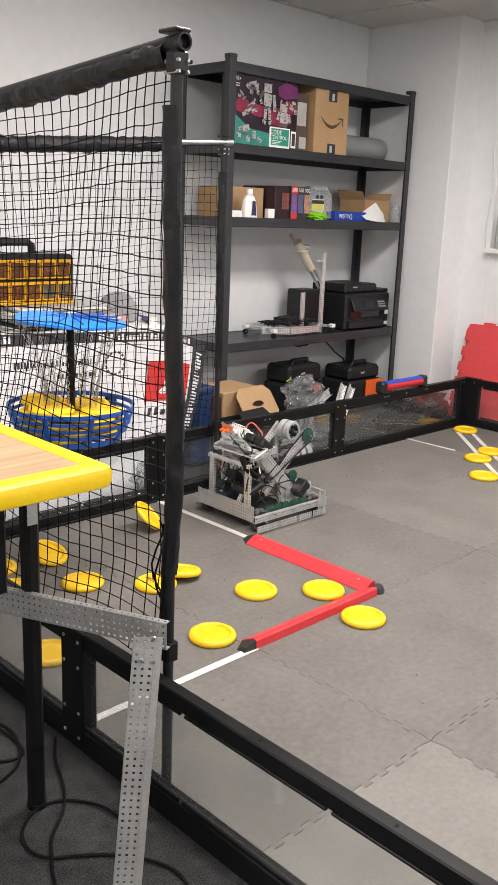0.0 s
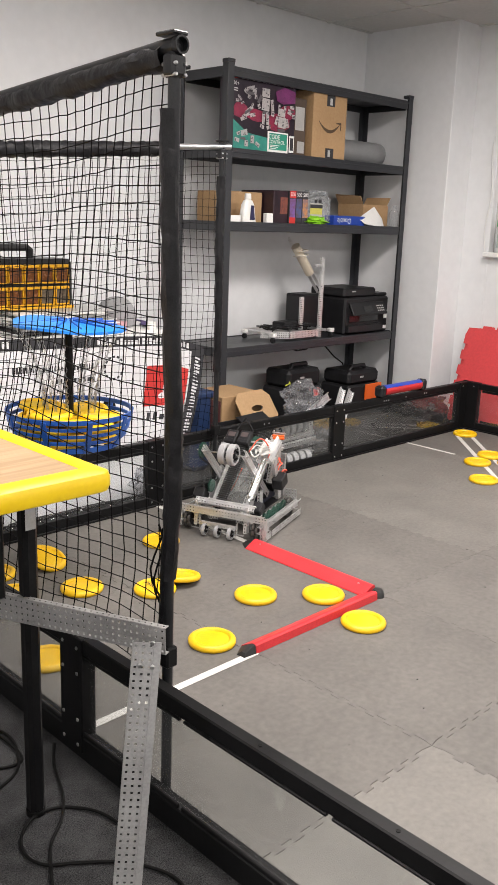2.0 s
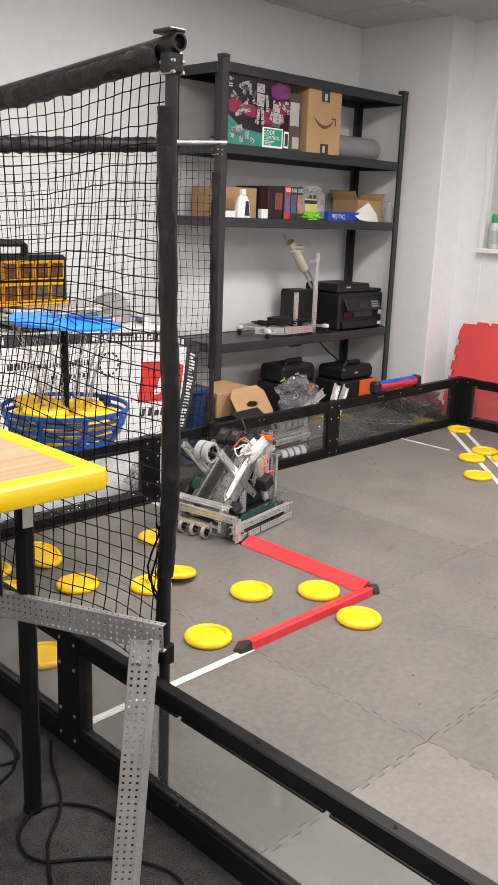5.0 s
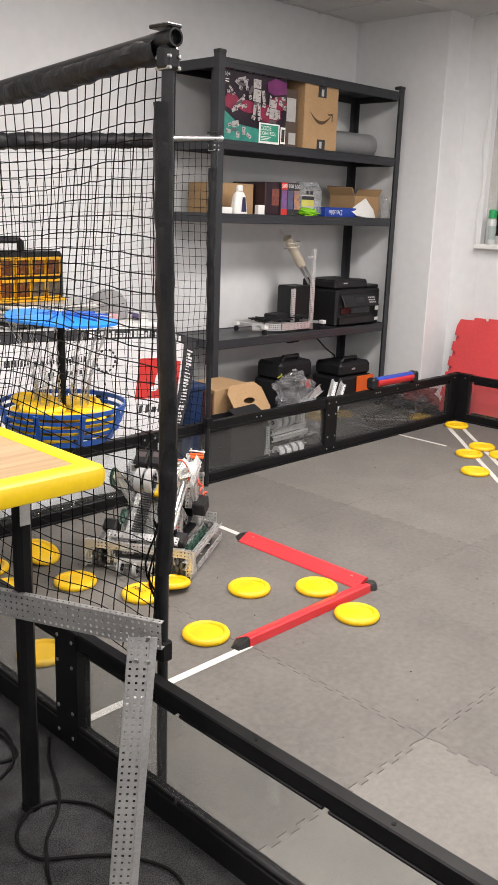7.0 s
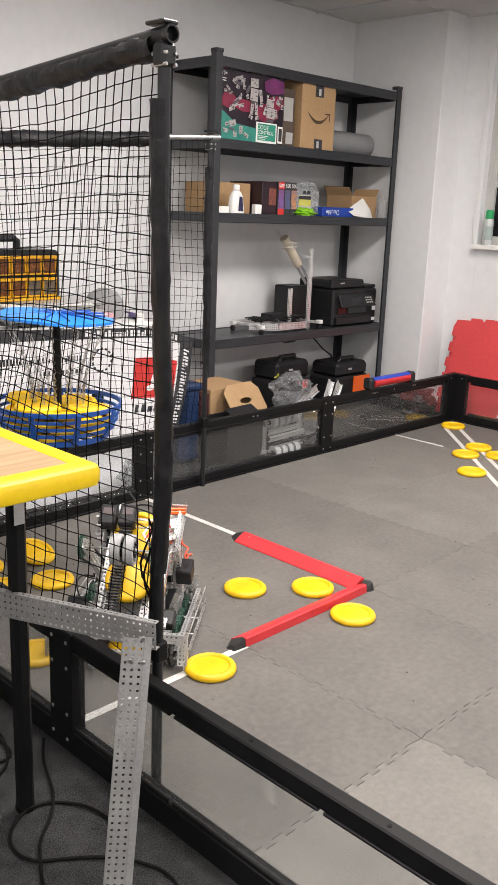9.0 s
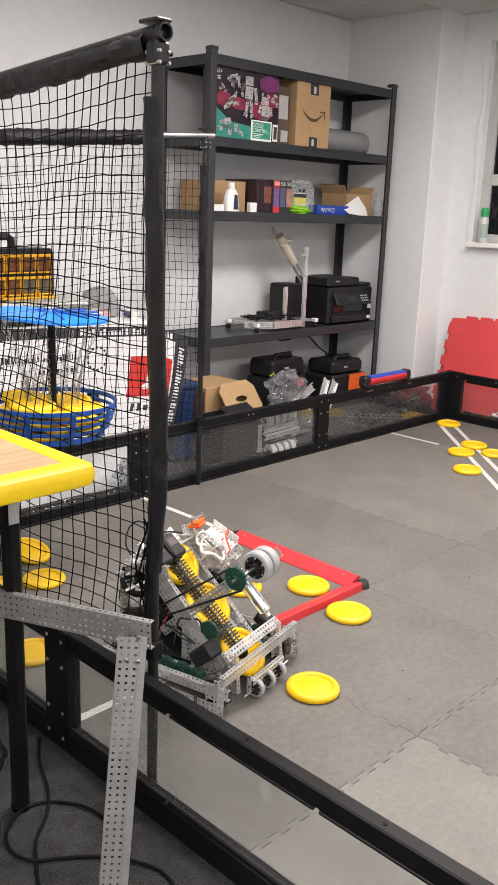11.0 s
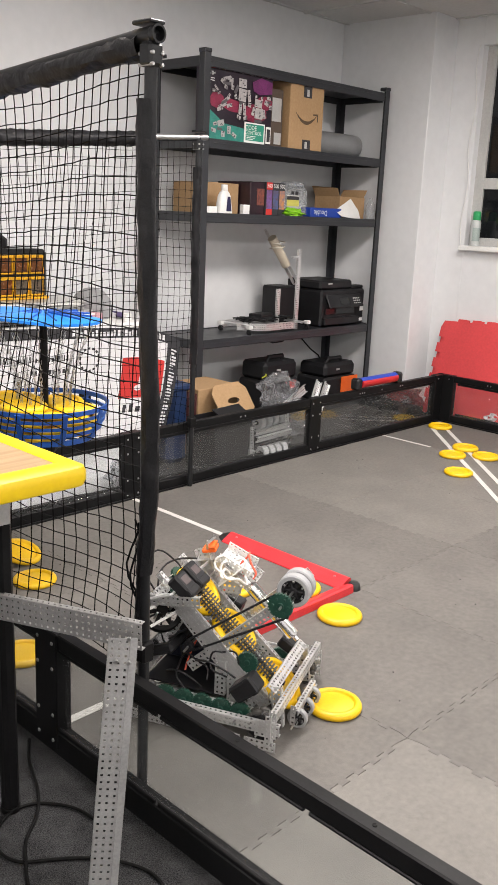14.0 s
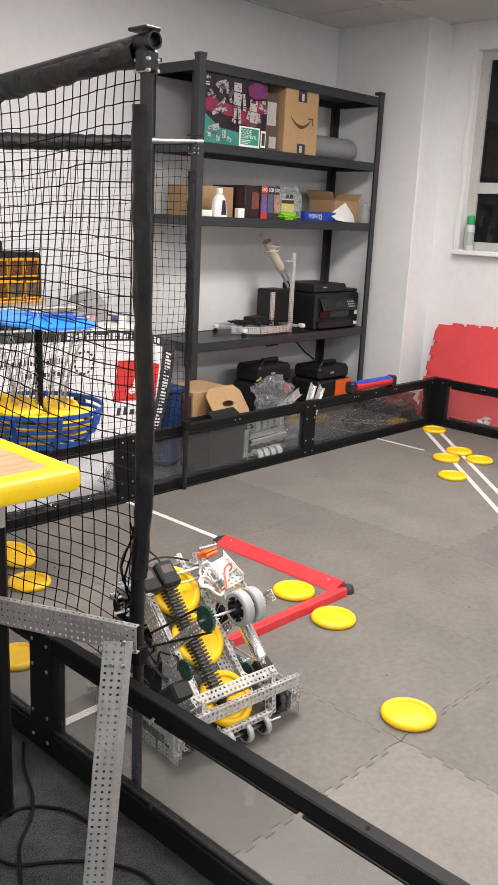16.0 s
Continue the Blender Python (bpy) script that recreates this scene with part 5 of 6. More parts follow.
solid("power_cable", Geo().tube([(3.0, 0.97, 0.42), (3.06, 0.94, 0.395), (3.14, 0.93, 0.40), (3.2, 0.93, 0.43), (3.26, 0.94, 0.44), (3.34, 0.94, 0.40), (3.42, 0.93, 0.33), (3.5, 0.92, 0.28), (3.52, 0.9, 0.2)], 0.005, 8), DARK, "black power cable hanging under the shelf deck", "cable")

# bottom deck and floor by the field wall
fb = thing("folder_carton", pose(1.973, 0.46, LOW + 0.0008), "brown and red cardboard box with a flap and hand hole", "box")
part("carton", Geo().box(0.28, 0.25, 0.345, T((0.03, 0, 0.173)), c=0.003), CARD, fb)
part("red_band", Geo().box(0.003, 0.23, 0.27, T((-0.1112, 0, 0.19)), c=0.001), paint("dull_red_card", (0.16, 0.05, 0.05), 0.7), fb, "dull red printed band")
part("red_panel", Geo().box(0.275, 0.003, 0.20, T((0.03, -0.1268, 0.115)), c=0.001), paint("maroon_card", (0.13, 0.035, 0.04), 0.7, (0.09, 0.025, 0.03), 20), fb, "dull maroon printed panel")
g = Geo()
for k in range(6):
    g.box(0.018, 0.001, 0.026, T((-0.085 + k * 0.026, -0.1292, 0.178)), c=0.0002)
tagged(part("lettering", g, CARD, fb, "pale bars of printed lettering", smooth=0), kind="stuff")
lid = Geo()
W0, H0 = 0.27, 0.19
ringp = [(0.045 * math.cos(2 * math.pi * k / 16), 0.016 * math.sin(2 * math.pi * k / 16)) for k in range(16)]
edge = []
for k in range(16):
    a = 2 * math.pi * k / 16
    c, s = math.cos(a), math.sin(a)
    q = min(W0 / 2 / max(abs(c), 1e-6), H0 / 2 / max(abs(s), 1e-6))
    edge.append((q * c, q * s))
v = [(x, y, z) for z in (0, 0.004) for ringq in (ringp, edge) for x, y in ringq]
f = []
for k in range(16):
    j = (k + 1) % 16
    f += [(k, j, 16 + j, 16 + k), (32 + k, 48 + k, 48 + j, 32 + j), (k, 32 + k, 32 + j, j), (16 + k, 16 + j, 48 + j, 48 + k)]
part("flap", lid.add(v, f, pose(0.075, -0.185, 0.28, 55, 0, 6)), CARD, fb, "brown flap with oval hand hole", smooth=20)
bb = thing("black_box", pose(1.878, 0.20, LOW + 0.0008), "open black cardboard box on the carpet with a folded flap", "box")
g = Geo()
for x0, x1, y0, y1 in ((-0.12, 0.12, -0.1, -0.096), (-0.12, 0.12, 0.096, 0.1), (-0.12, -0.116, -0.096, 0.096), (0.116, 0.12, -0.096, 0.096)):
    g.span(x0, x1, y0, y1, 0.0, 0.235, c=0.0008)
part("box_wall", g.span(-0.115, 0.115, -0.095, 0.095, 0, 0.004, c=0.001), DARK, bb)
part("flap", Geo().box(0.2, 0.11, 0.005, pose(0.02, -0.075, 0.262, 28, 0, 6), c=0.001), DARK, bb, "black folded flap")


def tool_case(x, y, z, w, d, h, label, orange=False):
    tc = thing("tool_case", pose(x, y, z + 0.0006), label, "case", "black cases")
    part("case_body", Geo().box(w, d, h * 0.62, T((0, 0, h * 0.31)), c=0.014), DARK, tc)
    part("case_top", Geo().box(w * 0.94, d * 0.94, h * 0.36, T((0, 0, h * 0.8)), c=0.02), DARK, tc)
    part("case_handle", Geo().tube([(-w * 0.22, -d * 0.2, h * 0.95), (-w * 0.2, -d * 0.2, h * 1.06), (w * 0.2, -d * 0.2, h * 1.06), (w * 0.22, -d * 0.2, h * 0.95)], 0.014, 8), DARK, tc)
    part("case_badge", Geo().box(0.035, 0.002, 0.012, T((-w * 0.1, -d * 0.47 - 0.003, h * 0.82)), c=0.0005), ALU_DULL, tc, "pale badge")
    part("case_latch", Geo().box(0.05, 0.014, 0.05, T((w * 0.3, -d / 2 - 0.004, h * 0.5)), c=0.004), RED_PRINT if not orange else DARK, tc, "latch")
    if orange:
        part("case_panel", Geo().box(0.165, 0.012, 0.135, T((w / 2 - 0.086, -d / 2 - 0.006, 0.082)), c=0.004), ORANGE, tc, "orange front panel")
    return tc


tool_case(2.844, 0.765, D1, 0.31, 0.22, 0.30, "black hard tool case with rounded lid on the shelf")
tool_case(3.392, 0.755, D1, 0.33, 0.24, 0.245, "black power pack case with an orange front panel", True)
solid("yellow_strap", Geo().tube([(2.72, 0.668, 0.25), (2.66, 0.62, 0.285), (2.58, 0.55, 0.293), (2.5, 0.5, 0.3)], 0.004, 6), paint("strap_yellow", (0.55, 0.6, 0.05), 0.5), "thin yellow-green strap hanging from the case", "strap")

roller = thing("foam_roller", pose(2.925, 0.023, HI + 0.0006), "red and blue striped roller with black end blocks on the wall", "roller")
part("roller_half", Geo().lathe([(0.0001, -0.165), (0.028, -0.165), (0.028, 0.165), (0.0001, 0.165)], T((0, 0, 0.034)) @ pose(0, 0, 0, 0, 90, 0) @ pose(0, 0, 0, 0, 0, 58), 14, 0.5), paint("roller_blue", (0.015, 0.05, 0.42), 0.35), roller, "blue half of the roller")
part("roller_half", Geo().lathe([(0.0001, -0.165), (0.028, -0.165), (0.028, 0.165), (0.0001, 0.165)], T((0, 0, 0.034)) @ pose(0, 0, 0, 0, 90, 0) @ pose(0, 0, 0, 0, 0, 238), 14, 0.5), paint("roller_red", (0.55, 0.02, 0.025), 0.35), roller, "red half of the roller")
for x in (-0.19, 0.19):
    part("end_block", Geo().box(0.045, 0.055, 0.062, T((x, 0, 0.0312)), c=0.01), DARK, roller)

br = thing("bagged_robot", pose(2.165, 0.235, LOW + 0.0006), "half-dismantled robot with rows of grey rollers in a clear plastic bag", "robot")


def bag_roller(c, r, w):
    """A grey ribbed roller on its shaft, turning about x."""
    prof = [(0.008, -w / 2), (r * 0.9, -w / 2), (r, -w * 0.36), (r, w * 0.36), (r * 0.9, w / 2), (0.008, w / 2), (0.008, -w / 2)]
    ro = part("roller_wheel", Geo().lathe(prof, T(c) @ pose(0, 0, 0, 0, 90, 0), 20), GREY, br, "grey rubber roller")
    part("roller_hub", Geo().cyl(r * 0.35, w * 1.12, T(c) @ pose(0, 0, 0, 0, 90, 0), 12), DARK, ro, "dark hub")


for k in range(4):
    bag_roller((-0.105 + k * 0.047, -0.135, 0.20 + 0.004 * k), 0.036, 0.034)
    bag_roller((-0.125 + k * 0.047, -0.185, 0.062), 0.033, 0.034)
part("roller_shaft", Geo().rod((-0.15, -0.135, 0.198), (0.09, -0.135, 0.214), 0.004, 8), STEEL, br)
part("roller_shaft", Geo().rod((-0.17, -0.185, 0.062), (0.07, -0.185, 0.062), 0.004, 8), STEEL, br)
for z, y in ((0.125, -0.178), (0.155, -0.166)):
    part("frame_channel", Geo().channel(20, 2, between((-0.16, y, z), (0.095, y, z + 0.008), (0, 1, 0.25))), ALU, br)
g = Geo()
for k in range(24):
    g.box(0.006, 0.012, 0.007, T((-0.15 + k * 0.0102, -0.196, 0.103 + 0.0003 * k)), c=0.001)
part("drive_chain", g, DARK, br, "dark drive chain")
for x, zt in ((-0.165, 0.15), (0.09, 0.24)):
    part("frame_channel", Geo().channel(18, 3, between((x, -0.17, 0.05), (x, 0.06, 0.05), (1, 0, 0))), ALU, br)
    part("frame_channel", Geo().channel(14, 2, between((x, -0.15, 0.04), (x + 0.02, -0.13, zt), (0, 1, 0))), ALU, br)
for y, z, n in ((-0.19, 0.022, 17), (-0.12, 0.03, 15)):
    part("frame_channel", Geo().channel(n, 3, between((-0.38, y, z), (-0.38 + n * 0.0127, y, z), (0, 1, 0.4))), ALU, br)
part("frame_channel", Geo().channel(14, 3, between((-0.375, -0.19, 0.024), (-0.375, -0.02, 0.024), (1, 0, 0))), ALU, br)
part("frame_channel", Geo().channel(22, 3, between((0.10, -0.10, 0.24), (0.37, -0.02, 0.30), (0, -1, 0.3))), ALU, br)
for x in (0.33, 0.40):
    part("frame_channel", Geo().channel(14, 3, between((x, -0.10, 0.20), (x + 0.10, -0.06, 0.335 - 0.4 * (x - 0.33)), (0, -1, 0.3))), ALU, br)
part("base_box", Geo().box(0.18, 0.12, 0.07, T((-0.04, -0.02, 0.10)), c=0.01), DARK, br)
part("plastic_bag", blob(0.12, 0.085, 0.095, T((0.18, 0.0, 0.295)), 0.4, 3, 26, 40, 2.1), BAGGY, br, "crumpled clear plastic bag", smooth=22)
part("plastic_bag", blob(0.12, 0.15, 0.13, T((0.185, -0.05, 0.13)), 0.4, 9, 26, 40, 2.2), BAGGY, br, "crumpled clear plastic bag", smooth=22)

# by the window
mat = thing("foam_mat", pose(0, 0, 0), "red interlocking foam mat leaning on the wall", "mat")


def mat_sheet():
    n, a, s = 12, 0.016, 0.6
    st = s / n
    w = [(0, 0)]
    for k in range(1, n - 1):
        d = a if k % 2 else 0.0
        w += [(k * st + (0.006 if not k % 2 else -0.004), d), ((k + 1) * st + (-0.004 if not k % 2 else 0.004), d)]
    ringm = [(x, -y) for x, y in w] + [(s + y, x) for x, y in w] + [(s - x, s + y) for x, y in w] + [(-y, s - x) for x, y in w]
    n2 = len(ringm)
    return Geo().add([(x, y, z) for z in (0, 0.012) for x, y in ringm], [tuple(range(n2))[::-1], tuple(range(n2, 2 * n2))] + [(k, (k + 1) % n2, n2 + (k + 1) % n2, n2 + k) for k in range(n2)])


for k, (px, py, dx) in enumerate(((3.715, 0.205, 0.195), (3.690, 0.17, 0.19))):
    top = Vector((px + dx, py + 0.02, 0.55))
    foot_p = Vector((px, py, LOW + 0.015))
    yv = (top - foot_p).normalized()
    xv = Vector((0.0, -1, 0))
    xv = (xv - yv * xv.dot(yv)).normalized()
    zv = xv.cross(yv)
    m = Matrix((xv, yv, zv)).transposed().to_4x4()
    m.translation = foot_p
    part("mat_tile", mat_sheet(), MAT_RED, mat, m=m, smooth=20)
can = thing("spray_can", pose(3.905, 0.075, WZ0 - 0.0005), "white spray can with green cap on the window sill", "spray can")
part("can_body", Geo().lathe([(0.0001, 0), (0.027, 0), (0.028, 0.004), (0.028, 0.14), (0.02, 0.155), (0.0001, 0.155)], None, 20), paint("can_white", (0.55, 0.58, 0.57), 0.35), can)
part("can_cap", Geo().lathe([(0.0235, 0.155), (0.025, 0.158), (0.024, 0.2), (0.018, 0.207), (0.0001, 0.207)], None, 20), paint("cap_green", (0.03, 0.36, 0.12), 0.4), can, "green cap")
part("can_label", Geo().lathe([(0.0284, 0.03), (0.0284, 0.11)], pose(0, 0, 0, 0, 0, 170), 12, 0.3), paint("can_label", (0.35, 0.42, 0.4), 0.4), can, "grey-green label")
solid("white_bag", blob(0.07, 0.06, 0.05, T((3.74, -0.28, LOW + 0.049)), 0.7, 5), CLOTH, "small crumpled white plastic bag on the floor", "bag", smooth=40)

# added dark blob, stands in for the dark reflection in the right-hand panel
solid("dark_filler", blob(0.30, 0.09, 0.115, T((3.28, 0.17, LOW + 0.112)), 0.6, 12, 22, 40, 2.4), DARK, "lumpy dark form added behind the field wall to darken the clear panel", "bag", smooth=40)
solid("grey_wrapping", blob(0.07, 0.03, 0.075, T((1.207, 0.105, LOW + 0.074)), 0.7, 4, 20, 30, 2.6), BAGGY, "crumpled clear plastic wrapping behind the field wall", "wrapping", smooth=30)

# crumbs of rubber on the tiles
rnd = random.Random(31)
g = Geo()
for k in range(70):
    x, y = rnd.uniform(0.25, 2.9), -rnd.uniform(0.15, 2.6)
    s = rnd.uniform(0.0015, 0.0045)
    g.box(s, s * rnd.uniform(0.4, 1.0), s * 0.5, pose(x, y, 0.0002 + s * 0.25, 0, 0, rnd.uniform(0, 180)), c=0.0002)
tagged(solid("floor_crumbs", g, RUBBER, "scattered small black crumbs on the grey tiles", "debris"), kind="stuff")

# cables on the carpet
zc = LOW + 0.0038


def ring_path(pts, n=6):
    """A smooth run through points."""
    out = []
    P = [Vector(p) for p in pts]
    for k in range(len(P) - 1):
        a, b, c, d = P[max(0, k - 1)], P[k], P[k + 1], P[min(len(P) - 1, k + 2)]
        for j in range(n):
            t = j / n
            out.append(0.5 * ((2 * b) + (c - a) * t + (2 * a - 5 * b + 4 * c - d) * t * t + (3 * b - a - 3 * c + d) * t**3))
    return out + [P[-1]]


loops = [
    [(-0.055, -1.181), (-0.100, -1.252), (-0.142, -1.353), (-0.184, -1.414), (-0.240, -1.464), (-0.270, -1.510), (-0.300, -1.566), (-0.335, -1.657)],
    [(-0.130, -1.598), (-0.109, -1.527), (-0.117, -1.455), (-0.149, -1.399), (-0.185, -1.376), (-0.231, -1.378), (-0.277, -1.413), (-0.294, -1.464), (-0.280, -1.510), (-0.234, -1.541), (-0.182, -1.585), (-0.142, -1.639), (-0.118, -1.700), (-0.138, -1.762), (-0.219, -1.843)],
    [(-0.172, -0.936), (-0.139, -1.048), (-0.133, -1.140), (-0.147, -1.190), (-0.198, -1.180), (-0.240, -1.118)],
    [(-0.151, -0.967), (-0.118, -1.089), (-0.167, -1.210), (-0.248, -1.250)],
]
for path in loops:
    solid("floor_cable", Geo().tube(ring_path([(x, y, zc + 0.0012 * (k % 3)) for k, (x, y) in enumerate(path)]), 0.0036, 8), RUBBER, "thin black cable lying loose on the carpet", "cable", "floor cables", smooth=60)

# ---- the robot: x ahead, y to its left, z up from the floor ----
robot = thing("robot", pose(1.459, -0.363, 0), "wheeled competition robot of perforated aluminium with disc ramp and flywheel", "robot")
LEN = 0.40


def chan(name, a, b, web, side, parent=None, material=None, label="", flange=1):
    """A perforated channel from a to b with its web facing against side."""
    n = max(1, round((Vector(b) - Vector(a)).length / 0.0127))
    return part(name, Geo().channel(n, web, between(a, b, side), flange=flange), material or ALU, parent or robot, label)


def plate(name, a, b, rows, side, material=None, label=""):
    n = max(1, round((Vector(b) - Vector(a)).length / 0.0127))
    return part(name, Geo().perf(n, rows, between(a, b, side)), material or ALU, robot, label)


def gear(name, c, r, w, teeth, material, parent, axis=(0, 1, 0), label=""):
    """A toothed gear or sprocket with spokes showing as recesses."""
    m = T(c) @ Vector(axis).to_track_quat("Z", "Y").to_matrix().to_4x4()
    g, v, f = Geo(), [], []
    n = teeth * 4
    for z in (-w / 2, w / 2):
        for k in range(n):
            rr = r if k % 4 in (0, 1) else r * 0.91
            v.append((rr * math.cos(2 * math.pi * k / n), rr * math.sin(2 * math.pi * k / n), z))
    f = [(k, (k + 1) % n, n + (k + 1) % n, n + k) for k in range(n)] + [tuple(range(n))[::-1], tuple(range(n, 2 * n))]
    g.add(v, f, m)
    g.cyl(r * 0.28, w * 1.7, m, 12)
    for k in range(6):
        a = k * math.pi / 3
        g.cyl(r * 0.13, w * 1.25, m @ T((r * 0.6 * math.cos(a), r * 0.6 * math.sin(a), 0)), 8)
    return part(name, g, material, parent, label)


ROLLER = paint("roller_dark", (0.07, 0.066, 0.06), 0.55)


def omni(c):
    """A wheel with small rollers round its rim, turning about y."""
    hub = part("wheel", Geo().lathe([(0.006, -0.012), (0.034, -0.012), (0.036, -0.008), (0.036, 0.008), (0.034, 0.012), (0.006, 0.012)], pose(0, 0, 0, 90), 24).cyl(0.012, 0.034, pose(0, 0, 0, 90), 12), DARK, robot, "black omni wheel", m=T(c))
    for row in (-0.0075, 0.0075):
        g = Geo()
        for k in range(9):
            a = 2 * math.pi * (k + (0.5 if row > 0 else 0)) / 9
            m = pose(0, 0, 0, 0, math.degrees(-a), 0) @ T((0.037, row, 0))
            g.lathe([(0.0001, -0.011), (0.0045, -0.011), (0.0068, -0.005), (0.0074, 0), (0.0068, 0.005), (0.0045, 0.011), (0.0001, 0.011)], m, 8)
        tagged(part("roller_ring", g, ROLLER, hub, "ring of dark grey rubber rollers"), kind="stuff")
    return hub


def soft_wheel(name, c, r, w, parent=None):
    """A grey rubber wheel on a black spoked hub, turning about y."""
    tyre = part(name, Geo().lathe([(r * 0.72, -w / 2), (r * 0.93, -w / 2), (r, -w * 0.38), (r, w * 0.38), (r * 0.93, w / 2), (r * 0.72, w / 2), (r * 0.72, -w / 2)], pose(0, 0, 0, 90), 28), GREY, parent or robot, "grey rubber roller wheel", m=T(c))
    g = Geo().lathe([(r * 0.60, -w * 0.42), (r * 0.72, -w * 0.45), (r * 0.72, w * 0.45), (r * 0.60, w * 0.42), (r * 0.60, -w * 0.42)], pose(0, 0, 0, 90), 24)
    g.cyl(r * 0.25, w * 1.02, pose(0, 0, 0, 90), 14)
    for k in range(6):
        g.box(r * 0.5, w * 0.7, r * 0.14, pose(0, 0, 0, 0, k * 60, 0) @ T((r * 0.42, 0, 0)))
    hub = part("hub", g, DARK, tyre, "black spoked hub")
    g = Geo()
    for k in range(6):
        a = math.radians(k * 60 + 30)
        g.cyl(r * 0.07, w * 1.1, T((r * 0.62 * math.cos(a), 0, r * 0.62 * math.sin(a))) @ pose(0, 0, 0, 90), 8)
    tagged(part("screw", g, STEEL, tyre, "steel screws"), kind="stuff")
    return tyre


STICKER = paint("sticker_grey", (0.075, 0.055, 0.055), 0.5)


def motor(c, rz=0, ry=0, rx=0, size=(0.068, 0.05, 0.034)):
    m = pose(*c, rx, ry, rz)
    mo = part("motor", Geo().box(*size, m, c=0.005).box(size[0] * 0.3, size[1] * 0.98, size[2] * 1.06, m @ T((size[0] * 0.3, 0, 0)), c=0.003), DARK, robot, "black smart motor")
    part("motor_label", Geo().box(0.022, 0.03, 0.0012, m @ T((-0.01, 0, size[2] / 2 + 0.0004)), c=0.0003), STICKER, mo, "grey motor sticker")
    return mo


# chassis rails, gears and wheels
WHEELS = []
for s in (1, -1):
    side = (0, -s, 0)
    chan("chassis_rail", (-0.198, s * 0.172, 0.055), (0.198, s * 0.172, 0.055), 2, side)
    chan("chassis_rail", (-0.19, s * 0.118, 0.055), (0.165, s * 0.118, 0.055), 2, (0, s, 0))
    for x0, x1 in ((-0.197, -0.083), (-0.078, 0.025), (0.03, 0.11), (0.115, 0.197)):
        plate("guard_plate", (x0, s * 0.187, 0.022), (x1, s * 0.187, 0.022), 2, (0, s, 0))
    part("guard_bar", Geo().span(-0.198, 0.13, s * 0.186 - 0.0015, s * 0.186 + 0.0015, 0.070, 0.077, c=0.0008), ALU, robot, "thin bright side bar")
    plate("corner_plate", (0.14, s * 0.188, 0.064), (0.197, s * 0.188, 0.064), 3, (0, s, 0))
    for k in range(5):
        gear("gear", (-0.10 + k * 0.048, s * 0.145, 0.064), 0.0255, 0.009, 20, GREEN, robot, label="dark green plastic gear")
    for x in (-0.150, 0.148):
        WHEELS.append(omni((x, s * 0.145, 0.0445)))
    for x in (-0.15, -0.1, -0.004, 0.092, 0.148):
        part("axle", Geo().rod((x, s * 0.112, 0.0445 if abs(x) > 0.14 else 0.064), (x, s * 0.196, 0.0445 if abs(x) > 0.14 else 0.064), 0.0024, 8), STEEL, robot)
    g = Geo()  # one row of small screws
    for x in (-0.18, -0.12, -0.05, 0.0, 0.07, 0.125, 0.185):
        g.cyl(0.0036, 0.006, T((x, s * 0.190, 0.03)) @ pose(0, 0, 0, 90), 6)
        g.cyl(0.0036, 0.006, T((x, s * 0.176, 0.062)) @ pose(0, 0, 0, 90), 6)
    tagged(part("screw", g, STEEL, robot, "steel screws"), kind="stuff")

# back plate, uprights and their head bar
plate("back_plate", (-0.2, 0.165, 0.078), (-0.2, -0.165, 0.078), 5, (-1, 0, 0), label="wide perforated back plate")
for s in (1, -1):
    chan("upright", (-0.184, s * 0.103, 0.09), (-0.184, s * 0.103, 0.262), 2, (1, 0, 0))
    chan("brace", (0.02, s * 0.1, 0.07), (0.02, s * 0.1, 0.155), 2, (0, -s, 0))
chan("head_bar", (-0.184, 0.12, 0.262), (-0.184, -0.125, 0.262), 1, (0, 0, -1))
chan("cross_bar", (-0.1, 0.118, 0.05), (-0.1, -0.118, 0.05), 2, (0, 0, -1))
chan("cross_bar", (0.05, 0.118, 0.05), (0.05, -0.118, 0.05), 2, (0, 0, -1))
part("floor_plate", Geo().span(-0.18, 0.03, -0.1, 0.1, 0.064, 0.068), DARK, robot, "dark base sheet")
part("battery", Geo().box(0.15, 0.06, 0.04, T((-0.11, 0.045, 0.093)), c=0.005), surface("battery", (0.012, 0.015, 0.035), rough=0.4), robot, "dark battery pack")
b = part("controller", Geo().box(0.085, 0.11, 0.026, pose(-0.14, -0.062, 0.155, 0, -20, 0), c=0.006), DARK, robot, "black robot controller with dark screen")
part("screen", Geo().box(0.055, 0.08, 0.001, pose(-0.14, -0.062, 0.155, 0, -20, 0) @ T((0, 0, 0.0135)), c=0.0003), NIGHT, b, "dark glossy screen")

# disc ramp rising from the front to the rear
R0, R1 = Vector((0.135, 0, 0.055)), Vector((-0.115, 0, 0.285))
up = Vector((0.23, 0, 0.25)).normalized()
for y in (0.078, -0.078):
    chan("ramp_rail", R0 + Vector((0, y, 0)), R1 + Vector((0, y, 0)), 3, (0, -y, 0), label="inclined perforated ramp rail")
for y in (0.052, -0.052):
    plate("ramp_strip", R0 + Vector((0.0, y, 0)) - up * 0.012, R1 + Vector((0, y, 0)) - up * 0.012, 2, up)
part("ramp_sheet", Geo().box((R1 - R0).length * 0.96, 0.145, 0.002, between(R0, R1, up) @ T((0, 0, -0.018))), ACRYLIC, robot, "clear ramp sheet")
g = Geo()
mm = between(R0, R1, up) @ T((0, 0.03, 0.038))
L = (R1 - R0).length * 0.88
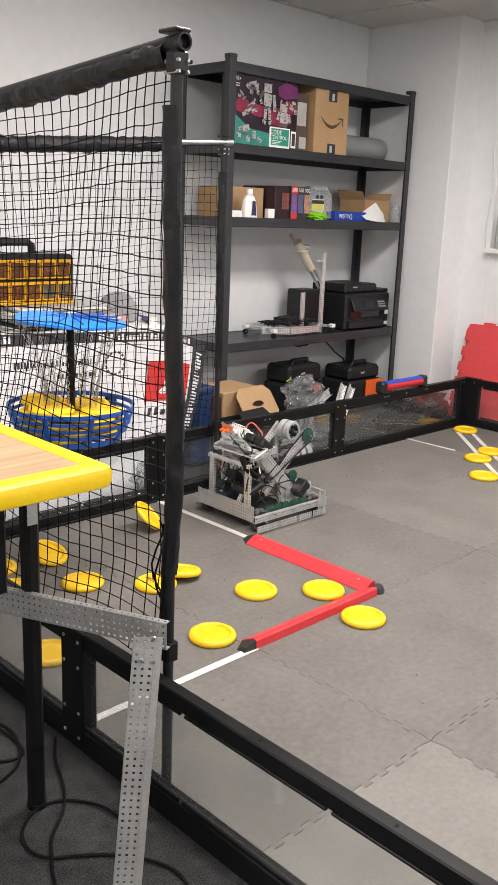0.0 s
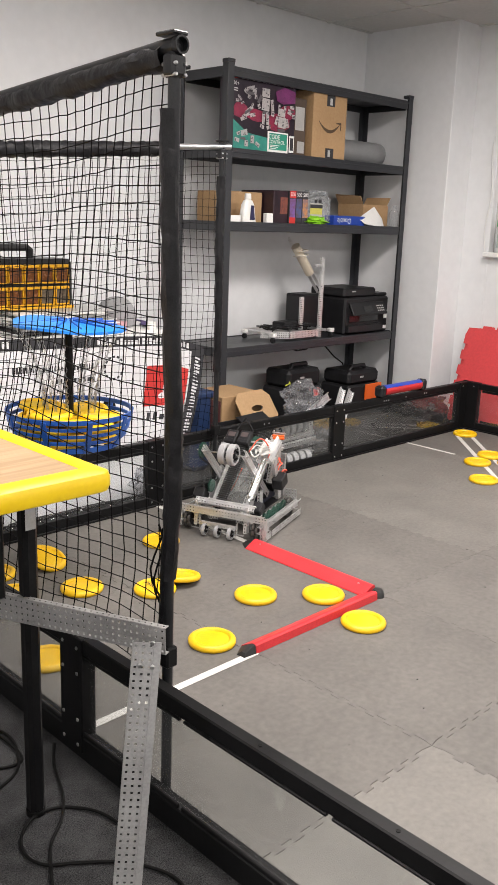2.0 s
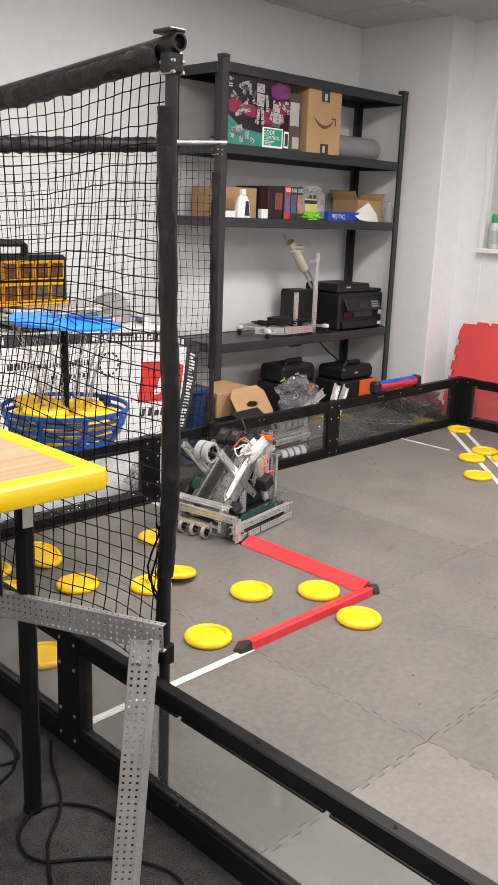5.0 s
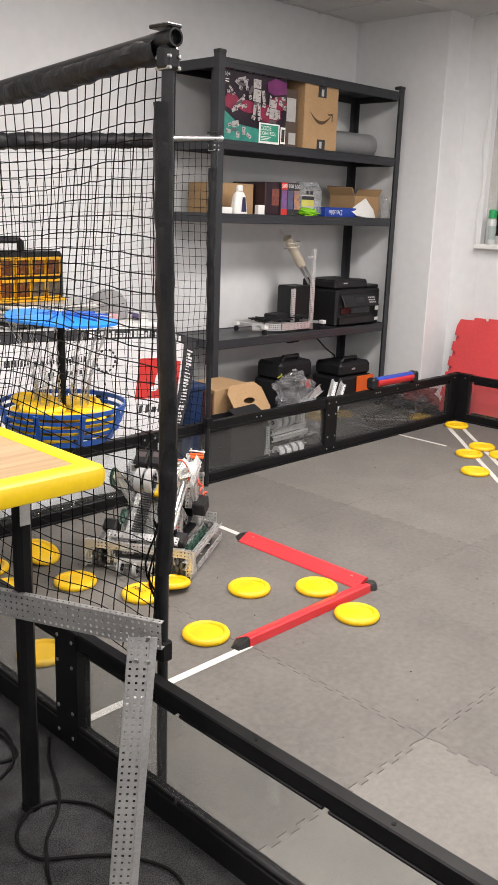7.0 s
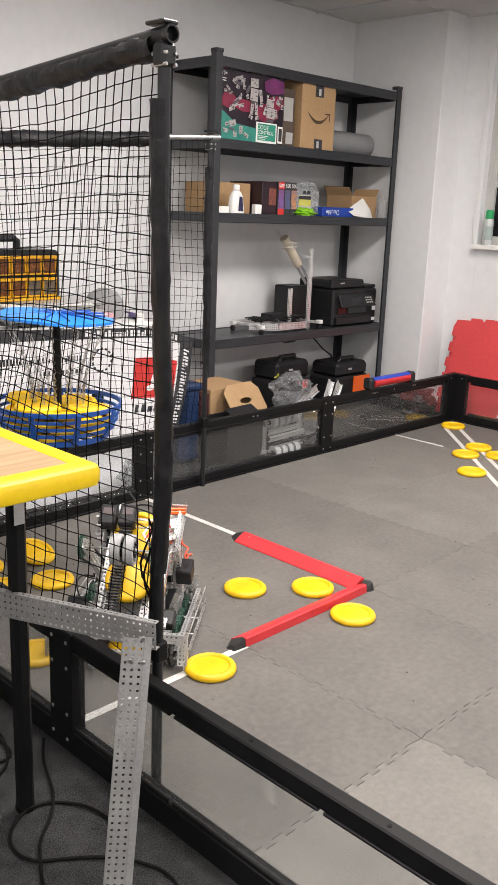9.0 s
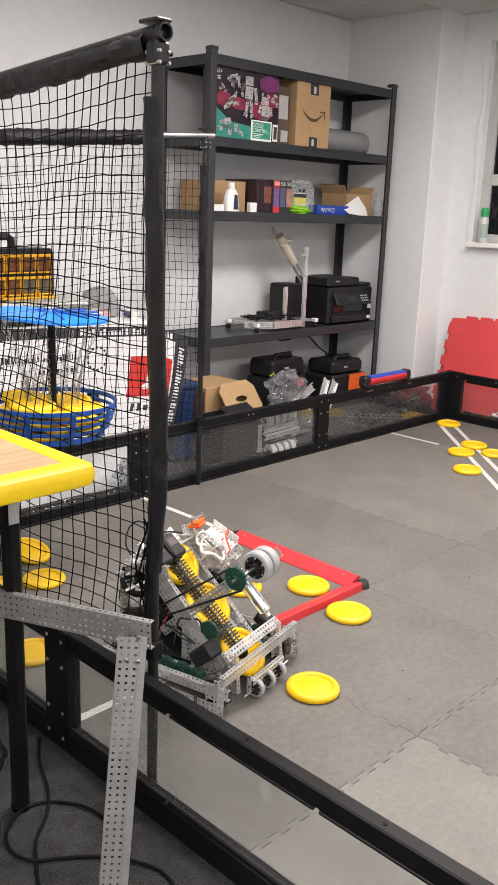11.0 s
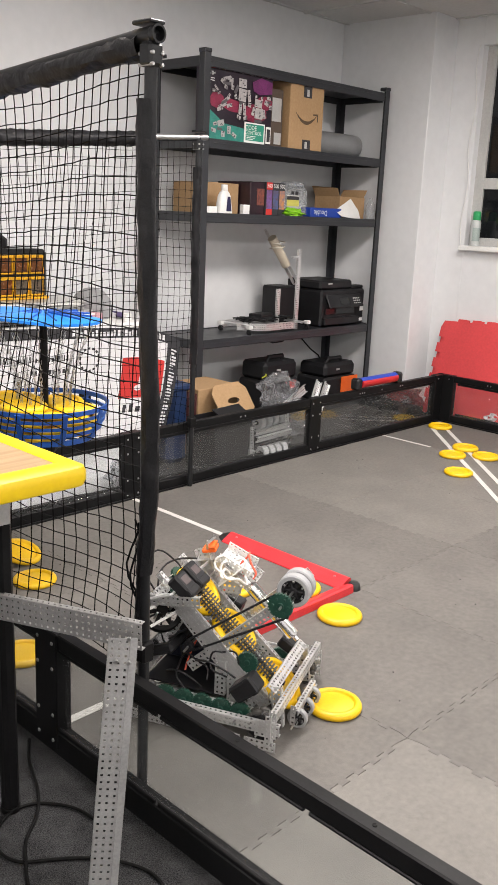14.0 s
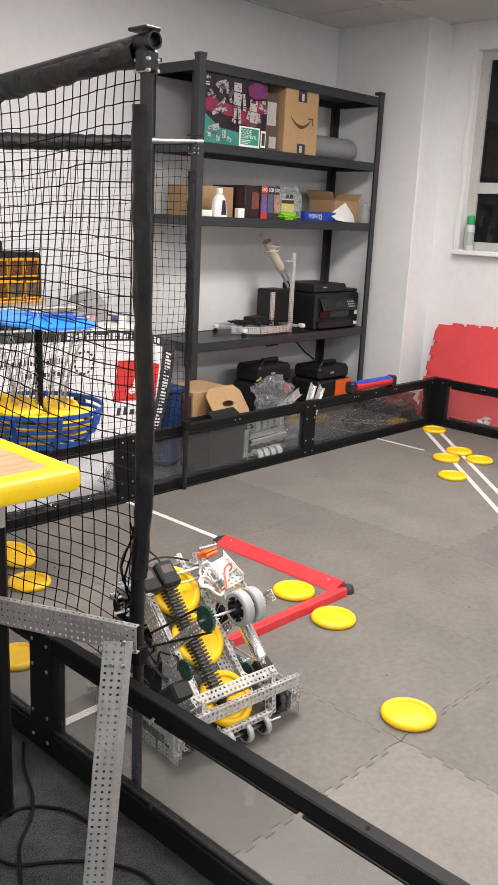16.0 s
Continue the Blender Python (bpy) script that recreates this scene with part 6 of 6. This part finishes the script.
for k in range(34):
    for side_z in (0.011, -0.011):
        g.box(0.0045, 0.034, 0.008, mm @ T((-L / 2 + L * k / 33, 0, side_z)), c=0.001)
for y in (-0.007, 0.007):
    g.box(L, 0.004, 0.003, mm @ T((0, y, 0.008))).box(L, 0.004, 0.003, mm @ T((0, y, -0.008)))
part("conveyor_chain", g, paint("chain_grey", (0.06, 0.06, 0.062), 0.4, (0.03, 0.03, 0.03), 40), robot, "dark grey ribbed conveyor chain")
for t in (-0.5, 0.5):
    gear("sprocket", mm @ Vector((L * t, 0.0, 0)), 0.016, 0.012, 12, DARK, robot)
    part("shaft", Geo().rod(mm @ Vector((L * t, -0.098, 0)), mm @ Vector((L * t, 0.09, 0)), 0.0024, 8), STEEL, robot)
for y in (0.07, -0.07):
    chan("ramp_head", R1 + Vector((0.03, y, -0.02)), R1 + Vector((-0.05, y, 0.05)), 1, (0, -y, 0))

# flywheel and its motors at the rear top
fl = Vector((-0.146, -0.08, 0.245))
fx = Vector((0.45, -0.62, 0.62)).normalized()
m = T(fl) @ fx.to_track_quat("Z", "Y").to_matrix().to_4x4()
g = Geo().lathe([(0.040, -0.012), (0.05, -0.012), (0.0525, -0.008), (0.0525, 0.008), (0.05, 0.012), (0.040, 0.012), (0.040, -0.012)], m, 30).cyl(0.014, 0.03, m, 14)
wheel = part("flywheel", g, RUBBER, robot, "black spoked flywheel")
for k in range(6):
    part("spoke", Geo().box(0.032, 0.009, 0.012, m @ pose(0, 0, 0, 0, 0, k * 60) @ T((0.028, 0, 0))), RUBBER, wheel)
for d in (-0.03, 0.03):
    part("flywheel_arm", Geo().box(0.10, 0.007, 0.002, m @ T((0.01, d * 0.7, 0.026)) @ pose(0, 0, 0, 0, 0, 25)), ALU_DULL, robot, "bright flywheel strap")
g = Geo()
for k in range(5):
    a = k * 2 * math.pi / 5
    g.rod(m @ Vector((0.02 * math.cos(a), 0.02 * math.sin(a), -0.03)), m @ Vector((0.02 * math.cos(a), 0.02 * math.sin(a), 0.032)), 0.0032, 6)
tagged(part("standoff", g, STEEL, robot, "steel standoffs"), kind="stuff")
gear("gear", (-0.105, -0.055, 0.285), 0.034, 0.008, 26, GREEN, robot, up, "dark green plastic gear")
gear("gear", (-0.135, 0.0, 0.305), 0.028, 0.008, 22, GREEN, robot, up, "dark green plastic gear")
motor((-0.085, -0.085, 0.322), 0, 40)
motor((-0.085, -0.028, 0.326), 0, 40)
chan("motor_bar", (-0.145, -0.12, 0.30), (-0.145, 0.1, 0.30), 2, up, label="bright perforated cross bar")
part("rear_frame", Geo().rod((-0.17, -0.12, 0.288), (-0.17, 0.11, 0.288), 0.004, 6).rod((-0.10, -0.125, 0.315), (-0.17, -0.125, 0.288), 0.004, 6).rod((-0.10, -0.125, 0.315), (-0.10, 0.11, 0.315), 0.004, 6), ALU, robot, "bright rod frame")

# pneumatics on the left side
part("air_tank", Geo().lathe([(0.0001, -0.098), (0.007, -0.098), (0.007, -0.088), (0.0165, -0.082), (0.0175, -0.076), (0.0175, 0.076), (0.0165, 0.082), (0.007, 0.088), (0.007, 0.098), (0.0001, 0.098)], between((0.15, 0.10, 0.145), (0.005, 0.10, 0.282)) @ pose(0, 0, 0, 0, 90), 22), CHROME, robot, "shiny steel air tank")
chan("side_tower", (-0.105, 0.118, 0.12), (-0.105, 0.118, 0.335), 2, (0, -1, 0))
chan("side_tower", (-0.055, 0.105, 0.17), (-0.12, 0.105, 0.345), 3, (0, -1, 0))
part("side_plate", Geo().perf(8, 5, T((-0.035, 0.098, 0.295)) @ pose(0, 0, 0, 12, -45, 0)), WHITE, robot, "white perforated plate")
part("side_plate", Geo().perf(7, 4, T((-0.06, 0.118, 0.255)) @ pose(0, 0, 0, 80, 0, 10)), WHITE, robot, "white perforated plate")
for dz, n, w in ((0.0, 9, 5), (0.034, 7, 4)):
    m = between(Vector((0.035, 0.112, 0.262 + dz)), Vector((-0.085, 0.112, 0.335 + dz * 0.3)), (0, -0.35, 1))
    part("side_bracket", Geo().channel(n, w, m, flange=2), WHITE if dz else ALU, robot, "bright perforated bracket box")
chan("side_brace", (-0.09, 0.135, 0.10), (-0.02, 0.135, 0.27), 2, (0, -1, 0), label="bright perforated brace")
plate("ramp_side_plate", R0 + Vector((-0.02, -0.094, 0.01)), R1 + Vector((0.03, -0.094, -0.01)), 4, (0, -1, 0), label="perforated ramp side plate")
chan("ramp_foot", (0.06, -0.104, 0.06), (0.06, -0.104, 0.125), 3, (0, 1, 0))
part("sensor_box", Geo().box(0.062, 0.045, 0.05, pose(-0.05, 0.146, 0.185, 0, 20, 0), c=0.004), DARK, robot, "black valve box")
for k, (a, b, c) in enumerate((((-0.16, -0.07, 0.29), (-0.2, -0.02, 0.36), (-0.12, 0.07, 0.33)), ((-0.14, -0.1, 0.25), (-0.22, -0.13, 0.22), (-0.17, -0.09, 0.12)), ((0.07, -0.13, 0.14), (0.02, -0.17, 0.2), (-0.04, -0.11, 0.15)), ((-0.02, -0.12, 0.09), (-0.06, -0.15, 0.15), (-0.12, -0.1, 0.1)))):
    p, q, r = Vector(a), Vector(b), Vector(c)
    part("cable", Geo().tube([p.lerp(q, t).lerp(q.lerp(r, t), t) for t in [j / 10 for j in range(11)]], 0.0026, 6), DARK, robot, "black cable loop")
part("orange_clip", Geo().box(0.038, 0.046, 0.011, pose(-0.102, 0.114, 0.346, 0, -10, 12), c=0.003).box(0.016, 0.05, 0.006, pose(-0.095, 0.114, 0.357, 0, -10, 12), c=0.002), ORANGE, robot, "orange plastic clip")
g = Geo()
for dy in (-0.022, 0.022):
    g.rod((-0.102, 0.114 + dy, 0.35), (-0.102, 0.114 + dy, 0.375), 0.003, 6)
g.rod((-0.102, 0.085, 0.366), (-0.102, 0.143, 0.366), 0.0035, 6)
part("clip_pin", g, STEEL, robot, "steel pins")


def loop(c, r, tilt, spin, n=20, arc=1.6, wob=0.25, seed=0):
    m = pose(*c, tilt, 0, spin)
    return [m @ Vector((r * math.cos(math.pi * arc * k / n), r * (1 + wob * math.sin(k * 0.6 + seed)) * math.sin(math.pi * arc * k / n), 0.006 * math.sin(k * 0.8 + seed))) for k in range(n + 1)]


for c, r, ti, sp, sd in (((-0.02, 0.075, 0.315), 0.034, 40, 20, 0), ((-0.05, 0.085, 0.318), 0.026, 70, 60, 2), ((-0.01, 0.06, 0.305), 0.028, 20, 120, 4)):
    part("air_hose", Geo().tube(loop(c, r, ti, sp, seed=sd), 0.0032, 8), WHITE, robot, "white air hose loop")
for c, r, ti, sp, sd in (((-0.06, 0.135, 0.235), 0.036, 80, 30, 1), ((0.015, 0.082, 0.312), 0.042, 85, -50, 3), ((-0.09, 0.14, 0.2), 0.026, 60, 10, 5)):
    part("air_hose", Geo().tube(loop(c, r, ti, sp, arc=1.35, seed=sd), 0.0028, 8), TUBE_RED, robot, "orange-red air hose loop")
for c, r, ti, sp, sd in (((0.03, -0.1, 0.155), 0.035, 80, 15, 1), ((-0.15, -0.06, 0.335), 0.05, 70, 60, 3), ((-0.15, 0.05, 0.16), 0.05, 60, 80, 5), ((-0.05, -0.105, 0.11), 0.045, 75, -10, 2), ((-0.16, 0.0, 0.2), 0.06, 85, 95, 6)):
    part("cable", Geo().tube(loop(c, r, ti, sp, seed=sd), 0.0024, 6), DARK, robot, "black cable loop")

# raised roller arm with its drive chain
hub = Vector((0.163, 0, 0.327))
for y in (0.083, -0.078):
    chan("roller_arm", (-0.065, y * 1.12, 0.115), (0.176, y * 1.12, 0.342), 2, (0, -y, 0), label="perforated arm of the upper roller")
part("axle", Geo().rod((hub.x, -0.115, hub.z), (hub.x, 0.105, hub.z), 0.003, 8), STEEL, robot)
soft_wheel("upper_roller", (hub.x, 0.001, hub.z), 0.041, 0.026)
soft_wheel("upper_roller", (hub.x, 0.036, hub.z), 0.041, 0.026)
gear("drive_sprocket", (hub.x - 0.003, -0.094, hub.z), 0.031, 0.008, 24, GREEN, robot, label="dark green sprocket")
low = Vector((-0.065, -0.094, 0.175))
gear("drive_sprocket", low, 0.014, 0.008, 12, DARK, robot)
part("axle", Geo().rod((low.x, -0.125, low.z), (low.x, 0.08, low.z), 0.003, 8), STEEL, robot)
d = (Vector((hub.x, -0.094, hub.z)) - low).normalized()
nrm = Vector((-d.z, 0, d.x))
for s in (1, -1):
    a, b = low + nrm * 0.014 * s, Vector((hub.x, -0.094, hub.z)) + nrm * 0.030 * s
    g = Geo()
    k = int((b - a).length / 0.0062)
    cm = between(a, b, nrm)
    for j in range(k):
        g.box(0.0066, 0.0075 if j % 2 else 0.005, 0.0055, cm @ T((-(b - a).length / 2 + (j + 0.5) * (b - a).length / k, 0, 0)), c=0.001)
    part("drive_chain", g, DARK, robot, "black drive chain")

# front bars and floor intake
chan("front_bar", (0.19, -0.185, 0.094), (0.19, 0.185, 0.094), 2, (-1, 0, 0), label="long perforated front bar")
chan("front_bar", (0.158, -0.125, 0.126), (0.158, 0.135, 0.126), 2, (-0.6, 0, -0.8), label="long perforated front bar")
chan("front_bar", (0.205, -0.078, 0.058), (0.205, 0.078, 0.058), 1, (0, 0, -1))
for s in (1, -1):
    chan("front_post", (0.182, s * 0.18, 0.012), (0.182, s * 0.18, 0.105), 2, (-1, 0, 0))
    chan("front_post", (0.175, s * 0.112, 0.03), (0.165, s * 0.112, 0.13), 2, (0, -s, 0))
    plate("intake_tab", (0.2, s * 0.078, 0.02), (0.2, s * 0.078, 0.07), 1, (0, s, 0))
part("axle", Geo().rod((0.206, -0.11, 0.028), (0.206, 0.11, 0.028), 0.0026, 8), STEEL, robot)
for y in (-0.055, 0.0, 0.055):
    soft_wheel("intake_wheel", (0.206, y, 0.028), 0.025, 0.014)
motor((0.098, -0.126, 0.122), 0, -42, 0, (0.07, 0.048, 0.042))
gear("gear", (0.085, -0.09, 0.165), 0.026, 0.008, 20, GREEN, robot, label="dark green plastic gear")
part("sensor", Geo().box(0.05, 0.042, 0.03, pose(0.12, 0.128, 0.115, 0, 30, 0), c=0.004), DARK, robot, "small black box")

# wiring and small blocks inside the frame
rnd = random.Random(12)
for k in range(9):
    a = Vector((rnd.uniform(-0.17, -0.04), rnd.uniform(-0.09, 0.09), rnd.uniform(0.09, 0.15)))
    b = Vector((rnd.uniform(-0.17, -0.02), rnd.uniform(-0.1, 0.1), rnd.uniform(0.17, 0.27)))
    mid = (a + b) / 2 + Vector((rnd.uniform(-0.04, 0.0), rnd.uniform(-0.05, 0.05), rnd.uniform(-0.03, 0.03)))
    part("cable", Geo().tube([a.lerp(mid, t).lerp(mid.lerp(b, t), t) for t in [j / 9 for j in range(10)]], 0.0026, 6), TUBE_RED if k == 4 else DARK, robot, "cable inside the frame")
for c, sz, rz in (((-0.12, 0.04, 0.175), (0.06, 0.05, 0.035), 15), ((-0.09, -0.03, 0.2), (0.05, 0.06, 0.03), -20), ((-0.15, 0.07, 0.13), (0.04, 0.05, 0.04), 0), ((-0.06, 0.06, 0.13), (0.07, 0.04, 0.035), 40)):
    part("electronics_block", Geo().box(*sz, pose(*c, 0, 30, rz), c=0.004), DARK, robot, "small black block")
for y in (0.06, -0.06):
    chan("ramp_stay", (-0.175, y, 0.10), (-0.09, y, 0.24), 1, (0, -y, 0))
chan("upper_tray", (-0.175, 0.105, 0.288), (-0.06, 0.105, 0.318), 2, (0, -1, 0))
chan("upper_tray", (-0.175, -0.11, 0.283), (-0.03, -0.11, 0.30), 2, (0, 1, 0))

# ---- discs on the floor ----
STILL = [(0.862, -0.924), (1.035, -1.065), (0.977, -1.277), (0.273, -0.423), (0.309, -0.236), (0.132, -0.853), (3.417, -0.108), (3.094, -0.467), (2.65, -0.691), (3.027, -0.628), (2.913, -0.498)]
for k, (x, y) in enumerate(STILL):
    disc(pose(x, y, 0.0008, 0, 0, k * 40))
disc(pose(0.487, -0.268, 0.022, 20, 8, 0), "round yellow plastic game disc lying tilted on the grey tiles")

ROBOT = [
    (0, 1.432, -0.375, -1.0), (0.2, 1.433, -0.371, 2.3), (0.4, 1.427, -0.354, 16.7), (0.5, 1.420, -0.344, 30.4), (0.6, 1.416, -0.342, 50.2), (0.7, 1.410, -0.336, 71.2), (0.8, 1.396, -0.334, 95.6),
    (0.9, 1.358, -0.341, 123.0), (1, 1.328, -0.352, 154.9), (1.1, 1.322, -0.356, 188.5), (1.2, 1.316, -0.379, 214.4), (1.35, 1.336, -0.397, 231), (1.5, 1.347, -0.400, 233.5),
    (1.6, 1.34, -0.392, 228), (1.7, 1.332, -0.384, 219), (1.9, 1.325, -0.372, 201), (2.2, 1.32, -0.365, 203), (2.5, 1.318, -0.362, 206), (3.0, 1.322, -0.362, 203), (3.4, 1.33, -0.364, 197.5), (3.6, 1.337, -0.365, 194), (3.8, 1.35, -0.362, 186.5), (4.0, 1.356, -0.36, 183.5), (4.2, 1.357, -0.36, 183),
    (4.6, 1.345, -0.362, 184), (5.2, 1.223, -0.374, 193.0), (5.8, 1.060, -0.368, 200.2), (6.3, 0.948, -0.397, 205.7), (7, 0.825, -0.493, 211.4), (7.25, 0.732, -0.590, 218.7), (7.5, 0.663, -0.655, 223.4),
    (7.9, 0.644, -0.666, 223.4), (8.2, 0.619, -0.687, 222.4), (8.5, 0.540, -0.757, 221.4), (9, 0.401, -0.920, 219.2), (9.3, 0.383, -0.943, 219.3),
    (9.9, 0.383, -0.970, 232.2), (10.6, 0.416, -1.113, 266.1), (11.3, 0.452, -1.26, 294.7), (11.4, 0.430, -1.297, 298.3), (11.5, 0.426, -1.326, 307.6), (11.65, 0.42, -1.36, 313.6), (11.8, 0.424, -1.365, 314.2), (12.05, 0.424, -1.362, 313),
    (12.5, 0.404, -1.369, 302.5), (13, 0.401, -1.369, 297), (14.5, 0.398, -1.368, 292.8), (14.8, 0.394, -1.372, 294.3), (15, 0.406, -1.415, 296.6), (15.15, 0.434, -1.482, 296.5), (15.3, 0.461, -1.522, 296.3),
    (15.45, 0.462, -1.506, 294.7), (15.6, 0.446, -1.455, 292.9), (15.7, 0.419, -1.404, 290.0), (15.8, 0.387, -1.360, 284.3), (16, 0.334, -1.334, 264.6),
]


def eased(rows, t):
    """A smooth run through rows of (seconds, values...)."""
    k = max(0, min(len(rows) - 2, sum(r[0] <= t for r in rows) - 1))
    a, b = rows[k], rows[k + 1]
    p, n = rows[max(0, k - 1)], rows[min(len(rows) - 1, k + 2)]
    h = b[0] - a[0]
    s = max(0.0, min(1.0, (t - a[0]) / h))
    out = []
    for i in range(1, len(a)):
        d = (b[i] - a[i]) / h
        ma = 0 if k == 0 else (b[i] - p[i]) / (b[0] - p[0])
        mb = 0 if k == len(rows) - 2 else (n[i] - a[i]) / (n[0] - a[0])
        ma = 0 if ma * d <= 0 else math.copysign(min(abs(ma), 3 * abs(d)), d)
        mb = 0 if mb * d <= 0 else math.copysign(min(abs(mb), 3 * abs(d)), d)
        out.append((2 * s**3 - 3 * s**2 + 1) * a[i] + (s**3 - 2 * s**2 + s) * h * ma + (3 * s**2 - 2 * s**3) * b[i] + (s**3 - s**2) * h * mb)
    return out


def robot_at(t):
    x, y, a = eased(ROBOT, t)
    return pose(x, y, 0, 0, 0, a)


STEPS = [k / 15 for k in range(241)]
RAMP = (R1 - R0).normalized()


def on_ramp(f, lift=0.004, spin=0):
    """A disc's place on the robot's ramp, f from foot (0) to head (1)."""
    m = between(R0, R1, up)
    L = (R1 - R0).length
    return m @ T((L * (f - 0.5), 0, lift)) @ pose(0, 0, 0, 0, 0, spin)


def disc_rows(keys):
    """keys: seconds and a floor place (x, y, tilt) or a share of the ramp, blended from key to key; ramp places ride with the robot."""
    rows = []
    for t in STEPS:
        k = max(0, min(len(keys) - 2, sum(key[0] <= t + 1e-6 for key in keys) - 1))
        (ta, a), (tb, b) = keys[k], keys[k + 1]
        s = max(0.0, min(1.0, (t - ta) / (tb - ta)))
        s = s * s * (3 - 2 * s)
        ma, mb = (robot_at(t) @ on_ramp(*p) if len(p) < 3 else pose(p[0], p[1], p[2], *p[3:]) for p in (a, b))
        rows.append((t, Matrix.LocRotScale(ma.translation.lerp(mb.translation, s), ma.to_quaternion().slerp(mb.to_quaternion(), s), None)))
    return rows


pushed_disc = disc(pose(0.552, -1.077, 0.0008))
beside_disc = disc(pose(0.493, -0.527, 0.0008))
rolling_disc = disc(pose(1.036, -0.195, 0.07), "round yellow plastic game disc tipping over, later on the ramp")
upper_disc = disc(pose(0.781, -0.672, 0.0008), "round yellow plastic game disc picked up by the robot")
numbered_disc = disc(pose(0.653, -0.674, 0.0008), "round yellow game disc with the number 7984 written on it")
part("number", Geo().text("7984", 0.027, T((0, 0.02, 0.0161)) @ pose(0, 0, 0, 0, 0, 90)), INK, numbered_disc, "hand-written black number")

Z = 0.0008


def motions():
    walk(robot, [(t, robot_at(t)) for t in STEPS])
    for wheel in WHEELS:
        rows, turn, last = [], 0.0, robot_at(0)
        base = wheel.matrix_basis.translation.copy()
        for t in STEPS:
            now = robot_at(t)
            d = (now @ base) - (last @ base)
            roll = d.dot(now.to_3x3() @ Vector((1, 0, 0))) / 0.0445
            turn += max(-1.35, min(1.35, roll))
            last = now
            rows.append((t, T(base) @ Matrix.Rotation(turn, 4, "Y")))
        walk(wheel, rows)
    walk(pushed_disc, disc_rows([(0, (0.545, -1.064, Z)), (8.2, (0.545, -1.064, Z)), (8.5, (0.513, -1.109, Z)), (8.7, (0.464, -1.173, Z)), (9.0, (0.434, -1.222, Z)), (9.6, (0.436, -1.237, Z)), (10.6, (0.521, -1.453, Z)), (11.3, (0.593, -1.505, Z)), (11.6, (0.609, -1.513, Z)), (12.0, (0.606, -1.524, Z)), (12.5, (0.566, -1.553, Z)), (13.0, (0.549, -1.561, Z)), (13.9, (0.556, -1.573, Z)), (14.3, (0.634, -1.635, Z)), (14.9, (0.632, -1.638, Z)), (15.3, (0.686, -1.717, Z)), (15.6, (0.696, -1.739, Z)), (16, (0.695, -1.739, Z))]))
    walk(beside_disc, disc_rows([(0, (0.468, -0.515, Z)), (7.2, (0.468, -0.515, Z)), (8.5, (0.436, -0.475, Z)), (9.2, (0.426, -0.471, Z)), (10.5, (0.418, -0.463, Z)), (16, (0.424, -0.454, Z))]))
    walk(rolling_disc, disc_rows([(0, (0.947, -0.237, 0.05, 0, 44, -45)), (0.25, (0.936, -0.280, 0.028, 0, 22, -45)), (0.45, (0.931, -0.309, 0.007, 0, 5, -45)), (0.6, (0.928, -0.324, Z)), (1.0, (0.932, -0.348, Z)), (5.3, (0.932, -0.349, Z)), (5.9, (0.08, 0.006)), (6.5, (0.5, 0.006)), (7.2, (0.92, 0.006)), (16, (0.92, 0.006))]))
    walk(upper_disc, disc_rows([(0, (0.756, -0.668, 0.012, 0, 10, 40)), (6.4, (0.756, -0.668, 0.012, 0, 10, 40)), (7.0, (0.678, -0.739, 0.012, 0, 10, 40)), (7.5, (0.584, -0.824, 0.012, 0, 10, 40)), (8.1, (0.562, -0.842, 0.012, 0, 10, 40)), (8.5, (0.1, 0.006)), (9.0, (0.5, 0.006)), (16, (0.52, 0.006))]))
    walk(numbered_disc, disc_rows([(0, (0.644, -0.675, Z)), (6.6, (0.644, -0.675, Z)), (7.0, (0.577, -0.733, Z)), (7.5, (0.482, -0.827, Z)), (8.3, (0.461, -0.850, Z)), (8.8, (0.361, -0.981, Z)), (9.3, (0.340, -1.013, Z)), (10.0, (-0.02, 0.008)), (11.0, (0.06, 0.008)), (13.95, (0.06, 0.008)), (14.15, (-0.1, 0.012)), (14.35, (0.510, -1.734, Z)), (14.9, (0.511, -1.733, Z)), (15.25, (0.530, -1.757, Z)), (15.5, (-0.02, 0.01)), (15.75, (0.06, 0.008)), (16, (0.06, 0.008))]))


motions()
